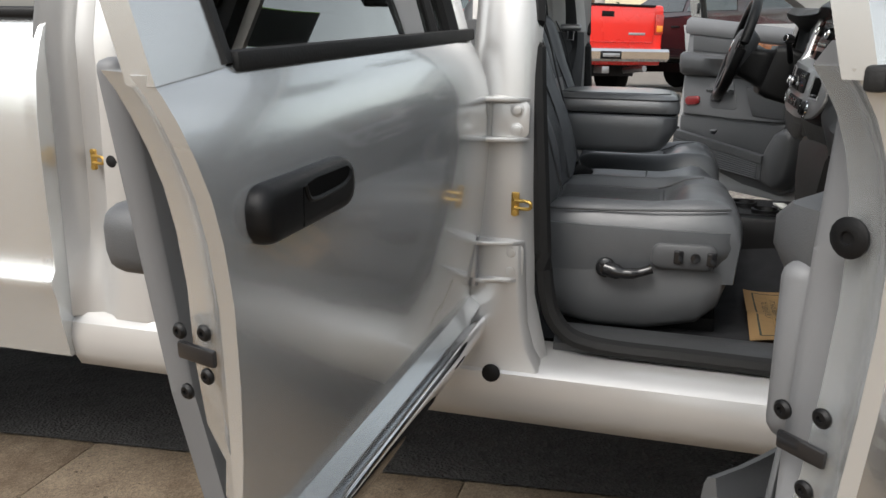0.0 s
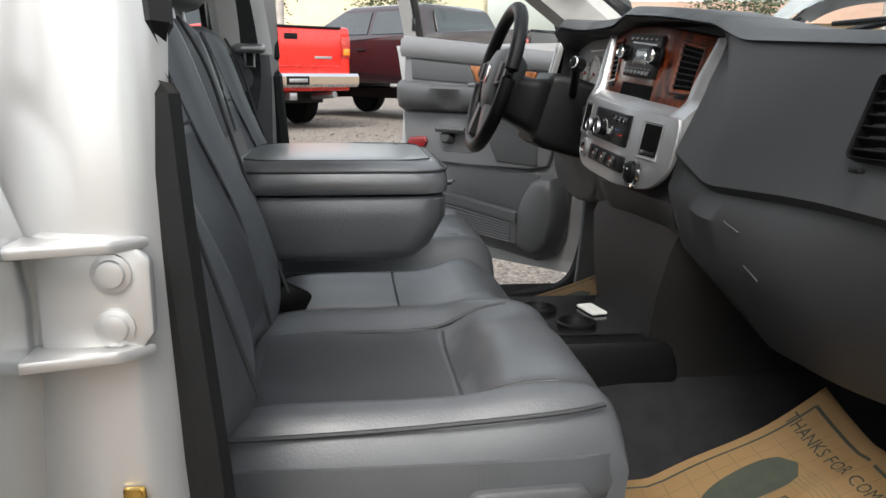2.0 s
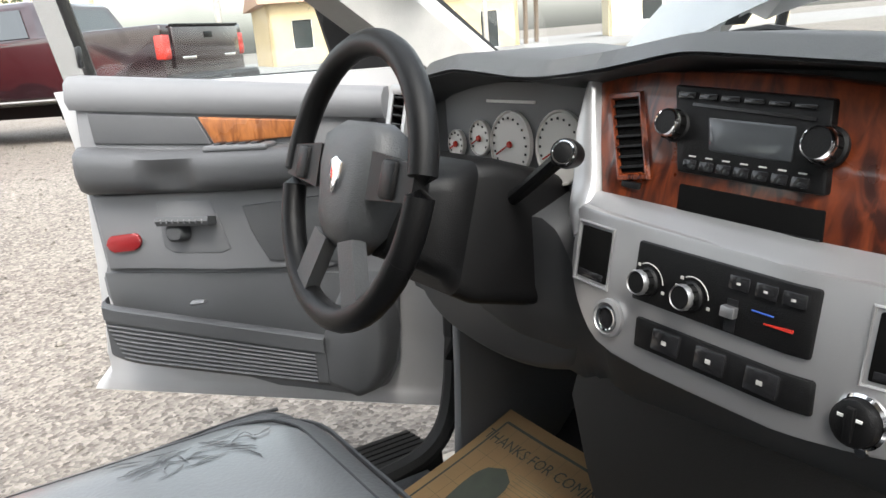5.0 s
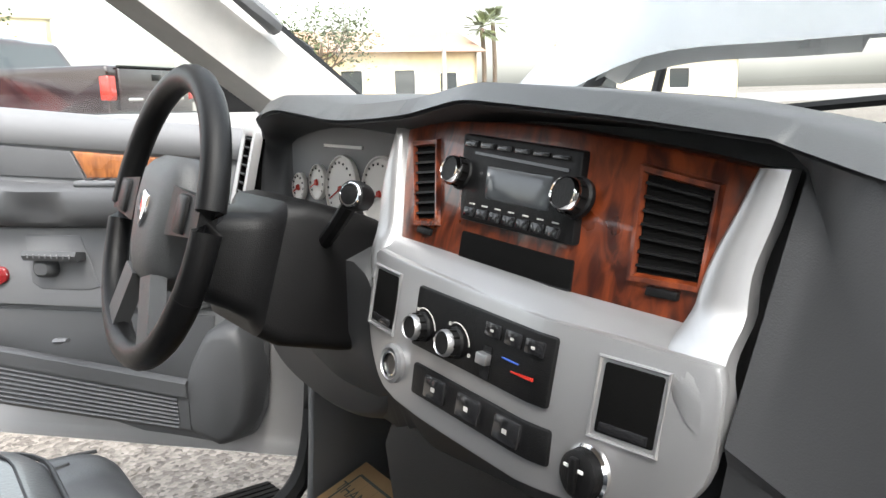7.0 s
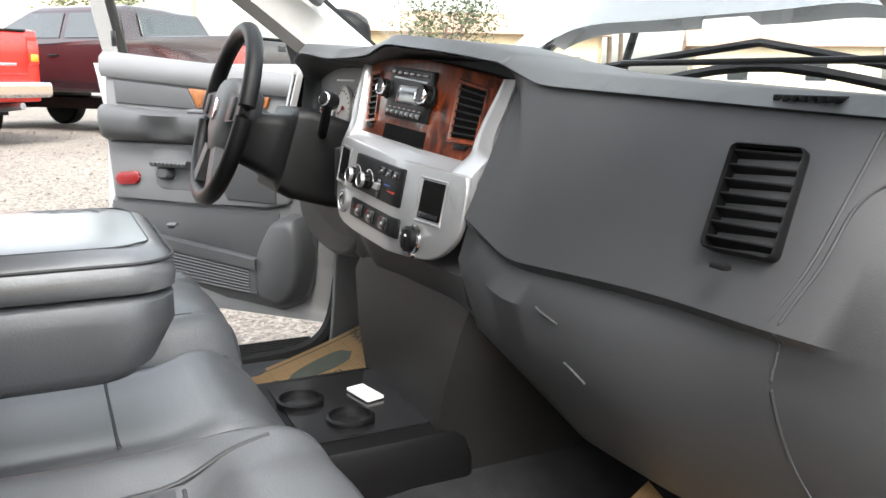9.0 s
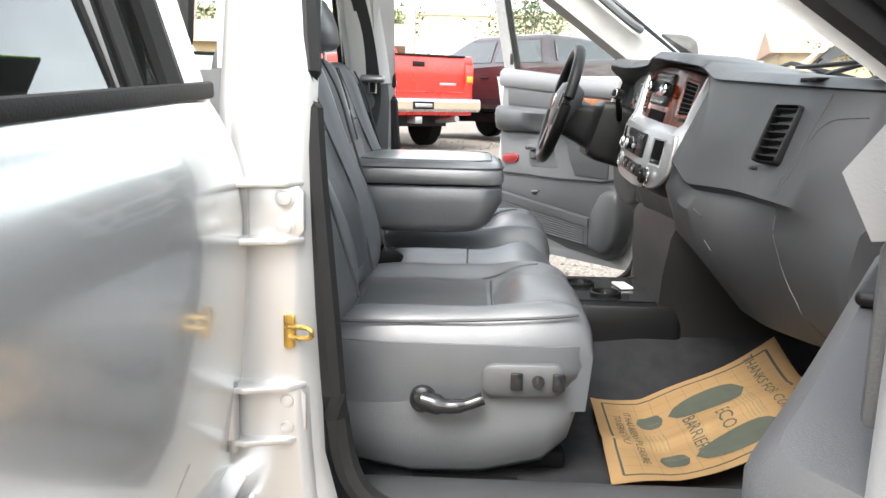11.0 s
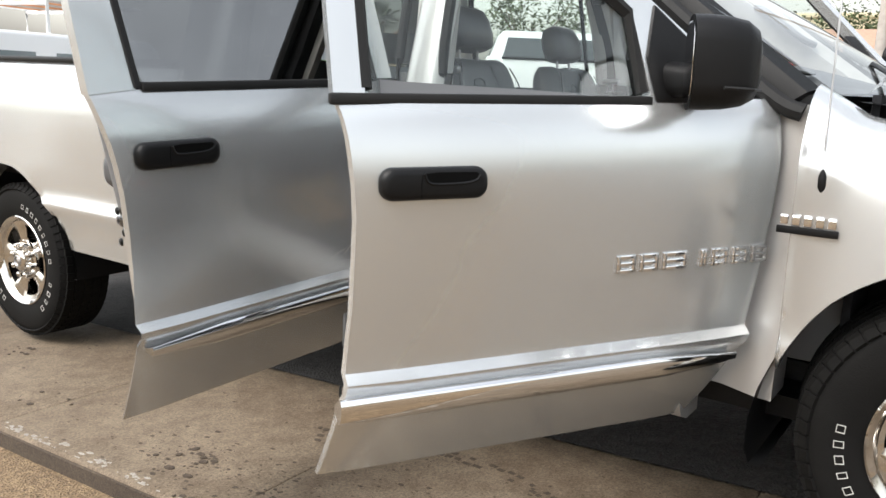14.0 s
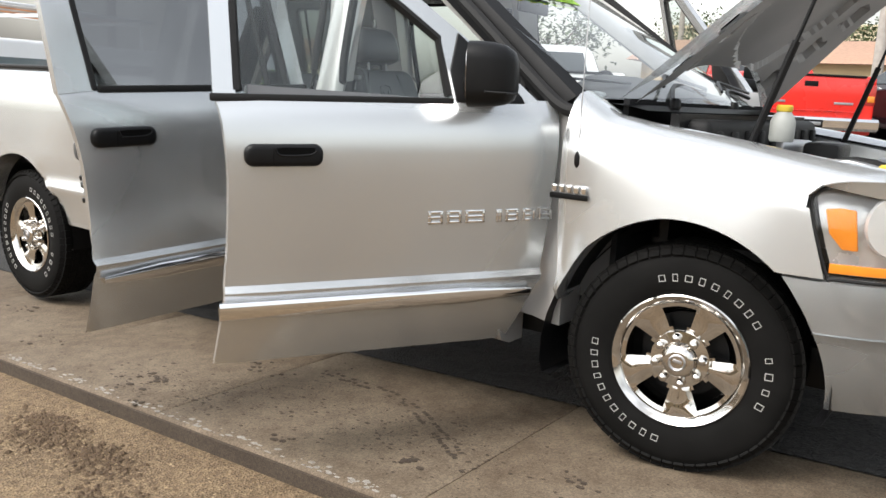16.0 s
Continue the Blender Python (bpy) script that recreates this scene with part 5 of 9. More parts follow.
def driver_panel(s, parent):
    """Inner panel of the driver's door. u runs back from the hinge, z is height, p stands out into the cab."""
    def P(u, z, p=0.0):
        return (-0.43 - u, 0.205 + p, z - 0.05)
    def slab(name, pts, p0, p1, mat, on, label="", bevel=0.004):
        bm = B()
        prism(bm, [P(u, z, p0) for u, z in pts], (0, p1 - p0, 0), bevel, 3)
        return part(name, move(bm, s), mat, on, label)
    def sweep(name, secs, mat, on, label="", sharp=50):
        bm = B()
        loft(bm, [[P(u, z, p) for z, p in sec] for u, sec in secs])
        return part(name, move(bm, s), mat, on, label, sharp)
    base = slab("inner_panel", [(0.30, 0.62), (0.33, 0.56), (0.40, 0.53), (0.60, 0.55), (0.92, 0.62), (0.99, 0.66), (1.015, 0.70), (1.035, 0.77), (1.045, 0.815), (1.01, 0.84), (1.035, 1.03), (1.03, 1.26), (0.30, 1.20), (0.285, 0.80)], -0.03, 0.0, TRIM, parent, "grey moulded inner door panel", 0.010)
    secs = []
    for u in np.linspace(0.27, 1.035, 14):
        zt, zg = 1.226 + 0.094 * (u - 0.30), 1.164 + 0.076 * (u - 0.30)
        secs.append((u, [(zg, -0.02), (zg, 0.010), (zg + 0.02, 0.020), (zt - 0.015, 0.014), (zt, -0.004), (zt, -0.05)]))
    sweep("window_ledge", secs, TRIM, base, "light grey window ledge")
    slab("upper_inset", [(0.994, 1.212), (0.712, 1.188), (0.680, 1.124), (0.988, 1.138)], -0.004, 0.006, TRIMDARK, base, "dark grey inset", 0.004)
    slab("wood_strip", [(0.704, 1.187), (0.42, 1.165), (0.43, 1.135), (0.672, 1.126)], -0.004, 0.010, WOODLIGHT, base, "light burl wood strip", 0.003)
    secs = []
    for u in np.linspace(0.36, 1.03, 30):
        end = math.sqrt(max(0.06, 1 - max(0, (u - 0.985) / 0.046) ** 2))
        zt = 1.114 + 0.014 * max(0, (u - 0.80) / 0.2)
        d = 0.074 * end * min(1, (u - 0.32) / 0.14)
        grip = 0.030 * math.exp(-((u - 0.765) / 0.062) ** 6)
        lo = 1.026 + 0.010 * max(0, (0.60 - u) / 0.2)
        secs.append((u, [(zt + 0.004, -0.01), (zt + 0.004, d * 0.75), (zt - 0.008, d * 0.97), (zt - 0.03, d - grip * 0.4), (zt - 0.055, d - grip), (lo + 0.012, d * 0.84 - grip * 0.5), (lo, d * 0.5), (lo, -0.01)]))
    sweep("armrest", secs, TRIMDARK, base, "dark grey padded armrest")
    bm = B()
    box(bm, P(0.595, 1.121, 0.036), (0.155, 0.052, 0.014), 0.006, 3)
    sw = part("switch_pad", move(bm, s), TRIMMID, base, "grey window switch pad")
    for k in range(4):
        bm = B()
        box(bm, P(0.55 + 0.030 * k, 1.129, 0.036), (0.020, 0.028, 0.008), 0.003)
        part("window_switch", move(bm, s), GLOSSBLACK, sw)
    low = slab("lower_panel", [(1.018, 1.020), (1.006, 0.836), (0.68, 0.842), (0.44, 0.842), (0.36, 0.86), (0.33, 0.95), (0.33, 1.03)], -0.004, 0.016, TRIM, base, "grey lower panel", 0.008)
    slab("pull_recess", [(0.842, 1.004), (0.700, 1.004), (0.664, 0.890), (0.690, 0.880), (0.815, 0.880), (0.838, 0.895)], 0.012, 0.018, TRIM, low, "", 0.003)
    secs = [(u, [(0.968 - 0.010 * abs(u - 0.755), 0.02), (0.974, 0.050), (0.964, 0.056), (0.952, 0.050), (0.950, 0.02)]) for u in np.linspace(0.690, 0.826, 9)]
    hd = sweep("inner_handle", secs, TRIMDARK, low, "grey inner pull handle")
    bm = B()
    loft(bm, [[P(0.790 + a * f, 0.932 + b * f, p) for a, b in rrect(0.060, 0.048, 0.02, 4)] for p, f in ((0.014, 1.0), (0.036, 0.85), (0.044, 0.55))])
    part("handle_stem", move(bm, s), TRIMDARK, hd)
    bm = B()
    for k in range(8):
        box(bm, P(0.705 + 0.015 * k, 0.963, 0.0552), (0.004, 0.003, 0.009), 0.001)
    part("handle_grip", move(bm, s), TRIM, hd)
    slab("reflector", [(0.945 + px, 0.907 + pz + 0.1 * px * -1) for px, pz in rrect(0.096, 0.040, 0.0195, 6)], 0.012, 0.024, REFLECT, low, "dark red oval reflector", 0.004)
    slab("lower_inset", [(0.622, 0.988), (0.40, 1.010), (0.40, 0.858), (0.57, 0.862), (0.606, 0.93)], 0.012, 0.021, TRIMDARK, low, "dark grey inset", 0.004)
    slab("pocket_back", [(1.03, 0.828), (1.02, 0.70), (0.90, 0.64), (0.44, 0.58), (0.40, 0.83)], -0.002, 0.004, TRIMDARK, base, "dark grey pocket back", 0.002)
    zt = lambda u: 0.708 + 0.113 * (u - 0.43)
    zb = lambda u: 0.592 + 0.070 * (u - 0.44) + 0.30 * max(0, u - 0.90) ** 1.4
    secs = []
    for u in [0.43] + list(np.linspace(0.44, 0.99, 16)) + [1.005, 1.018]:
        e = math.sqrt(max(0.05, 1 - max(0, (u - 0.97) / 0.05) ** 2))
        t, b = zt(u), zb(u)
        secs.append((u, [(b, 0.0), (b, 0.078 * e), (b + 0.01, 0.086 * e), (t - 0.036, 0.086 * e), (t - 0.034, 0.092 * e), (t - 0.004, 0.092 * e), (t, 0.086 * e), (t, 0.070 * e), (t - 0.03, 0.066 * e), (b + 0.02, 0.02)]))
    pk = sweep("map_pocket", secs, TRIMDARK, base, "dark grey map pocket with ribs", 35)
    for k in range(8):
        bm = B()
        f = (k + 0.6) / 8.4
        tube(bm, [P(u, zb(u) + 0.006 + f * (zt(u) - 0.044 - zb(u)), 0.0865) for u in np.linspace(0.455, 0.985 - 0.04 * (1 - f), 10)], 0.0032, 5)
        part("pocket_rib", move(bm, s), TRIMDARK, pk)
    bm = B()
    rings = []
    for p, f in ((-0.01, 1.0), (0.055, 0.97), (0.078, 0.90), (0.085, 0.78)):
        rings.append([P(0.372 + (u - 0.372) * f, 0.69 + (z - 0.69) * f, p) for u, z in ((0.444, 0.585), (0.444, 0.70), (0.425, 0.75), (0.388, 0.815), (0.36, 0.832), (0.31, 0.832), (0.292, 0.80), (0.288, 0.70), (0.305, 0.615), (0.335, 0.572), (0.37, 0.556))])
    loft(bm, rings)
    part("speaker_cover", move(bm, s), TRIMDARK, base, "grey speaker cover", 50)
    bm = B()
    tube(bm, [P(0.76, 0.770, 0.05), P(0.735, 0.783, 0.085), P(0.705, 0.787, 0.088)], [0.012, 0.012, 0.008], 6, False, 0.6)
    part("pocket_tab", move(bm, s), TRIM, pk)
    bm = B()
    box(bm, P(1.012, 1.335, -0.03), (0.012, 0.014, 0.05), 0.004)
    part("lock_button", move(bm, s), GLOSSBLACK, base, "black lock button")
    return base


def mirror(s, parent):
    """Folding tow mirror: sail, arm, housing and glass."""
    bm = B()
    o = [(-0.585, 1.198), (-0.83, 1.198), (-0.845, 1.30), (-0.81, 1.42), (-0.70, 1.325), (-0.665, 1.295), (-0.60, 1.222)]
    prism(bm, [(x, rub_y(z) - 0.008, z) for x, z in o], (0, 0.09, 0), 0.006, 2)
    sail = part("mirror", move(bm, s), BLACK, parent, "black plastic door mirror")
    bm = B()
    loft(bm, [[(-0.735 + px * f, y, 1.250 + pz * f) for px, pz in rrect(0.15, 0.085, 0.03, 4)] for y, f in ((0.06, 1.0), (0.0, 0.8), (-0.07, 0.75))])
    part("mirror_arm", move(bm, s), BLACK, sail)
    turn = Matrix.Translation((-0.735, -0.06, 0.0)) @ Matrix.Rotation(radians(-32), 4, "Z") @ Matrix.Translation((0.722, 0.06, -0.028))
    bm = B()
    rings = []
    for x, f, dy in ((-0.795, 0.93, 0.0), (-0.80, 1.0, 0.0), (-0.775, 1.0, 0.0), (-0.73, 0.97, 0.005), (-0.69, 0.88, 0.010), (-0.665, 0.70, 0.018), (-0.655, 0.42, 0.025)):
        rings.append([(x, -0.125 + dy + py * f, 1.315 + pz * f - 0.02 * (pz < 0) * (1 - f)) for py, pz in rrect(0.146, 0.196, 0.055, 5)])
    loft(bm, rings)
    part("mirror_housing", move(bm, s @ turn), BLACK, sail, "black textured housing", 50)
    bm = B()
    prism(bm, [(-0.8025, -0.125 + py, 1.315 + pz) for py, pz in rrect(0.126, 0.170, 0.045, 5)], (0.003, 0, 0))
    part("mirror_glass", move(bm, s @ turn), CHROME, sail, "mirror glass")
    bm = B()
    tube(bm, [(-0.74, -0.215, 1.265), (-0.68, -0.195, 1.262), (-0.652, -0.13, 1.26), (-0.66, -0.07, 1.26)], 0.004, 6)
    part("housing_seam", move(bm, s @ turn), RUBBER, sail)


def chrome_strip(x0, x1, s, parent):
    bm = B()
    rings = []
    for k, x in enumerate(np.linspace(x0, x1, 14)):
        t = min(k, 3) / 3 if k < 3 else 1
        h, d = 0.030 * (0.4 + 0.6 * t), 0.016 * (0.3 + 0.7 * t)
        c = 0.573
        rings.append([(x, 0.010 - d * max(0, math.cos(a)) - 0.25 * h * math.sin(a), c + h * math.sin(a)) for a in np.linspace(-1.6, 1.6, 9)] + [(x, 0.05, c)])
    loft(bm, rings)
    part("chrome_strip", move(bm, s), CHROME, parent, "chrome side strip", 60)


def belt_strip(x0, x1, s, parent, z=1.219):
    bm = B()
    box(bm, ((x0 + x1) / 2, rub_y(z) + 0.002, z), (abs(x1 - x0), 0.020, 0.023), 0.005, 2)
    part("belt_strip", move(bm, s), RUBBER, parent, "black rubber belt strip")


def front_door(s, thick, far=1.0, coat=None):
    fe = lambda z: -0.43 - float(np.interp(z, [0.36, 0.45, 0.65, 1.0, 1.19, 1.21], [0.135, 0.115, 0.075, 0.045, 0.035, 0.04]))
    re = lambda z: -0.43 - float(np.interp(z, [0.36, 0.58, 0.8, 1.0, 1.15, 1.21], [1.155, 1.135, 1.118, 1.113, 1.128, 1.145]))
    shell = door_shell(fe, re, thick)
    if coat:
        for v in shell.verts:
            v.co.z = max(v.co.z, 0.50 + (v.co.z - 0.50) * 0.35)
            v.co.y = min(v.co.y, 0.172)
    d = part("front_door", move(shell, s), coat or SILVER, truck, "open silver front door", 50)
    bm = B()
    outer = [(-1.578, 1.20), (-1.578, 1.50), (-1.57, 1.80), (-1.545, 1.835), (-1.33, 1.83), (-0.60, 1.262), (-0.53, 1.20)]
    inner = [(-1.515, 1.21), (-1.515, 1.48), (-1.512, 1.74), (-1.49, 1.765), (-1.345, 1.765), (-0.87, 1.40), (-0.84, 1.21)]
    band(bm, outer, inner, 0.032)
    part("window_frame", move(bm, s), SILVER, d, "silver window frame")
    bm = B()
    rail = [(-1.512, rub_y(z) + 0.014, z) for z in (1.22, 1.48, 1.74)] + [(-1.49, rub_y(1.76) + 0.014, 1.76), (-1.345, rub_y(1.76) + 0.014, 1.762), (-0.872, rub_y(1.40) + 0.014, 1.398), (-0.845, rub_y(1.25) + 0.014, 1.22)]
    tube(bm, rail, 0.017, 6)
    part("window_seal", move(bm, s), RUBBER, d, "black window seal")
    bm = B()
    g = [(-1.52, 1.20), (-1.52, 1.76), (-1.345, 1.77), (-0.865, 1.40), (-0.835, 1.20)]
    prism(bm, [(x, rub_y(z) + 0.02, z) for x, z in g], (0, 0.004, 0))
    w = part("window_pane", move(bm, s), PANE, d, "clear door glass")
    w.visible_shadow = False
    belt_strip(-0.84, -1.587, s, d, 1.202)
    chrome_strip(-0.55, -1.58, s, d)
    outer_handle(-1.385, 1.037, s, d)
    edge_plugs(re, [(0.035, 1.048, 0.021), (0.03, 0.855, 0.011), (0.075, 0.845, 0.011), (0.03, 0.77, 0.011), (0.07, 0.725, 0.011), (0.075, 0.56, 0.015)], s, d)
    latch(re, 0.812, s, d)
    if far == 1:
        driver_panel(s, d)
    else:
        inner_panel(s, d, thick + 0.02, far)
    mirror(s, d)
    return d


def rear_door(s, pane=None):
    fe = lambda z: -1.66 - float(np.interp(z, [0.36, 0.50, 0.64, 0.80, 0.95, 1.10, 1.21], [0.16, 0.10, 0.055, 0.02, 0.008, 0.022, 0.055]))
    re = lambda z: -float(np.interp(z, [0.36, 0.60, 0.80, 0.95, 1.07, 1.15, 1.21], [2.660, 2.664, 2.669, 2.680, 2.700, 2.720, 2.732]))
    d = part("rear_door", move(door_shell(fe, re, 0.092, 0.032, 0.06), s), SILVER, truck, "open silver rear door", 50)
    bm = B()
    outer = [(-2.732, 1.20), (-2.730, 1.50), (-2.72, 1.80), (-2.69, 1.835), (-1.78, 1.835), (-1.745, 1.80), (-1.715, 1.20)]
    inner = [(-2.615, 1.21), (-2.63, 1.48), (-2.63, 1.74), (-2.60, 1.765), (-1.85, 1.765), (-1.825, 1.74), (-1.795, 1.21)]
    band(bm, outer, inner, 0.032)
    part("window_frame", move(bm, s), SILVER, d, "silver window frame")
    bm = B()
    tube(bm, [(x + (0.004 if x < -2.2 else -0.004), rub_y(z) + 0.012, z) for x, z in inner], 0.017, 6)
    tube(bm, [(-1.885, rub_y(1.22) + 0.02, 1.22), (-1.915, rub_y(1.76) + 0.02, 1.76)], 0.011, 6)
    part("window_seal", move(bm, s), RUBBER, d, "black window seal")
    bm = B()
    g = [(-2.62, 1.20), (-2.635, 1.77), (-1.83, 1.77), (-1.79, 1.20)]
    prism(bm, [(x, rub_y(z) + 0.02, z) for x, z in g], (0, 0.004, 0))
    w = part("window_pane", move(bm, s), pane or TINT, d, "clear door glass" if pane else "dark tinted door glass")
    w.visible_shadow = False
    belt_strip(-1.71, -2.60, s, d, 1.215)
    chrome_strip(-2.64, -1.72, s, d)
    outer_handle(-2.54, 1.056, s, d)
    edge_plugs(re, [(0.03, 0.925, 0.010), (0.07, 0.918, 0.010), (0.03, 0.87, 0.010), (0.065, 0.84, 0.010)], s, d)
    latch(re, 0.895, s, d)
    bm = B()
    prism(bm, [(x, 0.135, z) for x, z in ((-1.74, 0.62), (-1.80, 0.50), (-2.50, 0.50), (-2.54, 0.60), (-2.59, 0.80), (-2.67, 1.22), (-1.72, 1.22))], (0, 0.035, 0), 0.015, 3)
    ip = part("inner_panel", move(bm, s), TRIM, d, "grey moulded inner door panel")
    bm = B()
    box(bm, (-2.25, 0.20, 1.0), (0.72, 0.09, 0.09), 0.03, 3)
    part("armrest", move(bm, s), TRIMDARK, ip, "dark grey padded armrest")
    return d


def swing(hx, hy, deg):
    return Matrix.Translation((hx, hy, 0)) @ Matrix.Rotation(radians(deg), 4, "Z") @ Matrix.Translation((-hx, -hy, 0))


SF = Matrix.Translation((-0.2365, 0.5043, 0.0212)) @ pose(0, 0, 0, 0, -1.4, 57.9)
SR = Matrix.Translation((-1.543, 1.8246, 0.0879)) @ pose(0, 0, 0, 0, -2.6, 86.5)
SD = MIR @ Matrix.Translation((0.036, 0, 0.10)) @ swing(-0.43, 0.05, 48)
fdoor = front_door(SF, 0.075, 0.6)
rdoor = rear_door(SR)
ddoor = front_door(SD, 0.165, coat=INNER)
ldoor = rear_door(MIR, PANE)

# lettering on the front door, as plain chrome blocks
x = -0.93
for w, gap in ((0.052, 0.012), (0.052, 0.012), (0.07, 0.04), (0.022, 0.012), (0.05, 0.012), (0.05, 0.012), (0.05, 0)):
    y = side_y(0.837)
    bm = B()
    for dz in (0.0165, -0.0165, 0):
        box(bm, (x + w / 2, y - 0.002, 0.837 + dz), (w, 0.008, 0.009), 0.002)
    box(bm, (x + 0.006, y - 0.002, 0.837), (0.011, 0.008, 0.042), 0.002)
    box(bm, (x + w - 0.006, y - 0.002, 0.837), (0.011, 0.008, 0.042), 0.002)
    part("badge_block", move(bm, SF), CHROME, fdoor, "chrome badge block")
    x += w + gap
# scratches on the rear door
for (u0, z0), (u1, z1), w in (((0.30, 0.70), (0.24, 0.745), 0.0007), ((0.36, 0.69), (0.30, 0.715), 0.0006)):
    bm = B()
    tube(bm, [(-1.66 - u0, side_y(z0) - 0.0005, z0), (-1.66 - (u0 + u1) / 2, side_y((z0 + z1) / 2) - 0.0006, (z0 + z1) / 2 + 0.004), (-1.66 - u1, side_y(z1) - 0.0005, z1)], w, 5)
    part("scratch", move(bm, SR), WORN, rdoor, "pale scratch in the paint")


# hinges, strikers and plugs on the pillars
def pillar_hinge(z):
    bm = B()
    prism(bm, [(-1.602, 0.092, z + 0.028), (-1.615, 0.092, z + 0.045), (-1.685, 0.092, z + 0.05), (-1.685, 0.092, z - 0.05), (-1.615, 0.092, z - 0.045), (-1.602, 0.092, z - 0.028)], (0, 0.014, 0), 0.004)
    for dz in (0.042, -0.042):
        prism(bm, [(-1.602, 0.100, z + dz - 0.005), (-1.72, 0.100, z + dz - 0.005), (-1.735, 0.066, z + dz - 0.005), (-1.69, 0.060, z + dz - 0.005), (-1.625, 0.078, z + dz - 0.005)], (0, 0, 0.010), 0.003)
    move(bm, Matrix.Translation((0.036, 0, 0)))
    h = part("hinge", bm, JAMB, truck, "silver painted door hinge")
    for dz in (0.02, -0.022):
        bm = B()
        lathe(bm, [(0.015, 0), (0.015, 0.003), (0.011, 0.004), (0.010, 0.007), (0.006, 0.008), (0, 0.008)], (-1.594, 0.092, z + dz), (0, -1, 0), 14)
        part("bolt", bm, JAMB, h)
    bm = B()
    lathe(bm, [(0.009, -0.056), (0.009, 0.056)], (-1.672, 0.070, z), (0, 0, 1), 10)
    part("hinge_pin", bm, STEEL, h)
    bm = B()
    prism(bm, [(-1.668, 0.062, z - 0.036), (-1.735, 0.038, z - 0.036), (-1.735, 0.038, z + 0.036), (-1.668, 0.062, z + 0.036)], (0, 0.008, 0), 0.002)
    lf = part("hinge_leaf", bm, JAMB, h)
    for dz in (0.016, -0.016):
        bm = B()
        lathe(bm, [(0.012, 0), (0.012, 0.004), (0.008, 0.010), (0, 0.010)], (-1.708, 0.041, z + dz), (0.1, -1, 0), 6)
        part("bolt", bm, JAMB, lf)
    return h


pillar_hinge(1.052)
pillar_hinge(0.742)
for x, y, z, d in ((-1.585, 0.098, 0.87, 1), (-2.665, 0.125, 0.905, 1)):
    bm = B()
    box(bm, (x - 0.006, y - 0.002, z), (0.018, 0.006, 0.052), 0.003)
    tube(bm, smooth_path([(x - 0.006, y - 0.006, z + 0.008), (x + 0.024, y - 0.012, z + 0.008), (x + 0.030, y - 0.013, z), (x + 0.024, y - 0.012, z - 0.008), (x - 0.006, y - 0.006, z - 0.008)], 4), 0.004, 8)
    st = part("striker", bm, BRASS, truck, "brass-coloured door striker")
    for dz in (0.02, -0.02):
        bm = B()
        lathe(bm, [(0.007, 0), (0.007, 0.004), (0, 0.005)], (x - 0.006, y - 0.004, z + dz), (0, -1, 0), 10)
        part("bolt", bm, BRASS, st)
for x, z, r in ((-1.625, 0.485, 0.021), (-2.588, 0.912, 0.018)):
    bm = B()
    lathe(bm, [(r, 0), (r, 0.003), (r * 0.6, 0.006), (0, 0.006)], (x, 0.085 if z > 0.5 else 0.064, z), (0, -1, 0.1), 16)
    part("body_plug", bm, BLACK, truck, "black rubber plug")
# door check strap
bm = B()
box(bm, (-1.668, 0.05, 0.875), (0.014, 0.09, 0.012), 0.003)
part("check_strap", bm, STEEL, truck, "steel check strap")


# ---------- cab interior ----------
bm = B()
rows = []
for x in (-0.20, -0.42, -0.52, -0.60, -0.9, -1.5, -2.2, -2.70):
    row = []
    for y in np.linspace(0.22, 1.78, 27):
        tun = 0.13 * math.exp(-((y - 1.0) / 0.17) ** 4)
        z = 0.525 + tun * (1 if x > -1.3 else 0.5)
        if x > -0.55:
            z += (x + 0.55) * 1.1
        row.append((x, y, z + 0.003 * noise.noise((x * 20, y * 20, 0))))
    rows.append(row)
grid(bm, rows)
part("floor_carpet", bm, CARPET, truck, "dark grey floor carpet")
bm = B()
prism(bm, [(-0.34, 0.2, 0.5), (-0.34, 1.8, 0.5), (-0.34, 1.8, 1.24), (-0.34, 0.2, 1.24)], (0.02, 0, 0))
part("bulkhead", bm, CARPET, truck, "dark carpeted bulkhead")


def kick_panel():
    return prism(B(), [(-0.34, 0.245, 0.54), (-0.755, 0.212, 0.55), (-0.742, 0.212, 0.64), (-0.730, 0.212, 0.90), (-0.34, 0.245, 0.92)], (0, 0.022, 0), 0.008)


both("kick_panel", kick_panel, TRIMMID, "grey kick panel")

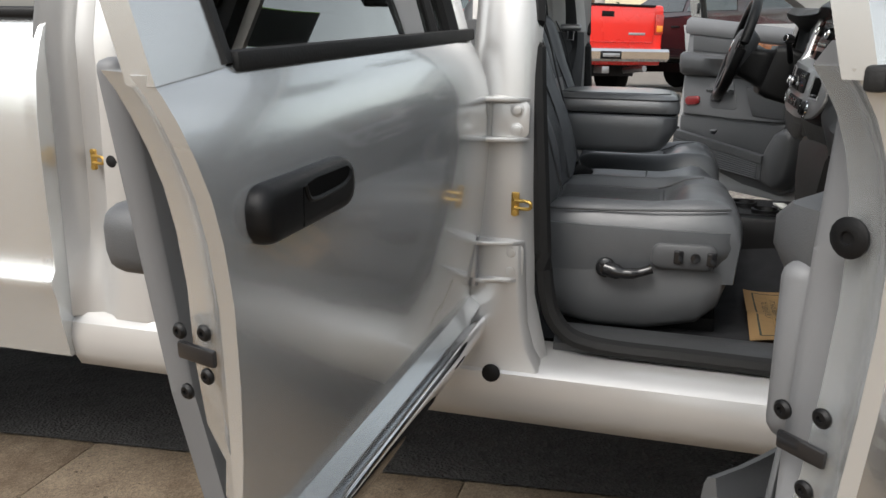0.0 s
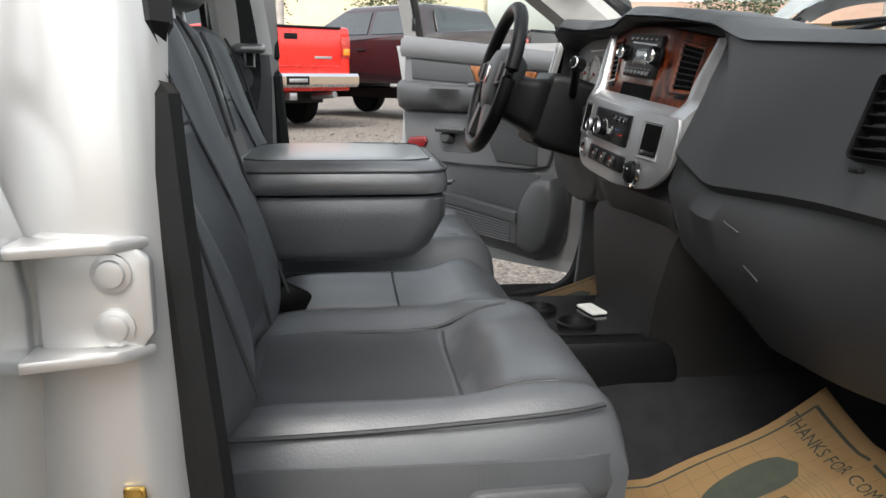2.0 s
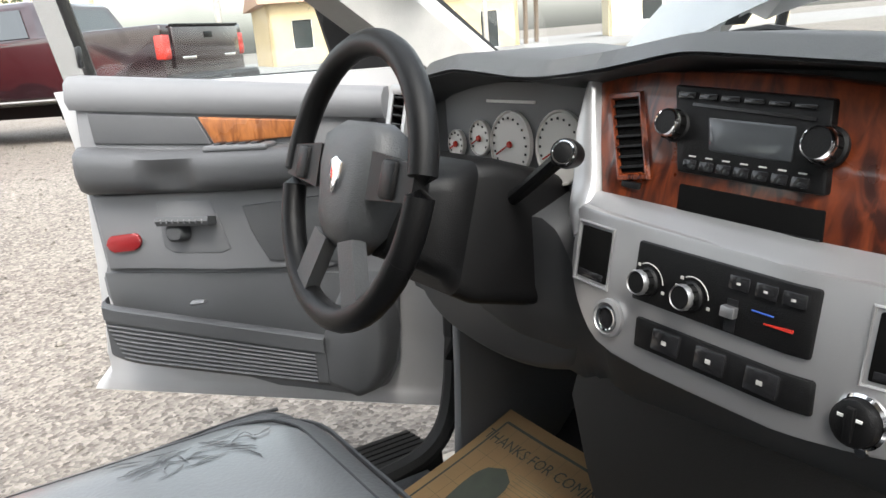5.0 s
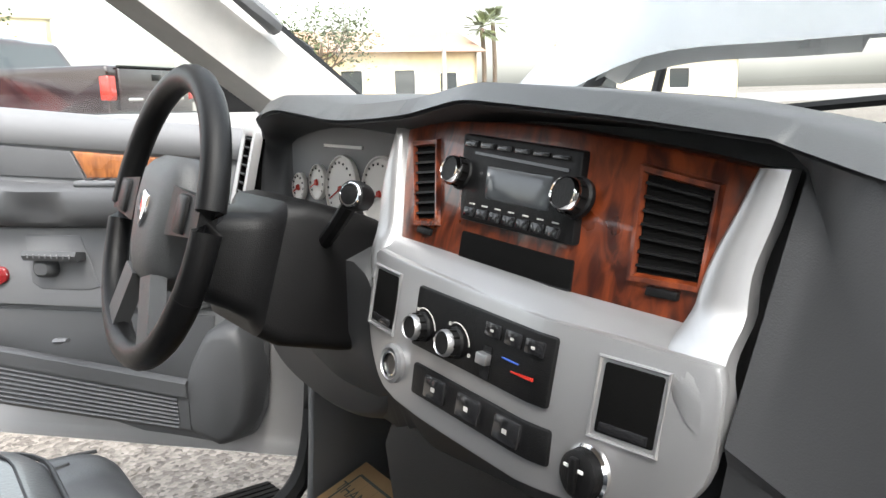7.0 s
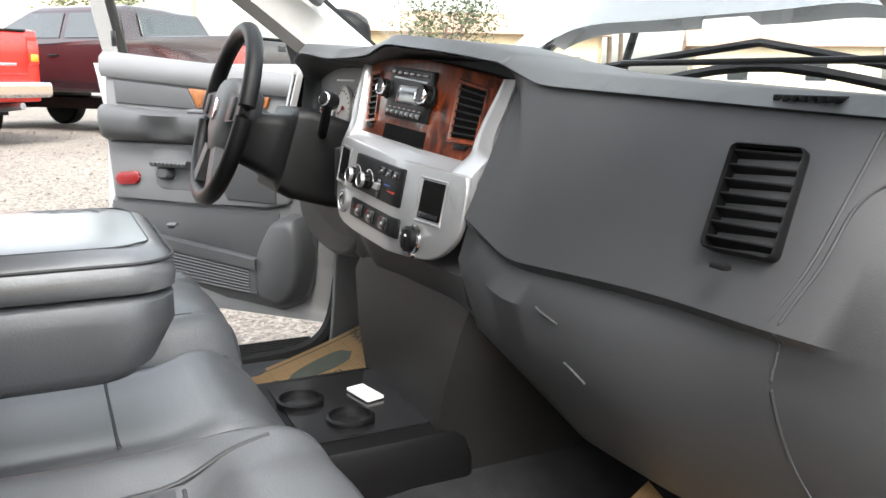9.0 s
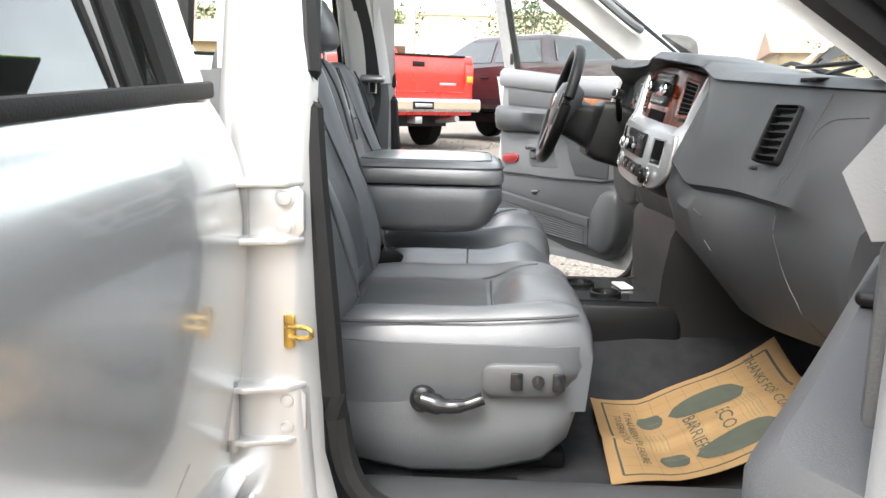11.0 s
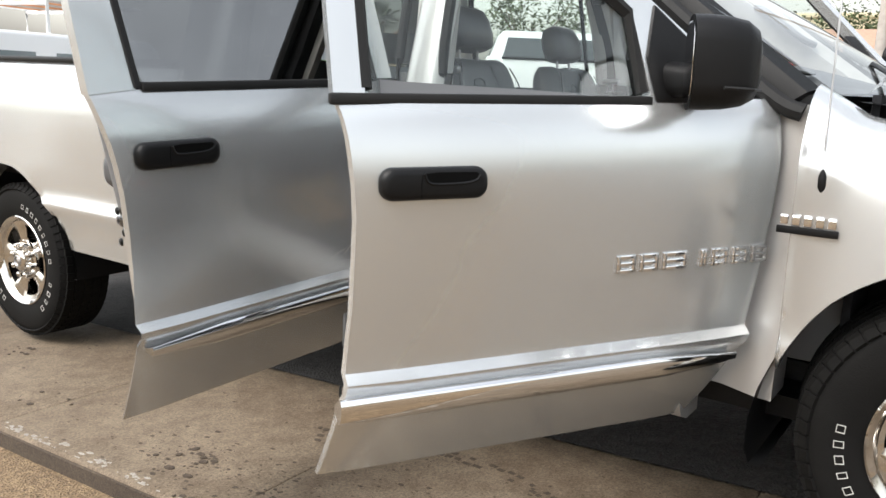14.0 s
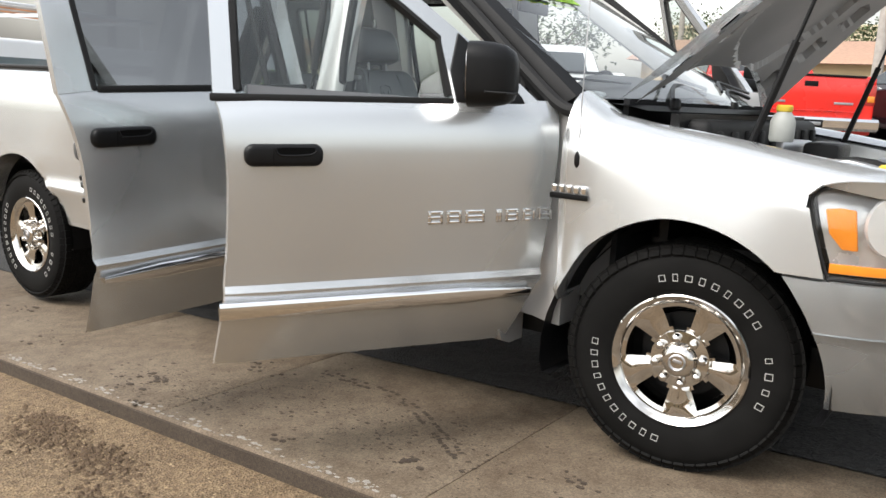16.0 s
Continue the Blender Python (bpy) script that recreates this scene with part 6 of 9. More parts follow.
# dashboard body: cross sections along the truck's width
DS = {
    0.15: [(-0.44, 1.230), (-0.60, 1.248), (-0.675, 1.252), (-0.695, 1.24), (-0.708, 1.12), (-0.716, 1.035), (-0.728, 1.025), (-0.742, 0.96), (-0.730, 0.87), (-0.66, 0.845), (-0.5, 0.845)],
    0.27: [(-0.42, 1.235), (-0.62, 1.258), (-0.735, 1.262), (-0.757, 1.246), (-0.800, 1.135), (-0.824, 1.062), (-0.810, 1.050), (-0.806, 1.01), (-0.76, 0.87), (-0.70, 0.81), (-0.5, 0.81)],
    0.45: [(-0.40, 1.240), (-0.64, 1.268), (-0.752, 1.270), (-0.774, 1.254), (-0.812, 1.13), (-0.836, 1.063), (-0.820, 1.050), (-0.843, 1.012), (-0.846, 0.93), (-0.75, 0.80), (-0.5, 0.79)],
    0.70: [(-0.38, 1.246), (-0.66, 1.284), (-0.795, 1.284), (-0.814, 1.266), (-0.842, 1.13), (-0.860, 1.048), (-0.846, 1.035), (-0.866, 0.995), (-0.83, 0.90), (-0.72, 0.77), (-0.5, 0.75)],
    0.790: [(-0.37, 1.25), (-0.68, 1.300), (-0.800, 1.306), (-0.812, 1.291), (-0.789, 1.2765), (-0.873, 1.090), (-0.868, 1.076), (-0.882, 1.032), (-0.85, 0.93), (-0.70, 0.77), (-0.5, 0.72)],
    0.800: [(-0.37, 1.25), (-0.68, 1.302), (-0.806, 1.310), (-0.818, 1.296), (-0.755, 1.288), (-0.800, 1.06), (-0.865, 1.000), (-0.86, 0.96), (-0.80, 0.88), (-0.66, 0.76), (-0.5, 0.71)],
    0.90: [(-0.35, 1.255), (-0.70, 1.322), (-0.842, 1.328), (-0.858, 1.312), (-0.770, 1.300), (-0.82, 1.06), (-0.865, 0.995), (-0.83, 0.94), (-0.70, 0.80), (-0.62, 0.73), (-0.5, 0.70)],
    1.10: [(-0.35, 1.255), (-0.70, 1.336), (-0.846, 1.344), (-0.864, 1.328), (-0.79, 1.308), (-0.83, 1.06), (-0.872, 0.995), (-0.83, 0.93), (-0.70, 0.80), (-0.62, 0.73), (-0.5, 0.70)],
    1.235: [(-0.35, 1.255), (-0.70, 1.326), (-0.833, 1.328), (-0.846, 1.310), (-0.80, 1.29), (-0.83, 1.05), (-0.862, 0.985), (-0.84, 0.93), (-0.78, 0.86), (-0.72, 0.84), (-0.5, 0.80)],
    1.29: [(-0.35, 1.255), (-0.70, 1.322), (-0.885, 1.322), (-0.898, 1.305), (-0.80, 1.285), (-0.805, 1.165), (-0.87, 1.14), (-0.875, 1.05), (-0.84, 0.93), (-0.76, 0.88), (-0.5, 0.84)],
    1.42: [(-0.36, 1.255), (-0.70, 1.335), (-0.902, 1.338), (-0.916, 1.320), (-0.80, 1.300), (-0.805, 1.165), (-0.89, 1.14), (-0.885, 1.05), (-0.84, 0.93), (-0.76, 0.88), (-0.5, 0.84)],
    1.54: [(-0.38, 1.25), (-0.68, 1.326), (-0.882, 1.325), (-0.895, 1.307), (-0.80, 1.288), (-0.805, 1.165), (-0.88, 1.14), (-0.875, 1.05), (-0.83, 0.93), (-0.76, 0.88), (-0.5, 0.84)],
    1.625: [(-0.39, 1.245), (-0.66, 1.300), (-0.838, 1.300), (-0.850, 1.285), (-0.80, 1.270), (-0.81, 1.165), (-0.87, 1.13), (-0.865, 1.03), (-0.82, 0.93), (-0.74, 0.88), (-0.5, 0.86)],
    1.655: [(-0.40, 1.242), (-0.65, 1.285), (-0.815, 1.286), (-0.838, 1.272), (-0.85, 1.25), (-0.86, 1.165), (-0.868, 1.12), (-0.86, 1.02), (-0.81, 0.93), (-0.73, 0.88), (-0.5, 0.86)],
    1.82: [(-0.44, 1.232), (-0.62, 1.255), (-0.75, 1.258), (-0.775, 1.243), (-0.79, 1.22), (-0.80, 1.15), (-0.80, 1.10), (-0.80, 1.0), (-0.78, 0.92), (-0.70, 0.88), (-0.5, 0.86)],
}
keys_y = sorted(DS)
bm = B()
rows, rows_top = [], []
def dash_at(y, i, c):
    """Outline point i at y, rounded off between the sections."""
    w = 0.04 if y < 0.6 else (0.0 if 0.74 < y < 0.83 else 0.016)
    return sum(float(np.interp(y + w * q, keys_y, [DS[k][i][c] for k in keys_y])) for q in (-1.5, -1, -0.5, 0, 0.5, 1, 1.5)) / 7


for y in sorted(set(list(np.linspace(0.15, 1.82, 84)) + keys_y)):
    sec = [(dash_at(y, i, 0), dash_at(y, i, 1)) for i in range(11)]
    rows.append([(x, y, z) for x, z in sec])
grid(bm, rows)
for r in (rows[0], rows[-1]):
    bm.faces.new([bm.verts.new(p) for p in r])
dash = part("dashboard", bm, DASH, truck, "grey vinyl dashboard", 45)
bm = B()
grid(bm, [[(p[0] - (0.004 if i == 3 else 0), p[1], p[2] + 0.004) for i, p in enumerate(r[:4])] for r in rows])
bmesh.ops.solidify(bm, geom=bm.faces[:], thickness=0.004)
part("dash_top_pad", bm, DASHTOP, dash, "soft grey top pad, paled for glare", 50)
# seams of the end cap and the glove box follow the surface
def dash_face(y, z):
    sec = [(dash_at(y, i, 0), dash_at(y, i, 1)) for i in range(3, 10)]
    return float(np.interp(-z, [-p[1] for p in sec], [p[0] for p in sec]))


for pts, r in (([(0.192, 1.205), (0.228, 1.202), (0.253, 1.195), (0.270, 1.172), (0.280, 1.122), (0.300, 1.060), (0.305, 1.003), (0.294, 0.934), (0.270, 0.880), (0.262, 0.835)], 0.0020), ([(0.268, 1.238), (0.276, 1.19), (0.289, 1.12), (0.308, 1.070)], 0.002)):
    bm = B()
    tube(bm, [(dash_face(q.x, q.y) + 0.0004, q.x, q.y) for q in smooth_path([(y, z, 0) for y, z in pts], 6)], r, 6)
    part("dash_seam", bm, SEAM, dash, "dark seam")
for y0, z0, y1, z1 in ((0.625, 1.003, 0.585, 0.992), (0.580, 0.944, 0.540, 0.931)):
    bm = B()
    tube(bm, [(dash_face(y0 + (y1 - y0) * t, z0 + (z1 - z0) * t) - 0.0012, y0 + (y1 - y0) * t, z0 + (z1 - z0) * t) for t in (0, 0.25, 0.5, 0.75, 1)], 0.0015, 6)
    part("glove_box_catch", bm, TRIMDARK, dash, "grey edge of the glove box catch")


def vent(cy, cz, w, h, x, tilt, n, mat_f, parent, deep=0.024, turn=0, rim=0.010):
    """Slatted air outlet in a frame."""
    R = Matrix.Translation((x, cy, cz)) @ Matrix.Rotation(radians(turn), 4, "Z") @ Matrix.Rotation(radians(tilt), 4, "Y")
    bm = B()
    prism(bm, [(deep, a, b) for a, b in rrect(w * 0.99, h * 0.99, 0.008)], (0.004, 0, 0))
    v = part("air_vent", move(bm, R), MATTE, parent, "black slatted air vent")
    bm = B()
    o, i = rrect(w + rim, h + rim, 0.008), rrect(w, h, 0.005)
    rg = [[(d, a, b) for a, b in s] for d, s in ((0.012, o), (-0.001, o), (-0.003, [((p[0] + q[0]) / 2, (p[1] + q[1]) / 2) for p, q in zip(o, i)]), (0.0, i), (0.004, i))]
    grid(bm, rg, True)
    part("vent_frame", move(bm, R), mat_f, v)
    bm = B()
    grid(bm, [[(d, a * f, b * f) for a, b in i] for d, f in ((0.002, 0.995), (deep + 0.002, 0.985))], True)
    part("vent_duct", move(bm, R), MATTE, v)
    for k in range(n):
        bm = B()
        box(bm, (deep * 0.42, 0, -h / 2 + h * (k + 0.5) / n), (deep * 0.8, w, 0.0030), 0.001, 1, (0, 20, 0))
        part("slat", move(bm, R), BLACK, v)
    return v


vent(0.354, 1.172, 0.072, 0.100, -0.8045, 22, 7, BLACK, dash, 0.024, 10, 0.006)
bm = B()
box(bm, (-0.838, 0.352, 1.112), (0.010, 0.020, 0.006), 0.002)
part("vent_wheel", bm, BLACK, dash, "black vent wheel")
bm = B()
for k in range(7):
    for x, z in ((-0.715, 1.264), (-0.752, 1.2635)):
        box(bm, (x, 0.315 + 0.010 * k, z), (0.022, 0.006, 0.006), 0.001)
part("defroster_slot", bm, BLACK, dash, "black defroster slots")
for k in (0, 1):
    bm = B()
    box(bm, (-0.60, 0.55 + 0.9 * k, 1.302), (0.03, 0.5, 0.008), 0.003)
    part("defroster_slot", bm, BLACK, dash, "black defroster slot")

before_stack = {ob.data for ob in dash.children_recursive}
# centre stack: wood face above, silver face below, both turned a little towards the driver
def UPX(z, y=1.0):
    """Wood face: leans, and falls away towards the passenger."""
    return -0.858 + (z - 1.24) * 0.24 + 0.30 * max(0, 0.98 - y)


def LOX(z, y=1.0):
    """Silver face below it."""
    return -0.920 + (z - 1.08) * 0.12 + 0.25 * max(0, 0.95 - y) + 0.9 * max(0, y - 1.16) ** 2


def plate(name, pts, fx, off, depth, mat, parent, label="", bevel=0.003):
    bm = B()
    f = bm.faces.new([bm.verts.new((0, y, z)) for y, z in pts])
    ext = bmesh.ops.extrude_face_region(bm, geom=[f])
    bmesh.ops.translate(bm, vec=(depth, 0, 0), verts=[v for v in ext["geom"] if isinstance(v, bmesh.types.BMVert)])
    if bevel:
        bmesh.ops.bevel(bm, geom=bm.edges[:], offset=bevel, segments=2, profile=0.5, affect="EDGES")
    y0, y1 = min(p[0] for p in pts), max(p[0] for p in pts)
    if y1 - y0 > 0.1:
        for y in np.arange(y0 + 0.02, y1 - 0.01, 0.02):
            bmesh.ops.bisect_plane(bm, geom=bm.verts[:] + bm.edges[:] + bm.faces[:], plane_co=(0, float(y), 0), plane_no=(0, 1, 0))
    for v in bm.verts:
        v.co.x += (fx(v.co.z, v.co.y) if fx in (UPX, LOX) else fx(v.co.z)) - off
    return part(name, bm, mat, parent, label, 30)


def quad(name, y0, y1, z0, z1, fx, off, depth, mat, parent, label="", bevel=0.003, lean=0.0):
    """A rectangle on a face; lean moves its lower edge towards the passenger."""
    return plate(name, [(y0, z1), (y1, z1), (y1 - lean, z0), (y0 - lean, z0)], fx, off, depth, mat, parent, label, bevel)


wood_top = [tuple(v)[:2] for v in smooth_path([(1.276, 1.280, 0), (1.20, 1.294, 0), (1.049, 1.299, 0), (0.927, 1.291, 0), (0.870, 1.284, 0), (0.836, 1.279, 0)], 4)]
plate("wood_panel", wood_top + [(0.844, 1.246), (0.853, 1.210), (0.856, 1.180), (0.854, 1.148), (0.92, 1.150), (1.046, 1.155), (1.236, 1.158), (1.256, 1.215)], UPX, 0.0, 0.03, WOOD, dash, "glossy burl wood panel")
# silver surround: lower face, the ledge between the faces, two uprights
low_edge = [tuple(v)[:2] for v in smooth_path([(1.238, 1.150, 0), (1.242, 1.083, 0), (1.210, 1.030, 0), (1.155, 1.003, 0), (1.0, 1.000, 0), (0.90, 1.003, 0), (0.845, 1.012, 0), (0.812, 1.036, 0), (0.798, 1.066, 0), (0.799, 1.118, 0), (0.806, 1.142, 0)], 3)]
bezel = plate("silver_surround", low_edge, LOX, 0.0, 0.012, BEZEL, dash, "silver plastic centre surround", 0.004)
bm = B()
rg = []
for y in np.linspace(1.242, 0.846, 20):
    e = 1.148 - 0.010 * max(0, (1.0 - y) / 0.2)
    x1, x0 = LOX(e, y), UPX(1.155, y) - 0.002
    rg.append([(x1, y, e - 0.012), (x1 + 0.001, y, e - 0.003), (x1 + 0.006, y, e), (x0 - 0.008, y, e + 0.008), (x0, y, e + 0.014), (x0 + 0.02, y, e + 0.014), (x0 + 0.02, y, e - 0.02)])
loft(bm, rg)
part("surround_ledge", bm, BEZEL, bezel, "", 50)
for inner, outer in ([[(1.276, 1.282), (1.257, 1.215), (1.237, 1.156), (1.232, 1.12)], [(1.288, 1.288), (1.290, 1.221), (1.270, 1.15), (1.246, 1.11)]], [[(0.837, 1.281), (0.845, 1.246), (0.854, 1.210), (0.857, 1.180), (0.855, 1.146), (0.84, 1.11)], [(0.814, 1.282), (0.816, 1.245), (0.821, 1.200), (0.813, 1.155), (0.799, 1.118), (0.797, 1.08)]]):
    bm = B()
    rg = []
    a_, b_ = smooth_path([(p[0], p[1], 0) for p in inner], 5), smooth_path([(p[0], p[1], 0) for p in outer], 5)
    n_ = min(len(a_), len(b_)) - 1
    for k in range(n_ + 1):
        t = k / n_
        p, q = a_[round(t * (len(a_) - 1))], b_[round(t * (len(b_) - 1))]
        def face(v):
            lower = min(1, max(0, (1.175 - v.y) / 0.05))
            up = UPX(v.y, v.x) - 0.008
            return up + (LOX(v.y, v.x) + 0.004 * lower - 0.001 - up) * lower * lower * (3 - 2 * lower)
        xi, xo = face(p), face(q)
        mid = p.lerp(q, 0.5)
        rg.append([(xi + 0.03, p.x, p.y), (xi + 0.002, p.x, p.y), (xi - 0.002, p.x * 0.85 + q.x * 0.15, p.y), (face(mid) - 0.005, mid.x, mid.y), (xo, q.x, q.y), (xo + 0.006, q.x, q.y), (xo + 0.014, q.x, q.y)])
    loft(bm, rg)
    part("surround_upright", bm, BEZEL, bezel, "", 50)
# outlets in the wood: a raised frame round each
def wood_frame(pts, grow):
    cy, cz = sum(p[0] for p in pts) / 4, sum(p[1] for p in pts) / 4
    bm = B()
    def ring(k, off):
        return [(UPX(cz + (z - cz) * k, cy + (y - cy) * k) - off, cy + (y - cy) * k, cz + (z - cz) * k) for y, z in pts]
    grid(bm, [ring(grow, 0.0), ring(grow - 0.03, 0.006), ring(1.06, 0.006), ring(1.0, 0.002), ring(0.98, -0.004)], True)
    bmesh.ops.remove_doubles(bm, verts=bm.verts, dist=1e-5)
    part("vent_surround", bm, WOOD, dash, "raised wood vent surround", 30)


def wood_vent(pts, n):
    """Slats set in a raised wood frame; pts are the corners of the opening."""
    wood_frame(pts, 1.20)
    # flat backing; the duct's darkness is painted, there is no depth behind
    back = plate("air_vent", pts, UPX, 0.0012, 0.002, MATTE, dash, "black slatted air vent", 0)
    (ay, az), (by, bz), (cy, cz), (dy, dz) = pts
    for k in range(n):
        t = (k + 0.6) / (n + 0.2)
        l, r = (ay + (dy - ay) * t, az + (dz - az) * t), (by + (cy - by) * t, bz + (cz - bz) * t)
        plate("slat", [(l[0] - 0.001, l[1] + 0.0012), (r[0] + 0.001, r[1] + 0.0012), (r[0] + 0.001, r[1] - 0.0012), (l[0] - 0.001, l[1] - 0.0012)], UPX, 0.0050, 0.0036, BLACK, back, "", 0)
    y, z = (cy + dy) / 2, (cz + dz) / 2 - 0.013
    quad("vent_wheel", y + 0.013, y - 0.013, z - 0.0035, z + 0.0035, UPX, 0.004, 0.006, BLACK, back, "black vent wheel", 0.001)


wood_vent([(1.246, 1.262), (1.207, 1.267), (1.175, 1.192), (1.210, 1.186)], 7)
wood_vent([(0.923, 1.267), (0.866, 1.259), (0.861, 1.188), (0.912, 1.187)], 7)
# radio
radio = plate("radio", [(1.158, 1.284), (0.980, 1.281), (0.968, 1.200), (1.130, 1.199)], UPX, 0.008, 0.02, BLACK, dash, "black car radio with two knobs")
plate("radio_display", [(1.106, 1.256), (1.008, 1.256), (1.004, 1.224), (1.096, 1.224)], UPX, 0.0095, 0.004, SCREEN, radio, "grey display")
plate("disc_slot", [(1.128, 1.268), (0.990, 1.2645), (0.990, 1.2615), (1.128, 1.265)], UPX, 0.0095, 0.003, GLOSSBLACK, radio, "", 0)
for k in range(7):
    y = 1.114 - 0.0205 * k
    quad("radio_button", y + 0.0085, y - 0.0085, 1.204, 1.2135, UPX, 0.011, 0.006, GLOSSBLACK, radio, "", 0.0012)
    quad("button_mark", y + 0.004, y - 0.004, 1.216, 1.2172, UPX, 0.0092, 0.002, LETTERING, radio, "", 0)
for k in range(6):
    y = 1.137 - 0.0268 * k
    quad("radio_button", y + 0.011, y - 0.011, 1.2715, 1.2785 - 0.0006 * k, UPX, 0.011, 0.006, GLOSSBLACK, radio, "", 0.0012)


def knob(y, z, fx, r, parent, label="black knob with a chrome ring", tilt=0.3, tall=1.0, ring=CHROME):
    ax = (-1, 0, tilt)
    c = (fx(z, y) - 0.004, y, z)
    bm = B()
    lathe(bm, [(r * 1.15, 0), (r * 1.15, 0.004), (r, 0.006), (r * 0.97, 0.013 * tall), (r * 0.82, 0.0165 * tall), (0, 0.0165 * tall)], c, ax, 24)
    k = part("knob", bm, BLACK, parent, label)
    bm = B()
    lathe(bm, [(r * 0.985, 0.0120 * tall), (r * 0.99, 0.0148 * tall), (r * 0.88, 0.0178 * tall), (r * 0.84, 0.0168 * tall)], c, ax, 24, False)
    part("ring", bm, ring, k, "bright ring")
    for j in range(10):
        a = j * math.tau / 10
        sv, tv, dv = basis(ax)
        bm = B()
        p = Vector(c) + dv * 0.010 * tall + (sv * math.cos(a) + tv * math.sin(a)) * r
        tube(bm, [p - dv * 0.004, p + dv * 0.003], 0.0011, 5)
        part("grip_rib", bm, MATTE, k)
    return k


knob(1.144, 1.243, UPX, 0.0150, radio, tall=1.25)
knob(0.976, 1.240, UPX, 0.0165, radio, tall=1.25)
# flat sheet without a recess; the slot's inner shade is its colour
quad("storage_slot", 1.128, 0.968, 1.157, 1.187, UPX, 0.002, 0.004, MATTE, dash, "storage slot drawn as a flat shade-black sheet", 0.002, 0.004)
quad("slot_shelf", 1.122, 0.966, 1.158, 1.1625, UPX, 0.003, 0.004, GLOSSBLACK, dash, "", 0.001)
# heater panel
hv = quad("heater_panel", 1.135, 0.934, 1.071, 1.132, LOX, 0.004, 0.01, BLACK, dash, "black heater control panel")
for y in (1.114, 1.058):
    knob(y, 1.094, LOX, 0.0130, hv, tilt=0.12, tall=1.1, ring=STEEL)
    bm = B()
    tube(bm, [(LOX(1.094, y) - 0.0045, y - 0.019 * math.sin(a), 1.094 + 0.019 * math.cos(a)) for a in np.linspace(-0.5, 1.5, 12)], 0.0007, 4)
    part("dial_arc", bm, LETTERING, hv, "pale arc round the knob")
    for a in (-1.3, -0.8, 1.9):
        yy, zz = y - 0.021 * math.sin(a), 1.094 + 0.021 * math.cos(a)
        quad("dial_mark", yy + 0.0018, yy - 0.0018, zz - 0.0015, zz + 0.0015, LOX, 0.0047, 0.001, LETTERING, hv, "", 0)
for y in (1.008, 0.980, 0.953):
    quad("heater_button", y + 0.011, y - 0.011, 1.113, 1.126, LOX, 0.007, 0.004, GLOSSBLACK, hv, "", 0.0012)
    quad("button_mark", y + 0.002, y - 0.002, 1.1185, 1.1205, LOX, 0.0075, 0.001, LETTERING, hv, "", 0)
quad("slider_slot", 1.018, 1.006, 1.074, 1.104, LOX, 0.0055, 0.003, GLOSSBLACK, hv, "", 0)
quad("slider", 1.020, 1.005, 1.088, 1.098, LOX, 0.012, 0.007, STEEL, hv, "grey slider", 0.001)
plate("cold_mark", [(0.992, 1.1002), (0.970, 1.1002), (0.970, 1.0992), (0.992, 1.0992)], LOX, 0.0052, 0.002, material("blue_mark", (0.04, 0.10, 0.4), 0.5), hv, "", 0)
plate("hot_mark", [(0.978, 1.0918), (0.950, 1.0938), (0.950, 1.0910), (0.978, 1.0908)], LOX, 0.0052, 0.002, RED, hv, "", 0)
# switch bank
sb = quad("switch_bank", 1.125, 0.927, 1.024, 1.055, LOX, 0.004, 0.01, BLACK, dash, "black switch bank", 0.003, 0.002)
for k, y in enumerate((1.080, 1.026, 0.970)):
    quad("rocker_switch", y + 0.017, y - 0.017, 1.030, 1.052, LOX, 0.008, 0.006, GLOSSBLACK, sb, "", 0.002)
    quad("switch_mark", y + 0.003, y - 0.003, 1.039, 1.043, LOX, 0.0085, 0.001, LETTERING, sb, "", 0)
# each cubby is a flat sheet, black in place of shade inside
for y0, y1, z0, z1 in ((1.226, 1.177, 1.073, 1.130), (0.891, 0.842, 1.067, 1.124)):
    cb = quad("cubby", y0, y1, z0, z1, LOX, 0.002, 0.005, MATTE, dash, "cubby drawn as a flat shade-black sheet", 0.002)
    bm = B()
    g = 0.004
    tube(bm, [(LOX(z, y) - 0.0015, y, z) for y, z in ((y0 + g, z1 + g), (y1 - g, z1 + g), (y1 - g, z0 - g), (y0 + g, z0 - g))], 0.0022, 6, True)
    part("cubby_rim", bm, BEZEL, cb)
    quad("cubby_floor", y0 - 0.004, y1 + 0.004, z0 + 0.002, z0 + 0.010, LOX, 0.003, 0.004, GLOSSBLACK, cb, "", 0.001)
sy, sz = 1.164, 1.041
bm = B()
lathe(bm, [(0.021, 0), (0.021, 0.005), (0.017, 0.007), (0.014, 0.002), (0.013, -0.01), (0, -0.01)], (LOX(sz, sy), sy, sz), (-1, 0, 0.1), 24)
sk = part("power_socket", bm, BEZEL, dash, "silver-ringed power socket")
bm = B()
lathe(bm, [(0.0135, 0.0), (0.0135, 0.003), (0, 0.003)], (LOX(sz, sy) - 0.001, sy, sz), (-1, 0, 0.1), 16)
part("socket_hole", bm, GLOSSBLACK, sk)
bm = B()
lathe(bm, [(0.014, 0.0025), (0.0135, 0.006), (0.0115, 0.0055)], (LOX(sz, sy) - 0.001, sy, sz), (-1, 0, 0.1), 20, False)
part("ring", bm, CHROME, sk, "chrome ring")
ky, kz = 0.889, 1.033
bm = B()
lathe(bm, [(0.0235, 0), (0.0235, 0.004), (0.021, 0.006), (0.019, 0.004)], (LOX(kz, ky), ky, kz), (-1, 0, 0.1), 24)
dk = part("drive_knob", bm, CHROME, dash, "round drive selector with chrome ring")
bm = B()
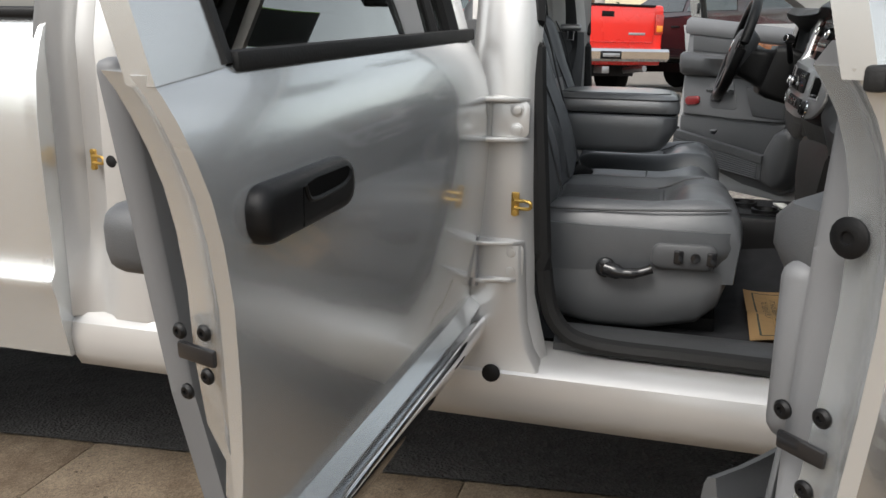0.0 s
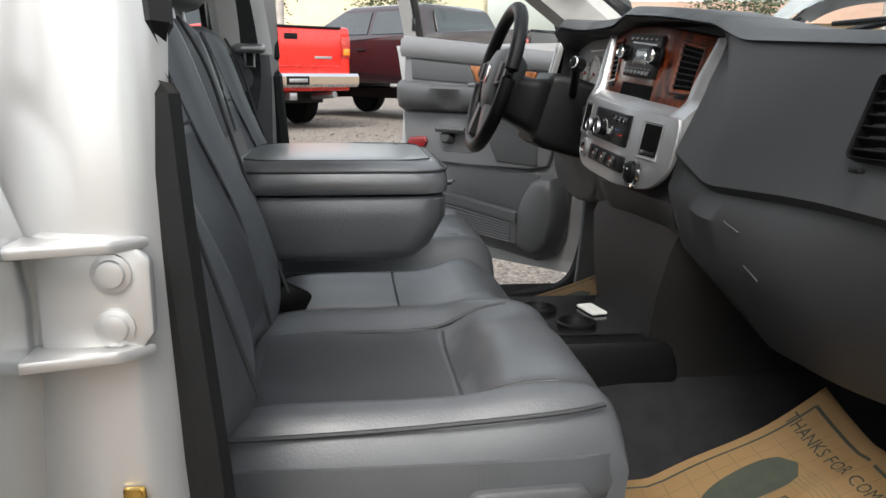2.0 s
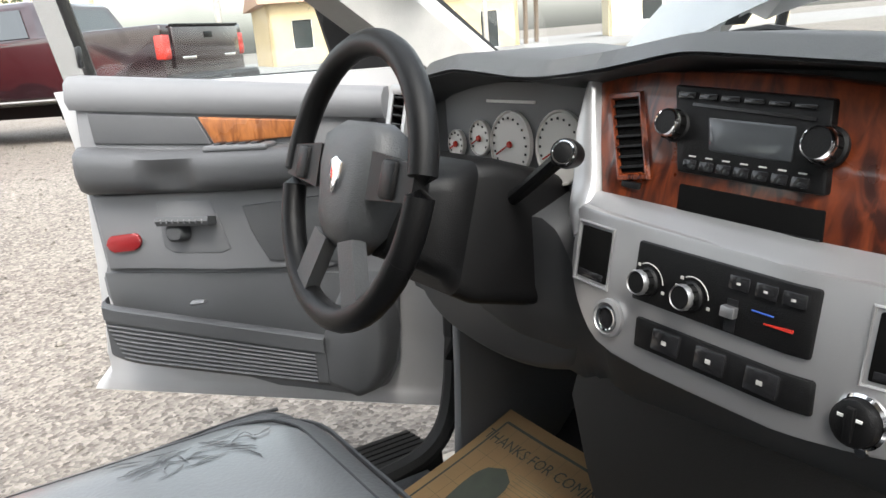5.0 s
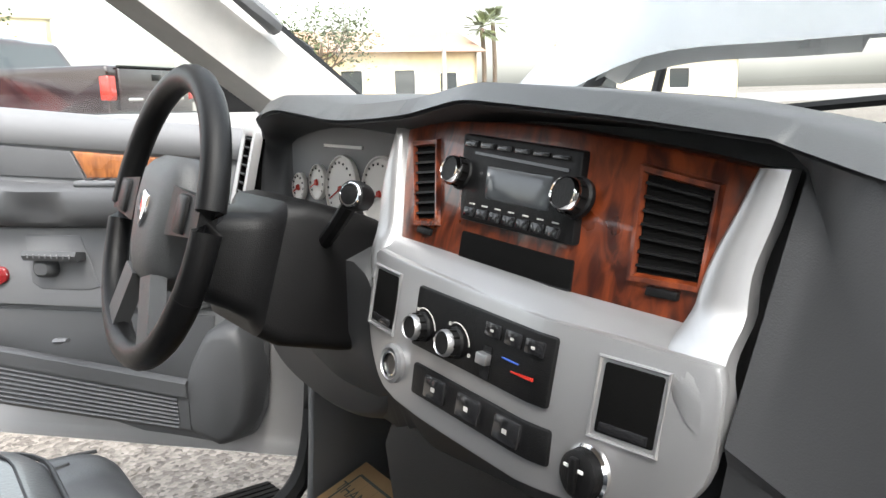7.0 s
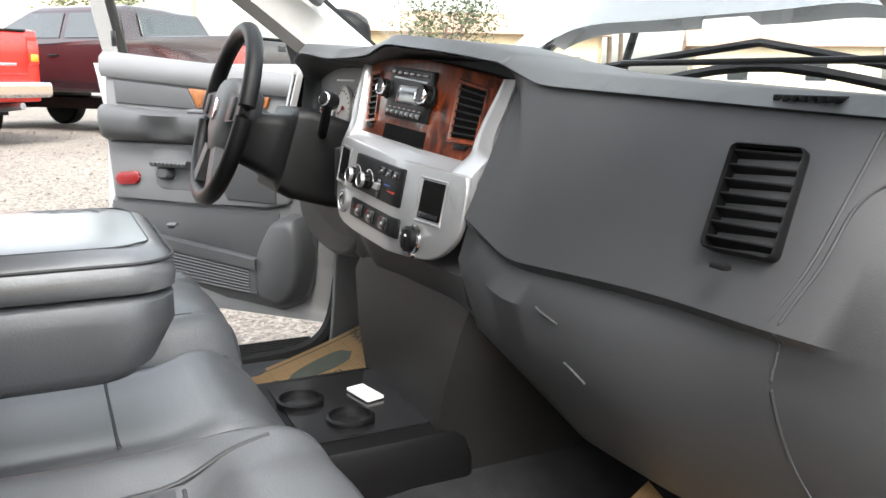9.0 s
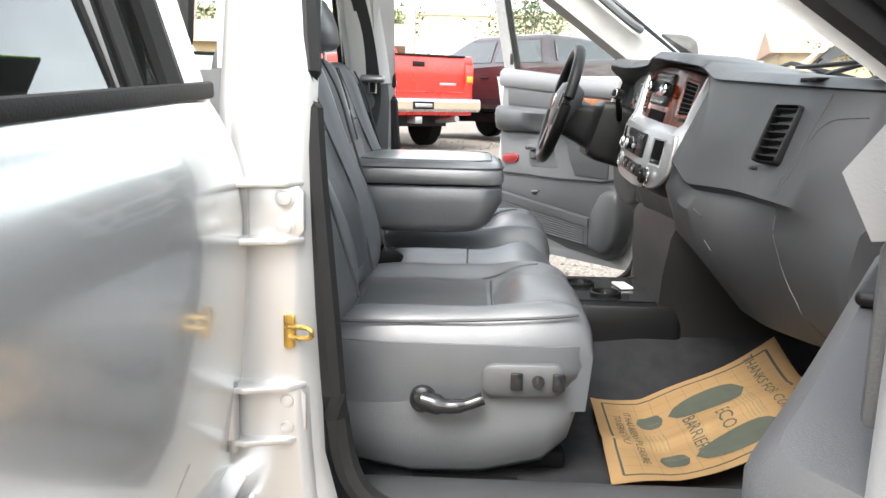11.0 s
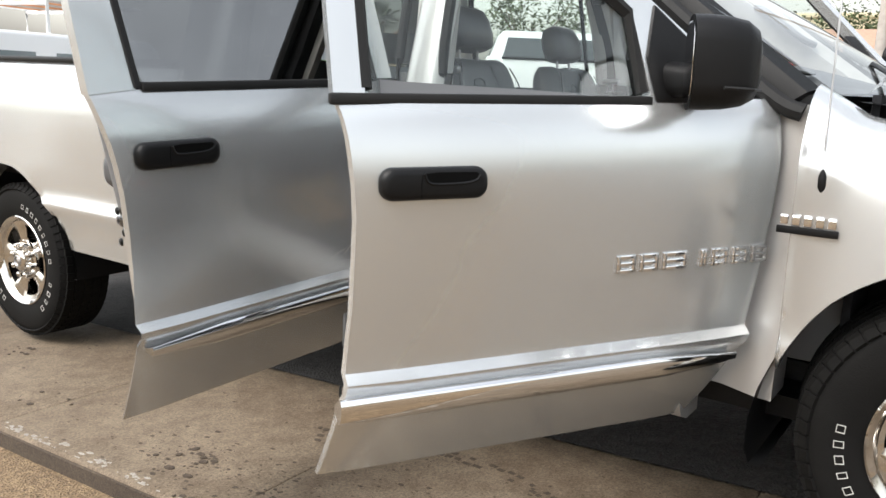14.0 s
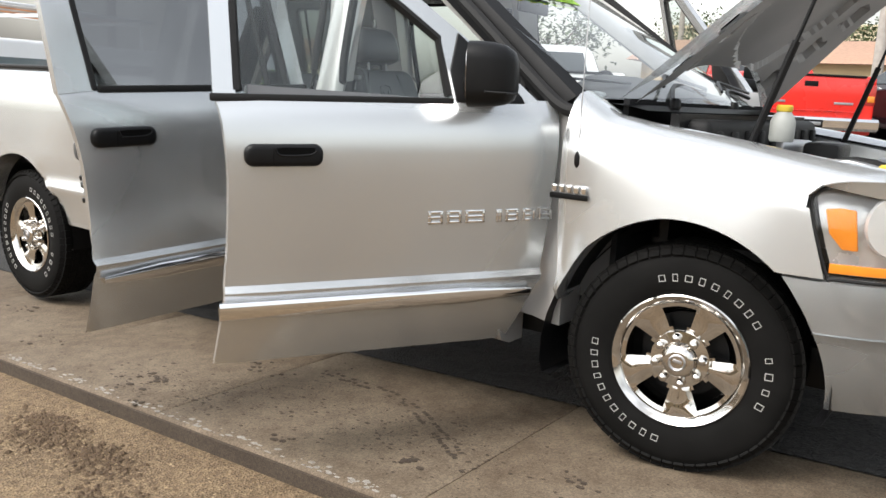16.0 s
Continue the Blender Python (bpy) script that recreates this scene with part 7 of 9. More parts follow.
lathe(bm, [(0.0205, 0.003), (0.0195, 0.014), (0.0155, 0.017), (0, 0.017)], (LOX(kz, ky), ky, kz), (-1, 0, 0.1), 20)
box(bm, (LOX(kz, ky) - 0.018, ky, kz + 0.002), (0.006, 0.008, 0.030), 0.002)
part("selector", bm, BLACK, dk)
bm = B()
for j in range(3):
    box(bm, (LOX(kz, ky) - 0.0185, ky + 0.008 - 0.008 * j, kz + 0.008), (0.001, 0.005, 0.0025))
tagged(part("selector_print", bm, WHITE, dk), "small white marks", kind="stuff")
bm = B()
lathe(bm, [(0.005, 0), (0.005, 0.006), (0, 0.006)], (LOX(1.010, 0.883), 0.883, 1.010), (-1, 0, 0.1), 12)
part("selector_button", bm, CHROME, dk)

# the finished stack is turned and set into the dashboard
turn_stack = Matrix.Translation((-0.8892, 1.0099, 1.1531)) @ Euler((0.0464, 0.0634, 0.0015)).to_matrix().to_4x4() @ Matrix.Scale(0.9764, 4) @ Matrix.Translation((0.9, -1.02, -1.14))
for ob in dash.children_recursive:
    if ob.data not in before_stack:
        ob.data.transform(turn_stack)

# instrument cluster
bm = B()
prism(bm, [(-0.808, 1.25, 1.16), (-0.808, 1.64, 1.16), (-0.801, 1.63, 1.295), (-0.801, 1.25, 1.295)], (-0.006, 0, 0))
cluster = part("instrument_panel", bm, TRIM, dash, "instrument cluster with pale dials")
for y, z, r in ((1.522, 1.217, 0.024), (1.449, 1.213, 0.043), (1.345, 1.215, 0.045), (1.275, 1.205, 0.022), (1.585, 1.205, 0.02)):
    bm = B()
    lathe(bm, [(r * 1.06, 0), (r * 1.06, 0.006), (r, 0.007), (r * 0.98, 0.004), (0, 0.004)], (-0.813, y, z), (-1, 0, 0.09), 28)
    d = part("dial", bm, DIAL, cluster, "pale dial")
    bm = B()
    for a in np.linspace(-2.2, 2.2, 9 if r < 0.03 else 15):
        box(bm, (-0.819, y + r * 0.84 * math.sin(a), z + r * 0.84 * math.cos(a)), (0.001, 0.003, 0.003))
    part("dial_marks", bm, BLACK, d)
    bm = B()
    tube(bm, [(-0.8205, y, z), (-0.8205, y + r * 0.7, z - r * 0.35)], 0.0012, 5)
    lathe(bm, [(0.005, 0), (0.004, 0.003), (0, 0.003)], (-0.8185, y, z), (-1, 0, 0), 10)
    part("needle", bm, RED, d, "red needle")
plate("light_bar", [(1.51, 1.272), (1.40, 1.272), (1.40, 1.268), (1.51, 1.268)], lambda z: -0.806, 0.004, 0.003, WHITE, cluster, "", 0)
vent(1.694, 1.226, 0.052, 0.112, -0.862, 14, 8, BEZEL, dash, 0.024, -8, 0.030)

# steering column and wheel
CW = Vector((-1.063, 1.447, 1.203))
WMX = Matrix.Translation(CW) @ Matrix.Rotation(radians(17), 4, "Y")
bm = B()
rg = []
for x, w, h in ((0.03, 0.10, 0.10), (0.085, 0.125, 0.12), (0.108, 0.15, 0.135), (0.114, 0.185, 0.165), (0.14, 0.20, 0.18), (0.22, 0.205, 0.175), (0.28, 0.20, 0.16)):
    rg.append([(x, a - 0.012, b - 0.034) for a, b in rrect(w, h, 0.022)])
loft(bm, rg)
col = part("steering_column", move(bm, WMX), BLACK, truck, "black steering column cover", 50)
bm = B()
lathe(bm, [(0.022, 0), (0.021, 0.006), (0.014, 0.007), (0.012, 0.002), (0, 0.002)], (-0.958, 1.372, 1.125), (-1, -0.25, 0.2), 20)
ig = part("ignition_lock", bm, STEEL, col, "steel ignition lock")
bm = B()
box(bm, (-0.958, 1.372, 1.125), (0.005, 0.003, 0.014), 0.001)
part("key_slot", bm, GLOSSBLACK, ig)
bm = B()
tube(bm, smooth_path([(-0.90, 1.34, 1.165), (-0.915, 1.27, 1.20), (-0.928, 1.215, 1.228)], 4), 0.009, 8)
lever = part("gear_lever", bm, BLACK, col, "black gear lever with round knob")
bm = B()
lathe(bm, [(0.008, -0.016), (0.014, -0.012), (0.016, 0.002), (0.0148, 0.011), (0.009, 0.014), (0, 0.014)], (-0.932, 1.195, 1.236), (-1, -0.5, 0.3), 20)
knob_ob = part("lever_knob", bm, BLACK, lever)
bm = B()
lathe(bm, [(0.0130, 0.0125), (0.0118, 0.0142), (0.0105, 0.0140)], (-0.932, 1.195, 1.236), (-1, -0.5, 0.3), 20, False)
part("ring", bm, CHROME, lever, "chrome ring")
bm = B()
tube(bm, smooth_path([(-0.95, 1.50, 1.19), (-0.97, 1.58, 1.205), (-0.975, 1.62, 1.21)], 4), 0.008, 8)
part("indicator_stalk", bm, BLACK, col)
bm = B()
RW = 0.168
pts = []
rr = []
for k in range(48):
    a = k * math.tau / 48
    pts.append((0, RW * math.cos(a), RW * math.sin(a)))
tube(bm, pts, 0.0165, 12, True)
wheel_rim = part("steering_wheel", move(bm, WMX), BLACK, truck, "black leather-wrapped steering wheel", 60)
bm = B()
tube(bm, [(0, (RW + 0.0) * math.cos(a), RW * math.sin(a)) for a in np.linspace(radians(205), radians(335), 16)], 0.0168, 12)
part("rim_lower_cover", move(bm, WMX), BLACK, wheel_rim, "smooth black lower rim cover", 60)
bm = B()
hubp = [(0.075, 0.062), (0.082, 0.02), (0.062, -0.06), (0.03, -0.085), (-0.03, -0.085), (-0.062, -0.06), (-0.082, 0.02), (-0.075, 0.062), (-0.04, 0.075), (0.04, 0.075)]
rg = [[(d, a * f, b * f) for a, b in hubp] for d, f in ((0.055, 0.75), (0.027, 1.0), (0.004, 0.98), (-0.010, 0.86), (-0.018, 0.55))]
loft(bm, rg)
part("airbag_cover", move(bm, WMX), TRIMDARK, wheel_rim, "grey airbag cover", 60)
bm = B()
prism(bm, [(-0.023, a, b + 0.004) for a, b in ((0.017, 0.018), (0.013, -0.004), (0.0, -0.022), (-0.013, -0.004), (-0.017, 0.018), (0, 0.024))], (0.008, 0, 0), 0.002)
part("wheel_emblem", move(bm, WMX), CHROME, wheel_rim, "chrome shield emblem")
for s in (-1, 1):
    bm = B()
    loft(bm, [[(0.0 + x, s * (0.07 + t * 0.100), 0.012 + b) for x, b in ((-0.012, -0.028 + 0.008 * t), (-0.012, 0.028 - 0.008 * t), (0.008, 0.024), (0.008, -0.024))] for t in (0, 0.5, 1)])
    sp = part("spoke", move(bm, WMX), BLACK, wheel_rim)
    bm = B()
    box(bm, (-0.012, s * 0.118, 0.012), (0.010, 0.032, 0.044), 0.005, 2)
    part("spoke_switch", move(bm, WMX), BLACK, sp, "black spoke switches")
    bm = B()
    a0, a1 = Vector((0.0, s * 0.035, -0.07)), Vector((0.0, s * 0.080, -0.155))
    loft(bm, [[p + Vector(o) for o in ((-0.012, -0.018 * s, -0.005), (-0.012, 0.018 * s, 0.005), (0.008, 0.016 * s, 0.005), (0.008, -0.016 * s, -0.005))] for p in (a0, a0.lerp(a1, 0.5), a1)])
    part("spoke", move(bm, WMX), TRIMDARK, wheel_rim, "dark lower spoke")
# black housing under the centre stack
bm = B()
loft(bm, [[(-0.55, y0, z), (-0.80, y0, z), (x, y0 + 0.03, z), (x, y1 - 0.03, z), (-0.78, y1, z), (-0.55, y1 + 0.01, z)] for x, y0, y1, z in ((-0.835, 0.92, 1.25, 0.56), (-0.845, 0.90, 1.28, 0.70), (-0.85, 0.86, 1.31, 0.80), (-0.845, 0.82, 1.34, 0.90), (-0.82, 0.82, 1.34, 0.96))])
part("stack_housing", bm, HOUSING, truck, "black housing under the centre stack", 40)
# lower steering cover and pedals
bm = B()
rg = []
for k, f in ((0, 1.0), (0.5, 1.0), (0.8, 0.96), (1.0, 0.86)):
    rg.append([(-0.80 - 0.05 * k, 1.46 + q.x * f, 1.0 + q.y * f) for q in smooth_path([(-0.20, 0.06, 0), (0.20, 0.08, 0), (0.25, 0.03, 0), (0.24, -0.04, 0), (0.16, -0.085, 0), (0.0, -0.10, 0), (-0.14, -0.075, 0), (-0.21, -0.02, 0)], 4)])
loft(bm, rg)
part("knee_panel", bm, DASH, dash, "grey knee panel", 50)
for y, z, w in ((1.33, 0.70, 0.06), (1.47, 0.76, 0.11)):
    bm = B()
    box(bm, (-0.62, y, z), (0.02, w, 0.075), 0.008, 2, (0, -35, 0))
    tube(bm, [(-0.61, y, z + 0.02), (-0.5, y, z + 0.22)], 0.010, 6)
    part("pedal", bm, BLACK, truck, "black rubber pedal")


# ---------- seats ----------
def se(t, p=5):
    return max(0.0, 1 - abs(t) ** p) ** (1 / 2.2)


def cushion(x0, x1, y0, y1, zb, top, n=26, px=6, py=7):
    bm, rows = B(), []
    ss = [math.sin(v * math.pi / 2) for v in np.linspace(-1, 1, n)]
    for a in ss:
        row = []
        for b in ss:
            x, y = (x0 + x1) / 2 + a * (x1 - x0) / 2, (y0 + y1) / 2 + b * (y1 - y0) / 2
            f = se(a, px) * se(b, py)
            cr = 1 - 0.05 * (abs(a) * abs(b)) ** 3
            row.append(((x0 + x1) / 2 + (x - (x0 + x1) / 2) * cr, (y0 + y1) / 2 + (y - (y0 + y1) / 2) * cr, zb + (top(x, y) - zb) * f))
        rows.append(row)
    grid(bm, rows)
    low = [[(p[0], p[1], zb - 0.12) for p in r] for r in (rows[0], rows[-1])]
    for r in (rows[0], rows[-1], [q[0] for q in rows], [q[-1] for q in rows]):
        grid(bm, [r, [((x0 + x1) / 2 + (p[0] - (x0 + x1) / 2) * 0.97, (y0 + y1) / 2 + (p[1] - (y0 + y1) / 2) * 0.97, zb - 0.10) for p in r]])
    bmesh.ops.remove_doubles(bm, verts=bm.verts, dist=1e-4)
    return bm


def front_seat(y0, y1, out, back_x=-1.56):
    """out: -1 where the door is at smaller y."""
    yc, hw = (y0 + y1) / 2, (y1 - y0) / 2
    def top(x, y):
        b = abs(y - yc) / hw
        z = 0.806 + 0.048 * math.exp(-((b - 0.80) / 0.20) ** 2)
        z += 0.040 * (1 / (1 + math.exp(-(x + 1.255) / 0.02))) * math.exp(-(b / 0.62) ** 4)
        z -= 0.020 * math.exp(-((x + 1.265) / 0.018) ** 2) * math.exp(-(b / 0.62) ** 6)
        z += 0.02 * max(0, (x + 1.30) / 0.2)
        return z + 0.003 * noise.noise((x * 14, y * 14, 2))
    def lie(x, y):
        return 0.765 + (top(x, y) - 0.765) * se((x + 1.3425) / 0.2575, 6) * se((y - yc) / hw, 7)
    seat = part("front_seat", cushion(-1.60, -1.085, y0, y1, 0.765, top, 40), LEATHER, truck, "grey leather front seat with power controls", 60)
    # perforated insert and seams lie on the cushion
    bm = B()
    rows = []
    for x in np.linspace(-1.545, -1.285, 14):
        rows.append([(x, yc + b * hw * 0.56, top(x, yc + b * hw * 0.56) + 0.003) for b in np.linspace(-1, 1, 14)])
    grid(bm, rows)
    part("seat_insert", bm, LEATHERIN, seat, "perforated leather insert", 60)
    for sgn in (-1, 1):
        bm = B()
        tube(bm, smooth_path([(x, yc + sgn * hw * w, lie(x, yc + sgn * hw * w)) for x, w in ((-1.54, 0.58), (-1.45, 0.58), (-1.30, 0.58), (-1.22, 0.64), (-1.17, 0.68))], 5), 0.0028, 6)
        part("seam", bm, SEAM, seat)
    bm = B()
    tube(bm, [(-1.275, yc + b * hw * 0.57, lie(-1.275, yc + b * hw * 0.57)) for b in np.linspace(-1, 1, 12)], 0.0028, 6)
    part("seam", bm, SEAM, seat)
    ys = yc + out * hw
    bm = B()
    tube(bm, smooth_path([(-1.58, ys - out * 0.016, 0.822), (-1.40, ys - out * 0.016, 0.826), (-1.20, ys - out * 0.016, 0.838), (-1.125, ys - out * 0.03, 0.842)], 5), 0.003, 6)
    part("seam", bm, SEAM, seat)
    # skirt: leather side above, plastic shield below
    bm = B()
    rg = []
    for x, zt, zb, d in ((-1.58, 0.79, 0.665, 0.0), (-1.45, 0.79, 0.668, -0.004), (-1.28, 0.79, 0.69, -0.006), (-1.16, 0.79, 0.705, -0.004), (-1.125, 0.79, 0.715, 0.006), (-1.105, 0.79, 0.725, 0.022), (-1.092, 0.785, 0.74, 0.05)):
        w = hw - 0.004 - d
        rg.append([(x, yc - w, zt), (x, yc - w - 0.006, (zt + zb) / 2), (x, yc - w + 0.006, zb), (x, yc + w - 0.006, zb), (x, yc + w + 0.006, (zt + zb) / 2), (x, yc + w, zt)])
    loft(bm, rg)
    part("cushion_side", bm, LEATHER, seat, "", 60)
    bm = B()
    rg = []
    for x, zt, zb, d in ((-1.565, 0.675, 0.575, 0.02), (-1.54, 0.68, 0.55, 0.008), (-1.42, 0.685, 0.53, 0.004), (-1.30, 0.69, 0.532, 0.004), (-1.18, 0.705, 0.56, 0.006), (-1.135, 0.71, 0.60, 0.015), (-1.115, 0.70, 0.66, 0.03)):
        w = hw - d
        rg.append([(x, yc - w, zt), (x, yc - w - 0.004, zt * 0.6 + zb * 0.4), (x, yc - w + 0.004, zb + 0.02), (x, yc - w + 0.03, zb), (x, yc + w - 0.03, zb), (x, yc + w - 0.004, zb + 0.02), (x, yc + w + 0.004, zt * 0.6 + zb * 0.4), (x, yc + w, zt)])
    loft(bm, rg)
    part("seat_shield", bm, TRIMMID, seat, "grey plastic seat shield", 60)
    bm = B()
    box(bm, (-1.30, yc, 0.535), (0.34, 0.34, 0.05), 0.01)
    box(bm, (-1.32, ys - out * 0.02, 0.512), (0.20, 0.03, 0.03), 0.005)
    part("seat_rail", bm, BLACK, seat, "black seat rail")
    # controls on the door side
    bm = B()
    rg = [[(-1.222 + a * f, ys + out * d, 0.731 + b * f + 0.02 * a) for a, b in rrect(0.152, 0.062, 0.022)] for d, f in ((-0.004, 1.0), (0.012, 0.97), (0.016, 0.88))]
    loft(bm, rg)
    sp = part("switch_panel", bm, TRIMDARK, seat, "grey seat switch panel", 50)
    for dx in (-0.012, 0.026, 0.062):
        bm = B()
        if dx == 0.026:
            lathe(bm, [(0.012, 0), (0.011, 0.006), (0, 0.007)], (-1.222 + dx, ys + out * 0.015, 0.731), (0, out, 0), 12)
        else:
            box(bm, (-1.222 + dx, ys + out * 0.018, 0.731), (0.022, 0.008, 0.032), 0.003)
        part("seat_switch", bm, GLOSSBLACK, sp, "black seat switch")
    bm = B()
    lathe(bm, [(0.024, -0.004), (0.023, 0.016), (0.018, 0.019), (0, 0.019)], (-1.40, ys, 0.690), (0, out, 0), 20)
    tube(bm, smooth_path([(-1.40, ys + out * 0.016, 0.69), (-1.36, ys + out * 0.026, 0.684), (-1.325, ys + out * 0.026, 0.687), (-1.292, ys + out * 0.022, 0.699)], 4), [0.018] * 4 + [0.013] * 4 + [0.011] * 4 + [0.012], 10)
    part("recline_lever", bm, GLOSSBLACK, seat, "black recline lever")
    # backrest, leaning back
    BM = Matrix.Translation((back_x, yc, 0.80)) @ Matrix.Rotation(radians(-17), 4, "Y")
    def face(h, b):
        return 0.012 + 0.050 * math.exp(-((abs(b) - 0.80) / 0.20) ** 2) + 0.02 * math.exp(-((h - 0.16) / 0.12) ** 2)
    bm, rows = B(), []
    hs = [0.55 * (0.5 + 0.5 * math.sin(v * math.pi / 2)) for v in np.linspace(-1, 1, 30)]
    for h in hs:
        w = hw * (0.98 - 0.16 * max(0, (h - 0.30) / 0.25) ** 2)
        fz = se((h / 0.55) * 2 - 1, 8)
        fr, bk = [], []
        for b in [math.sin(v * math.pi / 2) for v in np.linspace(-1, 1, 26)]:
            f = se(b, 6) * fz
            fr.append((-0.03 + (face(h, b) + 0.03) * f, b * w, h))
            bk.append((-0.03 - 0.075 * f, b * w, h))
        rows.append(fr + bk[::-1])
    loft(bm, rows)
    back = part("backrest", move(bm, BM), LEATHER, seat, "grey leather backrest", 60)
    bm = B()
    grid(bm, [[(face(h, b) + 0.003, b * hw, h) for b in np.linspace(-0.52, 0.52, 12)] for h in np.linspace(0.06, 0.34, 12)])
    part("back_insert", move(bm, BM), LEATHERIN, back, "perforated leather insert", 60)
    for sgn in (-1, 1):
        bm = B()
        tube(bm, smooth_path([(face(h, sgn * b) + 0.001, sgn * b * hw, h) for h, b in ((0.03, 0.56), (0.2, 0.55), (0.36, 0.54), (0.44, 0.50), (0.52, 0.40))], 5), 0.0028, 6)
        part("seam", move(bm, BM), SEAM, back)
        bm = B()
        tube(bm, smooth_path([(face(h, sgn * b) - 0.006 * (b > 0.9), sgn * b * hw, h) for h, b in ((0.05, 0.90), (0.3, 0.89), (0.42, 0.84), (0.50, 0.70))], 5), 0.0028, 6)
        part("seam", move(bm, BM), SEAM, back)
    bm = B()
    tube(bm, [(face(0.35, b) + 0.001, b * hw, 0.35 + 0.01 * abs(b)) for b in np.linspace(-0.54, 0.54, 10)], 0.0028, 6)
    part("seam", move(bm, BM), SEAM, back)
    bm = B()
    sh = [(0.034, 0.46), (0.040, 0.42), (0.0, 0.375), (-0.040, 0.42), (-0.034, 0.46), (0, 0.468)]
    tube(bm, [(face(z, 0) + 0.001, y, z) for y, z in sh], 0.0025, 6, True)
    tube(bm, [(face(0.43, 0) + 0.001, -0.02, 0.44), (face(0.41, 0) + 0.001, 0, 0.40), (face(0.43, 0) + 0.001, 0.02, 0.44)], 0.0025, 6)
    part("embossed_shield", move(bm, BM), LEATHER, back, "embossed shield outline")
    # head restraint
    bm = B()
    rg = []
    for z, w, d in ((0.575, 0.10, 0.035), (0.585, 0.125, 0.048), (0.63, 0.135, 0.055), (0.68, 0.13, 0.052), (0.715, 0.115, 0.042), (0.728, 0.09, 0.025)):
        rg.append([(0.0 + a * d, b * w, z) for a, b in [(math.copysign(abs(math.cos(t)) ** 0.6, math.cos(t)), math.copysign(abs(math.sin(t)) ** 0.6, math.sin(t))) for t in np.linspace(0, math.tau, 21)[:-1]]])
    loft(bm, rg)
    hr = part("head_restraint", move(bm, BM), LEATHER, seat, "grey leather head restraint", 60)
    for s in (-1, 1):
        bm = B()
        tube(bm, [(-0.02, s * 0.06, 0.50), (-0.005, s * 0.06, 0.60)], 0.006, 8)
        part("post", move(bm, BM), STEEL, hr)
    return seat


front_seat(0.310, 0.800, -1)
front_seat(1.200, 1.690, 1, -1.62)
# centre seat with fold-down armrest
def ctop(x, y):
    return 0.80 + 0.03 * math.exp(-((x + 1.18) / 0.06) ** 2) + 0.01 * math.exp(-((abs(y - 1) - 0.15) / 0.04) ** 2)


cs = part("centre_seat", cushion(-1.60, -1.085, 0.805, 1.195, 0.73, ctop, 28), LEATHER, truck, "grey leather centre seat with folded armrest", 60)
bm = B()
tube(bm, [(-1.33, y, ctop(-1.33, y) - 0.001) for y in np.linspace(0.86, 1.14, 12)], 0.0028, 6)
part("seam", bm, SEAM, cs)
bm = B()
rg = []
for z, e in ((0.885, 0.03), (0.892, 0.012), (0.91, 0.002), (0.96, 0.0), (0.992, 0.0), (0.998, 0.006)):
    k = 0.04 * max(0, (0.96 - z) / 0.08)
    rg.append([(-1.43 + a * 1.0 - (k * 0.5 if a > 0 else 0), 1.008 + b, z) for a, b in rrect(0.36 - 2 * e - k, 0.372 - 2 * e, 0.06, 6)])
loft(bm, rg)
RAISE = Matrix.Translation((0, 0, 0.014))
arm = part("armrest_bin", move(bm, RAISE), LEATHER, cs, "grey leather armrest bin", 50)
bm = B()
rg = []
for z, e in ((1.0, 0.008), (1.003, 0.002), (1.02, 0.0), (1.038, 0.004), (1.050, 0.014), (1.056, 0.032), (1.0585, 0.06), (1.060, 0.12)):
    rg.append([(-1.435 + a, 1.008 + b, z + 0.004 * (1 - (a / 0.2) ** 2)) for a, b in rrect(0.378 - 2 * e, 0.380 - 2 * e, 0.062 - 0.2 * e, 6)])
loft(bm, rg)
lid = part("armrest_lid", move(bm, RAISE), LIDLEATHER, cs, "padded worn grey leather lid, paled for sheen", 60)
bm = B()
tube(bm, [(-1.435 + a, 1.008 + b, 1.0415) for a, b in rrect(0.372, 0.374, 0.06, 6)], 0.0022, 6, True)
part("seam", move(bm, RAISE), SEAM, lid)
# stitched rim and worn creases on the lid
def lid_z(x, y):
    a, b = abs(x + 1.435), abs(y - 1.008)
    e = min(0.189 - a, 0.190 - b)
    return float(np.interp(e, [0.004, 0.014, 0.032, 0.06, 0.12], [1.038, 1.050, 1.056, 1.0585, 1.060])) + 0.004 * (1 - (a / 0.2) ** 2)


bm = B()
rim = [(-1.435 + a, 1.008 + b) for a, b in rrect(0.378 - 0.06, 0.380 - 0.06, 0.05, 6)]
tube(bm, [(x, y, lid_z(x, y) - 0.0003) for x, y in rim], 0.0013, 6, True)
part("seam", move(bm, RAISE), SEAM, lid)
rng = random.Random(21)
for k in range(30):
    x, y = -1.355 + rng.uniform(-0.045, 0.040), 1.128 + rng.uniform(-0.020, 0.022)
    a = rng.choice((0.2, 1.1, 2.5)) + rng.uniform(-0.35, 0.35)
    pts = []
    for j in range(5):
        pts.append((x, y, lid_z(x, y) + 0.0006))
        a += rng.uniform(-0.6, 0.6)
        x, y = x + 0.007 * math.cos(a), y + 0.006 * math.sin(a)
    bm = B()
    tube(bm, pts, [0.0001, 0.0004, 0.0005, 0.0004, 0.0001], 5)
    part("crease", move(bm, RAISE), LIDLEATHER, lid, "worn leather crease")
bm = B()
BMC = Matrix.Translation((-1.60, 1.0, 0.80)) @ Matrix.Rotation(radians(-14), 4, "Y")
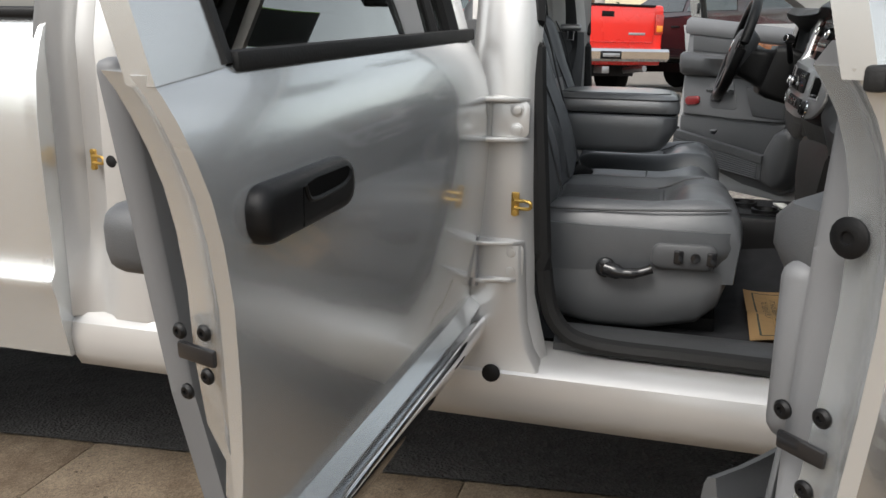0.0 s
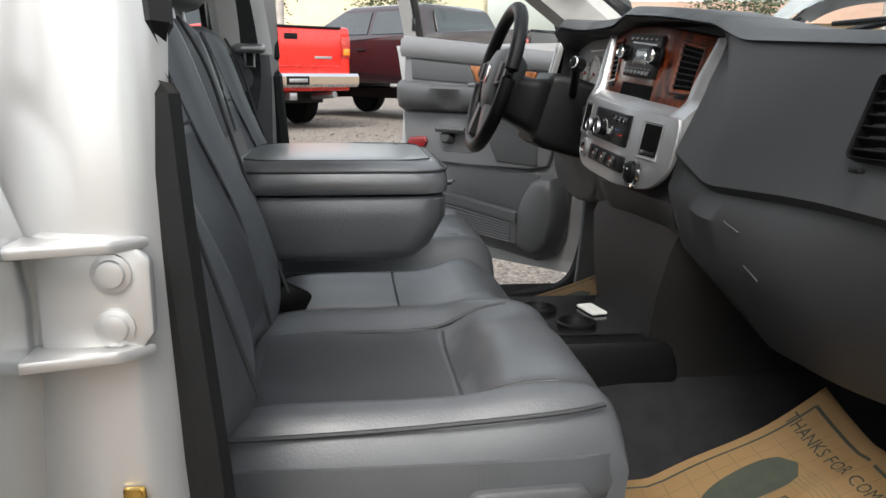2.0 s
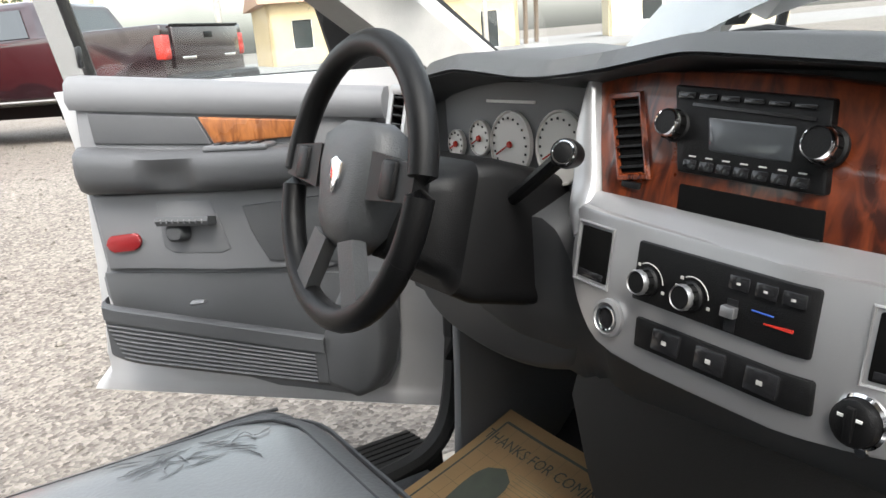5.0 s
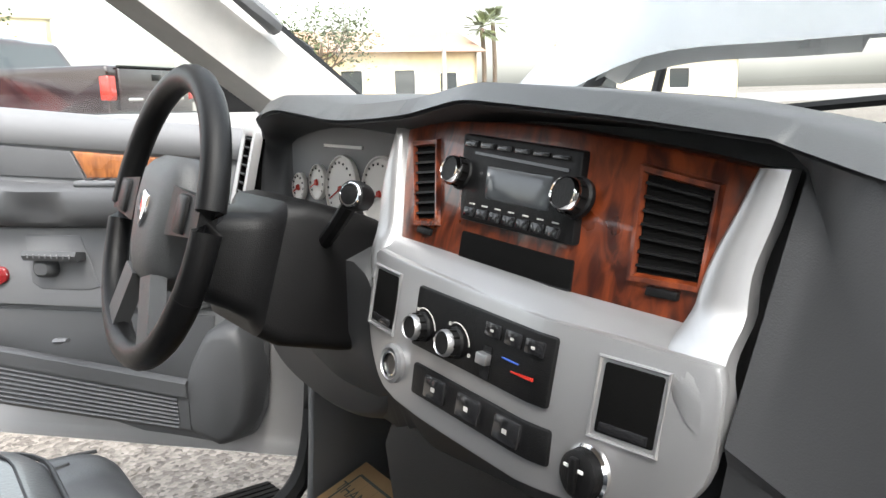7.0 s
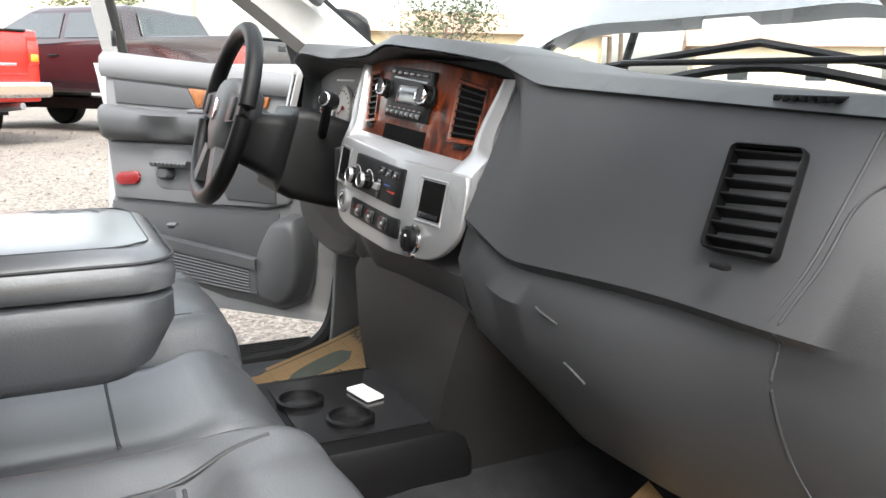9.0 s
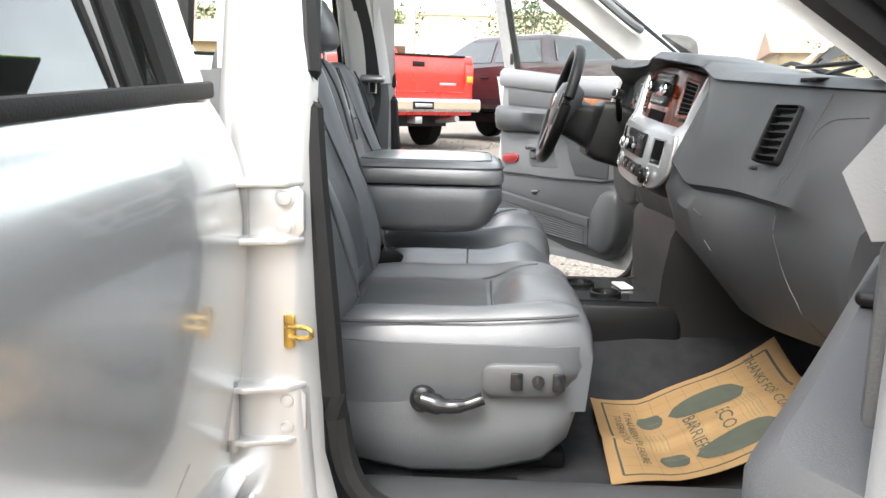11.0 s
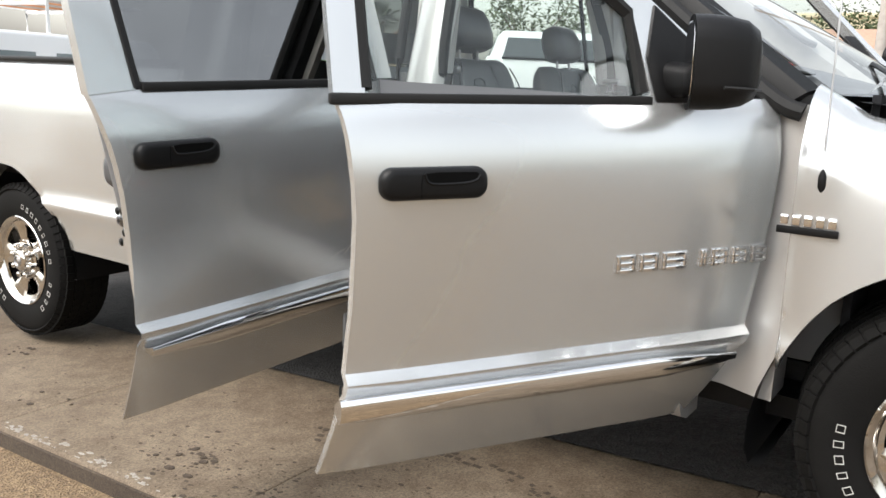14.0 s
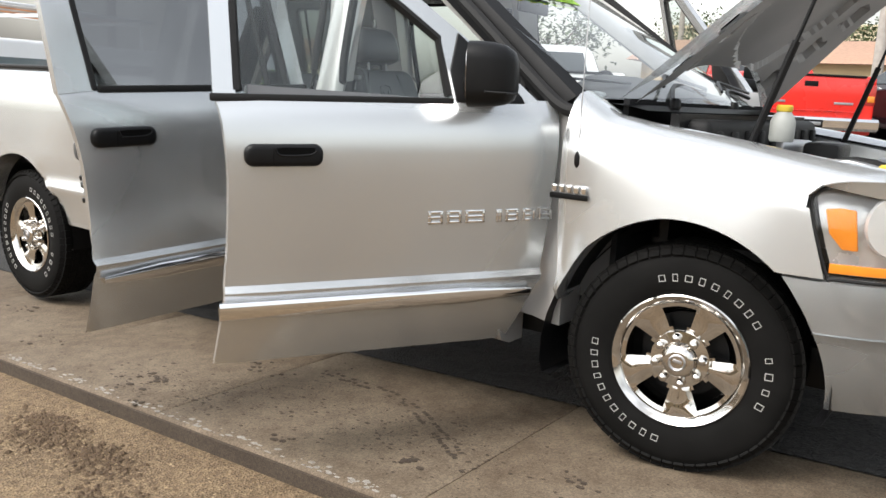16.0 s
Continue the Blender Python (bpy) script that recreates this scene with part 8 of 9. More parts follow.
loft(bm, [[(a, b, h) for a, b in rrect(0.09, 0.37, 0.03)] for h in (0.0, 0.2, 0.30)])
part("centre_back", move(bm, BMC), LEATHER, cs, "", 60)
bm = B()
box(bm, (-1.52, 0.85, 0.832), (0.06, 0.03, 0.05), 0.008, 2, (0, 30, 20))
tube(bm, [(-1.55, 0.85, 0.80), (-1.60, 0.86, 0.76)], 0.014, 6, False, 0.3)
part("belt_buckle", bm, BLACK, truck, "black seat belt buckle")
# floor console with cup holders
bm = B()
loft(bm, [[(-0.935 + a, 1.075 + b * f, z) for a, b in rrect(0.30, 0.345, 0.02)] for z, f in ((0.55, 1.05), (0.66, 1.02), (0.705, 1.0), (0.715, 0.97))])
con = part("floor_console", bm, BLACK, truck, "dark grey floor console with cup holders", 50)
bm = B()
prism(bm, [(-0.935 + a, 1.085 + b, 0.716) for a, b in rrect(0.24, 0.27, 0.02)], (0, 0, 0.003))
part("console_tray", bm, GLOSSBLACK, con, "black tray")
for x, y in ((-1.02, 1.115), (-0.965, 1.01)):
    bm = B()
    lathe(bm, [(0.041, 0), (0.041, 0.012), (0.036, 0.014), (0.034, 0.004), (0.033, 0.002)], (x, y, 0.715), (0, 0, 1), 24, False)
    part("cup_holder", bm, BLACK, con, "black cup holder")
bm = B()
box(bm, (-0.905, 1.10, 0.724), (0.035, 0.07, 0.006), 0.001, 1, (0, 0, 12))
part("paper_slip", bm, WHITE, con, "white paper slip")
# rear bench
bm = cushion(-2.52, -2.02, 0.28, 1.72, 0.78, lambda x, y: 0.86, 20)
rb = part("rear_bench", bm, LEATHER, truck, "grey leather rear bench", 60)
bm = B()
loft(bm, [[(-2.55 - 0.2 * h + a, 1.0 + b, 0.84 + h) for a, b in rrect(0.14, 1.42, 0.05)] for h in (0, 0.2, 0.42, 0.46)])
part("bench_back", bm, LEATHER, rb, "", 60)
for y in (0.55, 1.45):
    bm = B()
    loft(bm, [[(-2.64 + a, y + b, 1.32 + h) for a, b in rrect(0.09, 0.25 - 0.1 * max(0, h - 0.1), 0.04)] for h in (0, 0.05, 0.12, 0.15)])
    part("head_restraint", bm, LEATHER, rb, "", 60)


# seat belts on the pillars
def belt():
    bm = B()
    p = smooth_path([(-1.71, 0.400, 1.68), (-1.655, 0.320, 1.45), (-1.63, 0.276, 1.27), (-1.63, 0.255, 1.18), (-1.64, 0.30, 1.10)], 5)
    grid(bm, [[(q.x - 0.024, q.y, q.z), (q.x + 0.024, q.y, q.z)] for q in p])
    bmesh.ops.solidify(bm, geom=bm.faces[:], thickness=0.002)
    return bm


both("seat_belt", belt, TRIMDARK, "dark grey seat belt", 38, 0.04)


def belt_tongue():
    bm = B()
    box(bm, (-1.63, 0.285, 1.272), (0.085, 0.022, 0.026), 0.010, 3)
    tube(bm, [(-1.642, 0.286, 1.262), (-1.642, 0.286, 1.225), (-1.618, 0.286, 1.225), (-1.618, 0.286, 1.262)], 0.004, 6)
    return bm


both("belt_tongue", belt_tongue, STEEL, "steel belt tongue", 38, 0.04)


def belt_guide():
    bm = B()
    box(bm, (-1.71, 0.405, 1.66), (0.06, 0.03, 0.09), 0.012, 3)
    return bm


both("belt_guide", belt_guide, TRIMDARK, "grey belt guide")


def grab_handle():
    return tube(B(), smooth_path([(-0.78, 0.275, 1.45), (-0.83, 0.315, 1.475), (-0.98, 0.33, 1.585), (-1.03, 0.30, 1.60)], 5), 0.014, 8)


both("grab_handle", grab_handle, TRIM, "grey grab handle")
bm = B()
box(bm, (-1.19, 1.0, 1.64), (0.02, 0.26, 0.07), 0.02, 3)
tube(bm, [(-1.17, 1.0, 1.64), (-1.13, 1.0, 1.73)], 0.01, 8)
part("rear_view_mirror", bm, BLACK, truck, "black rear-view mirror")


# ---------- paper floor mats ----------
def paper_mat(pts, label, curl=1.0):
    """A sheet of kraft paper with two printed soles, laid over the floor and up the toe board. Corners: rear and front at the smaller y, then front and rear at the larger."""
    ro, fo, fi, ri = (Vector(p) for p in pts)
    lx, ly = (fo - ro).length, (ri - ro).length
    def at(u, v, lift=0.0):
        p = ro.lerp(ri, v).lerp(fo.lerp(fi, v), u)
        low, high = ro.z + (ri.z - ro.z) * v, fo.z + (fi.z - fo.z) * v
        z = low + (high - low) * max(0, (u - 0.28) / 0.72) ** 1.15
        z += curl * (0.006 * math.sin(u * 9 + v * 4) - 0.014 * math.sin(v * math.pi) * u + 0.006 * math.exp(-((v - 0.42 - 0.1 * u) / 0.05) ** 2))
        return (p.x, p.y, z + lift)
    bm = B()
    grid(bm, [[at(u, v) for v in np.linspace(0, 1, 28)] for u in np.linspace(0, 1, 28)])
    bmesh.ops.solidify(bm, geom=bm.faces[:], thickness=0.0006)
    mat_ob = tagged(obj("paper_floor_mat", bm, PAPER, None, "", 60), label, "floor mat", "paper floor mats")
    # border and faint grid
    def line(name, a, b, w, m, n=14):
        bm = B()
        d = Vector((b[0] - a[0], b[1] - a[1]))
        nrm = Vector((-d.y, d.x)).normalized() * w
        grid(bm, [[at(a[0] + d.x * t + s * nrm.x, a[1] + d.y * t + s * nrm.y, 0.0012) for s in (-1, 1)] for t in np.linspace(0, 1, n)])
        return part(name, bm, m, mat_ob)
    for a, b in (((0.06, 0.06), (0.94, 0.06)), ((0.94, 0.06), (0.94, 0.94)), ((0.94, 0.94), (0.06, 0.94)), ((0.06, 0.94), (0.06, 0.06))):
        line("border_line", a, b, 0.006, PRINT)
    for k in range(1, 10):
        line("grid_line", (0.06 + 0.088 * k, 0.07), (0.06 + 0.088 * k, 0.93), 0.0013, PRINTFINE)
        line("grid_line", (0.07, 0.06 + 0.088 * k), (0.93, 0.06 + 0.088 * k), 0.0013, PRINTFINE)
    def sole(cu, cv):
        for u0, u1, w0, w1 in ((0.0, 0.135, 0.062, 0.070), (0.165, 0.54, 0.066, 0.108)):
            bm = B()
            rows = []
            for t in np.linspace(0, 1, 12):
                e = math.sqrt(max(0.0, 1 - (2 * t - 1) ** 4))
                w = (w0 + (w1 - w0) * math.sin(t * math.pi * 0.62)) * max(0.06, e)
                u = cu + u0 + (u1 - u0) * t
                rows.append([at(u, cv + w * s, 0.0014) for s in np.linspace(-1, 1, 7)])
            grid(bm, rows)
            part("printed_sole", bm, PRINT, mat_ob, "dark green printed shoe sole")
    sole(0.22, 0.70)
    sole(0.25, 0.22)
    def words_at(txt, cu, cv, size, m, ang):
        bm = text_bm(txt, size, Matrix.Identity(4))
        ca, sa = math.cos(radians(ang)), math.sin(radians(ang))
        for v in bm.verts:
            x, y = v.co.x, v.co.y
            u, w = cu + (x * ca - y * sa) / lx, cv + (x * sa + y * ca) / ly
            v.co = at(u, w, 0.0016)
        part("print_line", bm, m, mat_ob)
    words_at("THANKS FOR COMING IN", 0.83, 0.52, 0.032, PRINT, -90)
    words_at("IT HAS BEEN A PLEASURE", 0.165, 0.50, 0.024, PRINT, -90)
    words_at("TO SERVE YOU", 0.105, 0.58, 0.024, PRINT, -90)
    words_at("ECO", 0.575, 0.445, 0.042, PRINT, -90)
    words_at("BARRIER", 0.435, 0.44, 0.038, PRINT, -90)
    for k in range(5):
        line("small_print", (0.24 + 0.022 * k, 0.36), (0.24 + 0.022 * k, 0.56), 0.0026, PRINTFINE, 5)
        line("small_print", (0.70 + 0.018 * k, 0.34), (0.70 + 0.018 * k, 0.62), 0.0022, PRINTFINE, 5)
    return mat_ob


paper_mat(((-1.06, 0.272, 0.552), (-0.633, 0.338, 0.668), (-0.672, 0.612, 0.733), (-1.041, 0.683, 0.562)), "crumpled kraft paper mat with printed soles on the carpet")
paper_mat(((-1.065, 1.35, 0.548), (-0.645, 1.335, 0.650), (-0.645, 1.735, 0.655), (-1.065, 1.76, 0.548)), "kraft paper mat with printed soles under the pedals", 0.15)



# ---------- other vehicles on the lot ----------
def outline_arches(L, zb, arches, top):
    """Side outline: bottom edge with wheel arches, then the top points."""
    pts = [(0.0, zb)]
    for cx, r in arches:
        pts += [(cx + r * math.cos(a), 0.36 + r * math.sin(a)) for a in np.linspace(math.pi, 0, 13) if 0.36 + r * math.sin(a) > zb]
    pts += [(L, zb)] + top
    return pts


def road_wheel(m, parent, r=0.37):
    bm = B()
    lathe(bm, [(r * 0.62, 0.11), (r * 0.80, 0.125), (r * 0.95, 0.115), (r, 0.09), (r, -0.09), (r * 0.9, -0.12), (r * 0.6, -0.11)], (0, 0, 0), (0, -1, 0), 32)
    w = part("wheel", bm, TYRE, parent, "road wheel")
    w.matrix_basis = m
    bm = B()
    lathe(bm, [(r * 0.63, 0.105), (r * 0.60, 0.115), (r * 0.52, 0.085), (r * 0.2, 0.095), (r * 0.12, 0.115), (0, 0.115)], (0, 0, 0), (0, -1, 0), 24)
    part("rim", bm, STEEL, w)


def pickup(name, label, m, paint, L=5.6, bed=2.0, bump=CHROME, lamp=(RED, ORANGE), crew=False, sport=False):
    v = thing(name, label, "pickup truck", m)
    W, arches = 0.97, ((1.15, 0.45), (L - 0.95, 0.45))
    top = [(L, 0.95), (L - 0.25, 1.08), (L - 1.25, 1.16), (L - 1.4, 1.25), (bed, 1.30), (bed, 1.36), (0.02, 1.36), (0.0, 1.30), (0.02, 0.70)]
    bm = B()
    prism(bm, [(x, -W, z) for x, z in outline_arches(L, 0.50, arches, top)], (0, 2 * W, 0), 0.035, 3)
    part("body", bm, paint, v, "", 50)
    bm = B()
    for x, _ in arches:
        box(bm, (x, 0, 0.62), (1.0, 1.86, 0.6))
    box(bm, (L / 2, 0, 0.42), (L - 0.8, 1.2, 0.16))
    part("underbody", bm, BLACK, v)
    c0, c1 = bed + 0.03, L - 1.35
    r0, r1 = c0 + 0.22, c1 - 0.75
    rg = []
    for z, a, b, w in ((1.26, c0, c1 + 0.25, 0.93), (1.36, c0, c1, 0.91), (1.72, c0 + 0.16, r1 + 0.08, 0.77), (1.79, r0 + 0.02, r1 - 0.05, 0.70), (1.81, r0 + 0.15, r1 - 0.2, 0.6)):
        rg.append([(a, -w, z), (a + 0.1, -w - 0.01, z), ((a + b) / 2, -w - 0.015, z), (b - 0.1, -w - 0.01, z), (b, -w, z), (b + 0.04, 0, z), (b, w, z), (b - 0.1, w + 0.01, z), ((a + b) / 2, w + 0.015, z), (a + 0.1, w + 0.01, z), (a, w, z), (a - 0.02, 0, z)])
    bm = B()
    loft(bm, rg)
    cab = part("cab", bm, paint, v, "", 50)
    bm = B()
    prism(bm, [(c0 - 0.035, -0.72, 1.37), (c0 - 0.035, 0.72, 1.37), (c0 + 0.11, 0.64, 1.70), (c0 + 0.11, -0.64, 1.70)], (0.02, 0, 0.0))
    part("rear_window", bm, GLASSDARK, cab, "dark rear window")
    bm = B()
    prism(bm, [(c1 + 0.06, -0.80, 1.34), (c1 + 0.06, 0.80, 1.34), (r1 + 0.15, 0.66, 1.70), (r1 + 0.15, -0.66, 1.70)], (0.03, 0, 0.0))
    part("windscreen", bm, GLASSDARK, cab)
    mid = (c0 + c1) / 2 - 0.1
    for s in (-1, 1):
        for a0, a1, b0, b1 in ((c0 + 0.12, mid - 0.05, c0 + 0.30, mid - 0.05), (mid + 0.05, c1 - 0.02, mid + 0.05, r1 - 0.02)):
            bm = B()
            prism(bm, [(a0, s * 0.935, 1.35), (a1, s * 0.935, 1.35), (b1, s * 0.80, 1.70), (b0, s * 0.80, 1.70)], (0, s * 0.006, 0))
            part("side_window", bm, GLASSDARK, cab)
        bm = B()
        box(bm, (c1 + 0.02, s * 1.08, 1.38), (0.10, 0.20, 0.17), 0.04, 3)
        part("door_mirror", bm, BLACK if not sport else CHROME, v)
        bm = B()
        box(bm, (mid + 0.15, s * 0.985, 1.10), (0.16, 0.03, 0.035), 0.01)
        part("door_handle", bm, BLACK, v)
        bm = B()
        box(bm, (0.06, s * 0.90, 1.09), (0.14, 0.16, 0.30), 0.03, 3)
        tl = part("tail_lamp", bm, lamp[0], v, "red tail lamp")
        bm = B()
        box(bm, (-0.012, s * 0.90, 1.03), (0.02, 0.10, 0.09), 0.008, 2)
        part("lamp_lens", bm, lamp[1], tl)
        for x, _ in arches:
            road_wheel(pose(x, s * 0.84, 0.37, 0, 0, 180 if s > 0 else 0), v)
    bm = B()
    box(bm, (-0.012, 0, 1.08), (0.05, 1.58, 0.50), 0.02, 3)
    tg = part("tailgate", bm, paint, v)
    bm = B()
    box(bm, (-0.02, 0, 1.345), (0.06, 1.58, 0.03), 0.008)
    part("tailgate_cap", bm, BLACK, tg, "black tailgate cap")
    bm = B()
    box(bm, (-0.04, 0, 1.22), (0.012, 0.20, 0.075), 0.01)
    part("tailgate_handle", bm, BLACK, tg, "black tailgate handle")
    for y0, w in ((0.5, 0.30), (-0.5, 0.28)):
        bm = B()
        box(bm, (-0.04, y0, 0.95), (0.006, w, 0.035), 0.002)
        part("badge_bar", bm, CHROME if sport else STEEL, tg)
    bm = B()
    rg = [[(x, y, z) for x, z in ((0.02, 0.76), (-0.16, 0.74), (-0.19, 0.70), (-0.19, 0.60), (-0.14, 0.56), (0.02, 0.58))] for y in (-0.98, -0.9, -0.3, 0.3, 0.9, 0.98)]
    loft(bm, rg)
    bp = part("rear_bumper", bm, bump, v, "chrome step bumper", 30)
    bm = B()
    box(bm, (-0.195, 0, 0.65), (0.012, 0.34, 0.11), 0.01)
    part("plate_recess", bm, BLACK, bp)
    bm = B()
    box(bm, (-0.203, 0, 0.65), (0.004, 0.28, 0.05), 0.002)
    part("plate_bar", bm, STEEL, bp)
    bm = B()
    box(bm, (0.05, 0, 0.44), (0.25, 0.12, 0.10), 0.015)
    part("tow_hitch", bm, STEEL, v, "steel tow hitch")
    bm = B()
    tube(bm, [(0.3, -0.55, 0.42), (-0.12, -0.62, 0.46)], 0.045, 10)
    part("exhaust_pipe", bm, STEEL, v, "steel exhaust pipe")
    return v


GLASSDARK = material("vehicle_glass", (0.03, 0.036, 0.038), 0.06, 0, 0.05, 3, 0, 100, 0.6)
# the vehicle's x axis is its nose; headings turn that from the lot's +x
pickup("red_pickup", "bright red pickup truck parked on the gravel lot", pose(-2.15, 10.6, LOT, 0, 0, 90 + 35), REDPAINT)
pickup("dark_pickup", "dark maroon-black pickup truck parked on the gravel lot", pose(1.70, 11.35, LOT, 0, 0, 90 + 43), DARKPAINT, 5.8, 1.75, BLACK, (RED, RED), sport=True)
pickup("white_pickup", "white pickup truck parked on the gravel lot", pose(-4.3, 6.6, 0.22, 0, 0, 90 + 33), WHITEPAINT)


VANGLASS = material("pale_window", (0.16, 0.20, 0.21), 0.08, 0, 0.15, 2)
RUSTPIPE = material("rust_pipe", (0.45, 0.19, 0.075), 0.7, 0, 0.25, 8)


def van(m):
    v = thing("work_van", "white work van with a pipe ladder rack", "van", m)
    L, W = 5.2, 0.98
    bm = B()
    top = [(L, 0.95), (L - 0.6, 1.15), (L - 1.2, 1.85), (L - 1.5, 1.98), (0.15, 1.98), (0.0, 1.85)]
    prism(bm, [(x, -W, z) for x, z in outline_arches(L, 0.45, ((1.0, 0.42), (L - 0.95, 0.42)), top)], (0, 2 * W, 0), 0.05, 3)
    part("body", bm, WHITEPAINT, v, "", 50)
    bm = B()
    for x in (1.0, L - 0.95):
        box(bm, (x, 0, 0.6), (0.95, 1.85, 0.55))
    part("underbody", bm, BLACK, v)
    for s in (-1, 1):
        for a, b in ((0.35, 1.55), (1.75, 2.85), (3.0, 3.75)):
            bm = B()
            prism(bm, [(a, s * (W + 0.001), 1.30), (b, s * (W + 0.001), 1.30), (b - 0.03, s * (W + 0.001), 1.78), (a + 0.03, s * (W + 0.001), 1.78)], (0, s * 0.006, 0))
            part("side_window", bm, VANGLASS, v)
        for x in (1.0, L - 0.95):
            road_wheel(pose(x, s * 0.86, 0.36, 0, 0, 180 if s > 0 else 0), v, 0.36)
    bm = B()
    prism(bm, [(-0.004, -0.8, 1.28), (-0.004, 0.8, 1.28), (-0.004, 0.75, 1.8), (-0.004, -0.75, 1.8)], (-0.006, 0, 0))
    part("rear_window", bm, VANGLASS, v)
    for k in range(4):
        bm = B()
        x = 0.4 + 1.1 * k
        tube(bm, [(x, -0.85, 1.98), (x, -0.85, 2.30), (x, 0.85, 2.30), (x, 0.85, 1.98)], 0.022, 8)
        part("rack_bar", bm, WHITEPAINT, v, "white rack bar")
    for y in (-0.85, -0.62, -0.4, -0.15, 0.1, 0.38, 0.6, 0.85):
        bm = B()
        tube(bm, [(0.2, y, 2.34), (4.2, y + 0.05, 2.36)], 0.022, 8)
        part("rack_pipe", bm, WHITEPAINT if abs(y) > 0.8 else (RUSTPIPE if y in (-0.62, -0.15, 0.38) else POLE), v, "carried pipe")


van(pose(-9.7, 4.2, -0.40, 0, 0, -80))


# ---------- buildings ----------
def building(name, label, x, y, w, d, h, mat, heading, wins, roof=True):
    b = thing(name, label, "building", pose(x, y, LOT, 0, 0, heading))
    bm = B()
    t = 0.25
    xs = sorted({-w / 2, w / 2} | {c - ww / 2 for c, _, ww, _ in wins} | {c + ww / 2 for c, _, ww, _ in wins})
    zs = sorted({0.0, h} | {z for _, z, _, _ in wins} | {z + hh for _, z, _, hh in wins})
    for x0, x1 in zip(xs, xs[1:]):
        for z0, z1 in zip(zs, zs[1:]):
            cx, cz = (x0 + x1) / 2, (z0 + z1) / 2
            if any(abs(cx - c) < ww / 2 and z < cz < z + hh for c, z, ww, hh in wins):
                continue
            box(bm, (cx, t / 2, cz), (x1 - x0, t, z1 - z0))
    bmesh.ops.remove_doubles(bm, verts=bm.verts, dist=1e-4)
    box(bm, (-w / 2 + t / 2, d / 2, h / 2), (t, d, h))
    box(bm, (w / 2 - t / 2, d / 2, h / 2), (t, d, h))
    box(bm, (0, d - t / 2, h / 2), (w, t, h))
    part("wall", bm, mat, b)
    bm = B()
    if roof:
        prism(bm, [(-w / 2 - 0.5, -0.6, h), (-w / 2 - 0.5, d + 0.6, h), (-w / 2 - 0.5, d / 2, h + d * 0.18)], (w + 1, 0, 0))
        part("roof", bm, ROOFING, b, "low clay tile roof")
    else:
        box(bm, (0, d / 2, h + 0.1), (w + 0.3, d + 0.3, 0.25), 0.03)
        part("roof", bm, mat, b, "flat parapet roof")
    for c, z, ww, hh in wins:
        bm = B()
        box(bm, (c, 0.14, z + hh / 2), (ww, 0.03, hh))
        wn_ = part("window", bm, GLASSDARK, b)
        bm = B()
        tube(bm, [(c - ww / 2, 0.06, z), (c + ww / 2, 0.06, z), (c + ww / 2, 0.06, z + hh), (c - ww / 2, 0.06, z + hh)], 0.05, 4, True)
        part("window_frame", bm, WHITEPAINT, wn_)


building("tan_building", "low tan stucco building across the street", 24, 46, 16, 9, 3.6, STUCCO, -14, [(-6, 0.9, 1.2, 1.7), (-3.4, 0.0, 1.1, 2.3), (-0.5, 0.9, 1.4, 1.6), (3, 0.9, 1.4, 1.6), (6, 0.0, 1.2, 2.3)])
building("cream_building", "long cream stucco building beyond the lot", -6, 48, 26, 10, 5.4, STUCCO2, 3, [(-10, 1.4, 1.6, 1.8), (-6, 1.4, 1.6, 1.8), (-2, 1.4, 1.6, 1.8), (2, 0.0, 1.6, 2.8), (5.5, 2.4, 1.2, 1.6), (9, 2.4, 1.2, 1.6)], False)
building("yellow_shed", "small yellow stucco building behind the lot", -9, 31, 9, 6, 2.6, STUCCO, 5, [(-2.5, 1.0, 1.4, 1.0), (1.5, 0.0, 1.2, 2.1)])
building("street_house", "long tan house across the street, mirrored in the glass", 0, -34, 44, 9, 3.6, STUCCO, 180, [(-14, 0.9, 1.6, 1.4), (-6, 0.0, 1.2, 2.2), (3, 0.9, 1.6, 1.4), (12, 0.9, 1.6, 1.4)])
building("far_house", "distant tan house with a tiled roof", 44, 40, 12, 8, 3.2, STUCCO2, -40, [(-3, 0.9, 1.4, 1.4), (2, 0.9, 1.4, 1.4)])


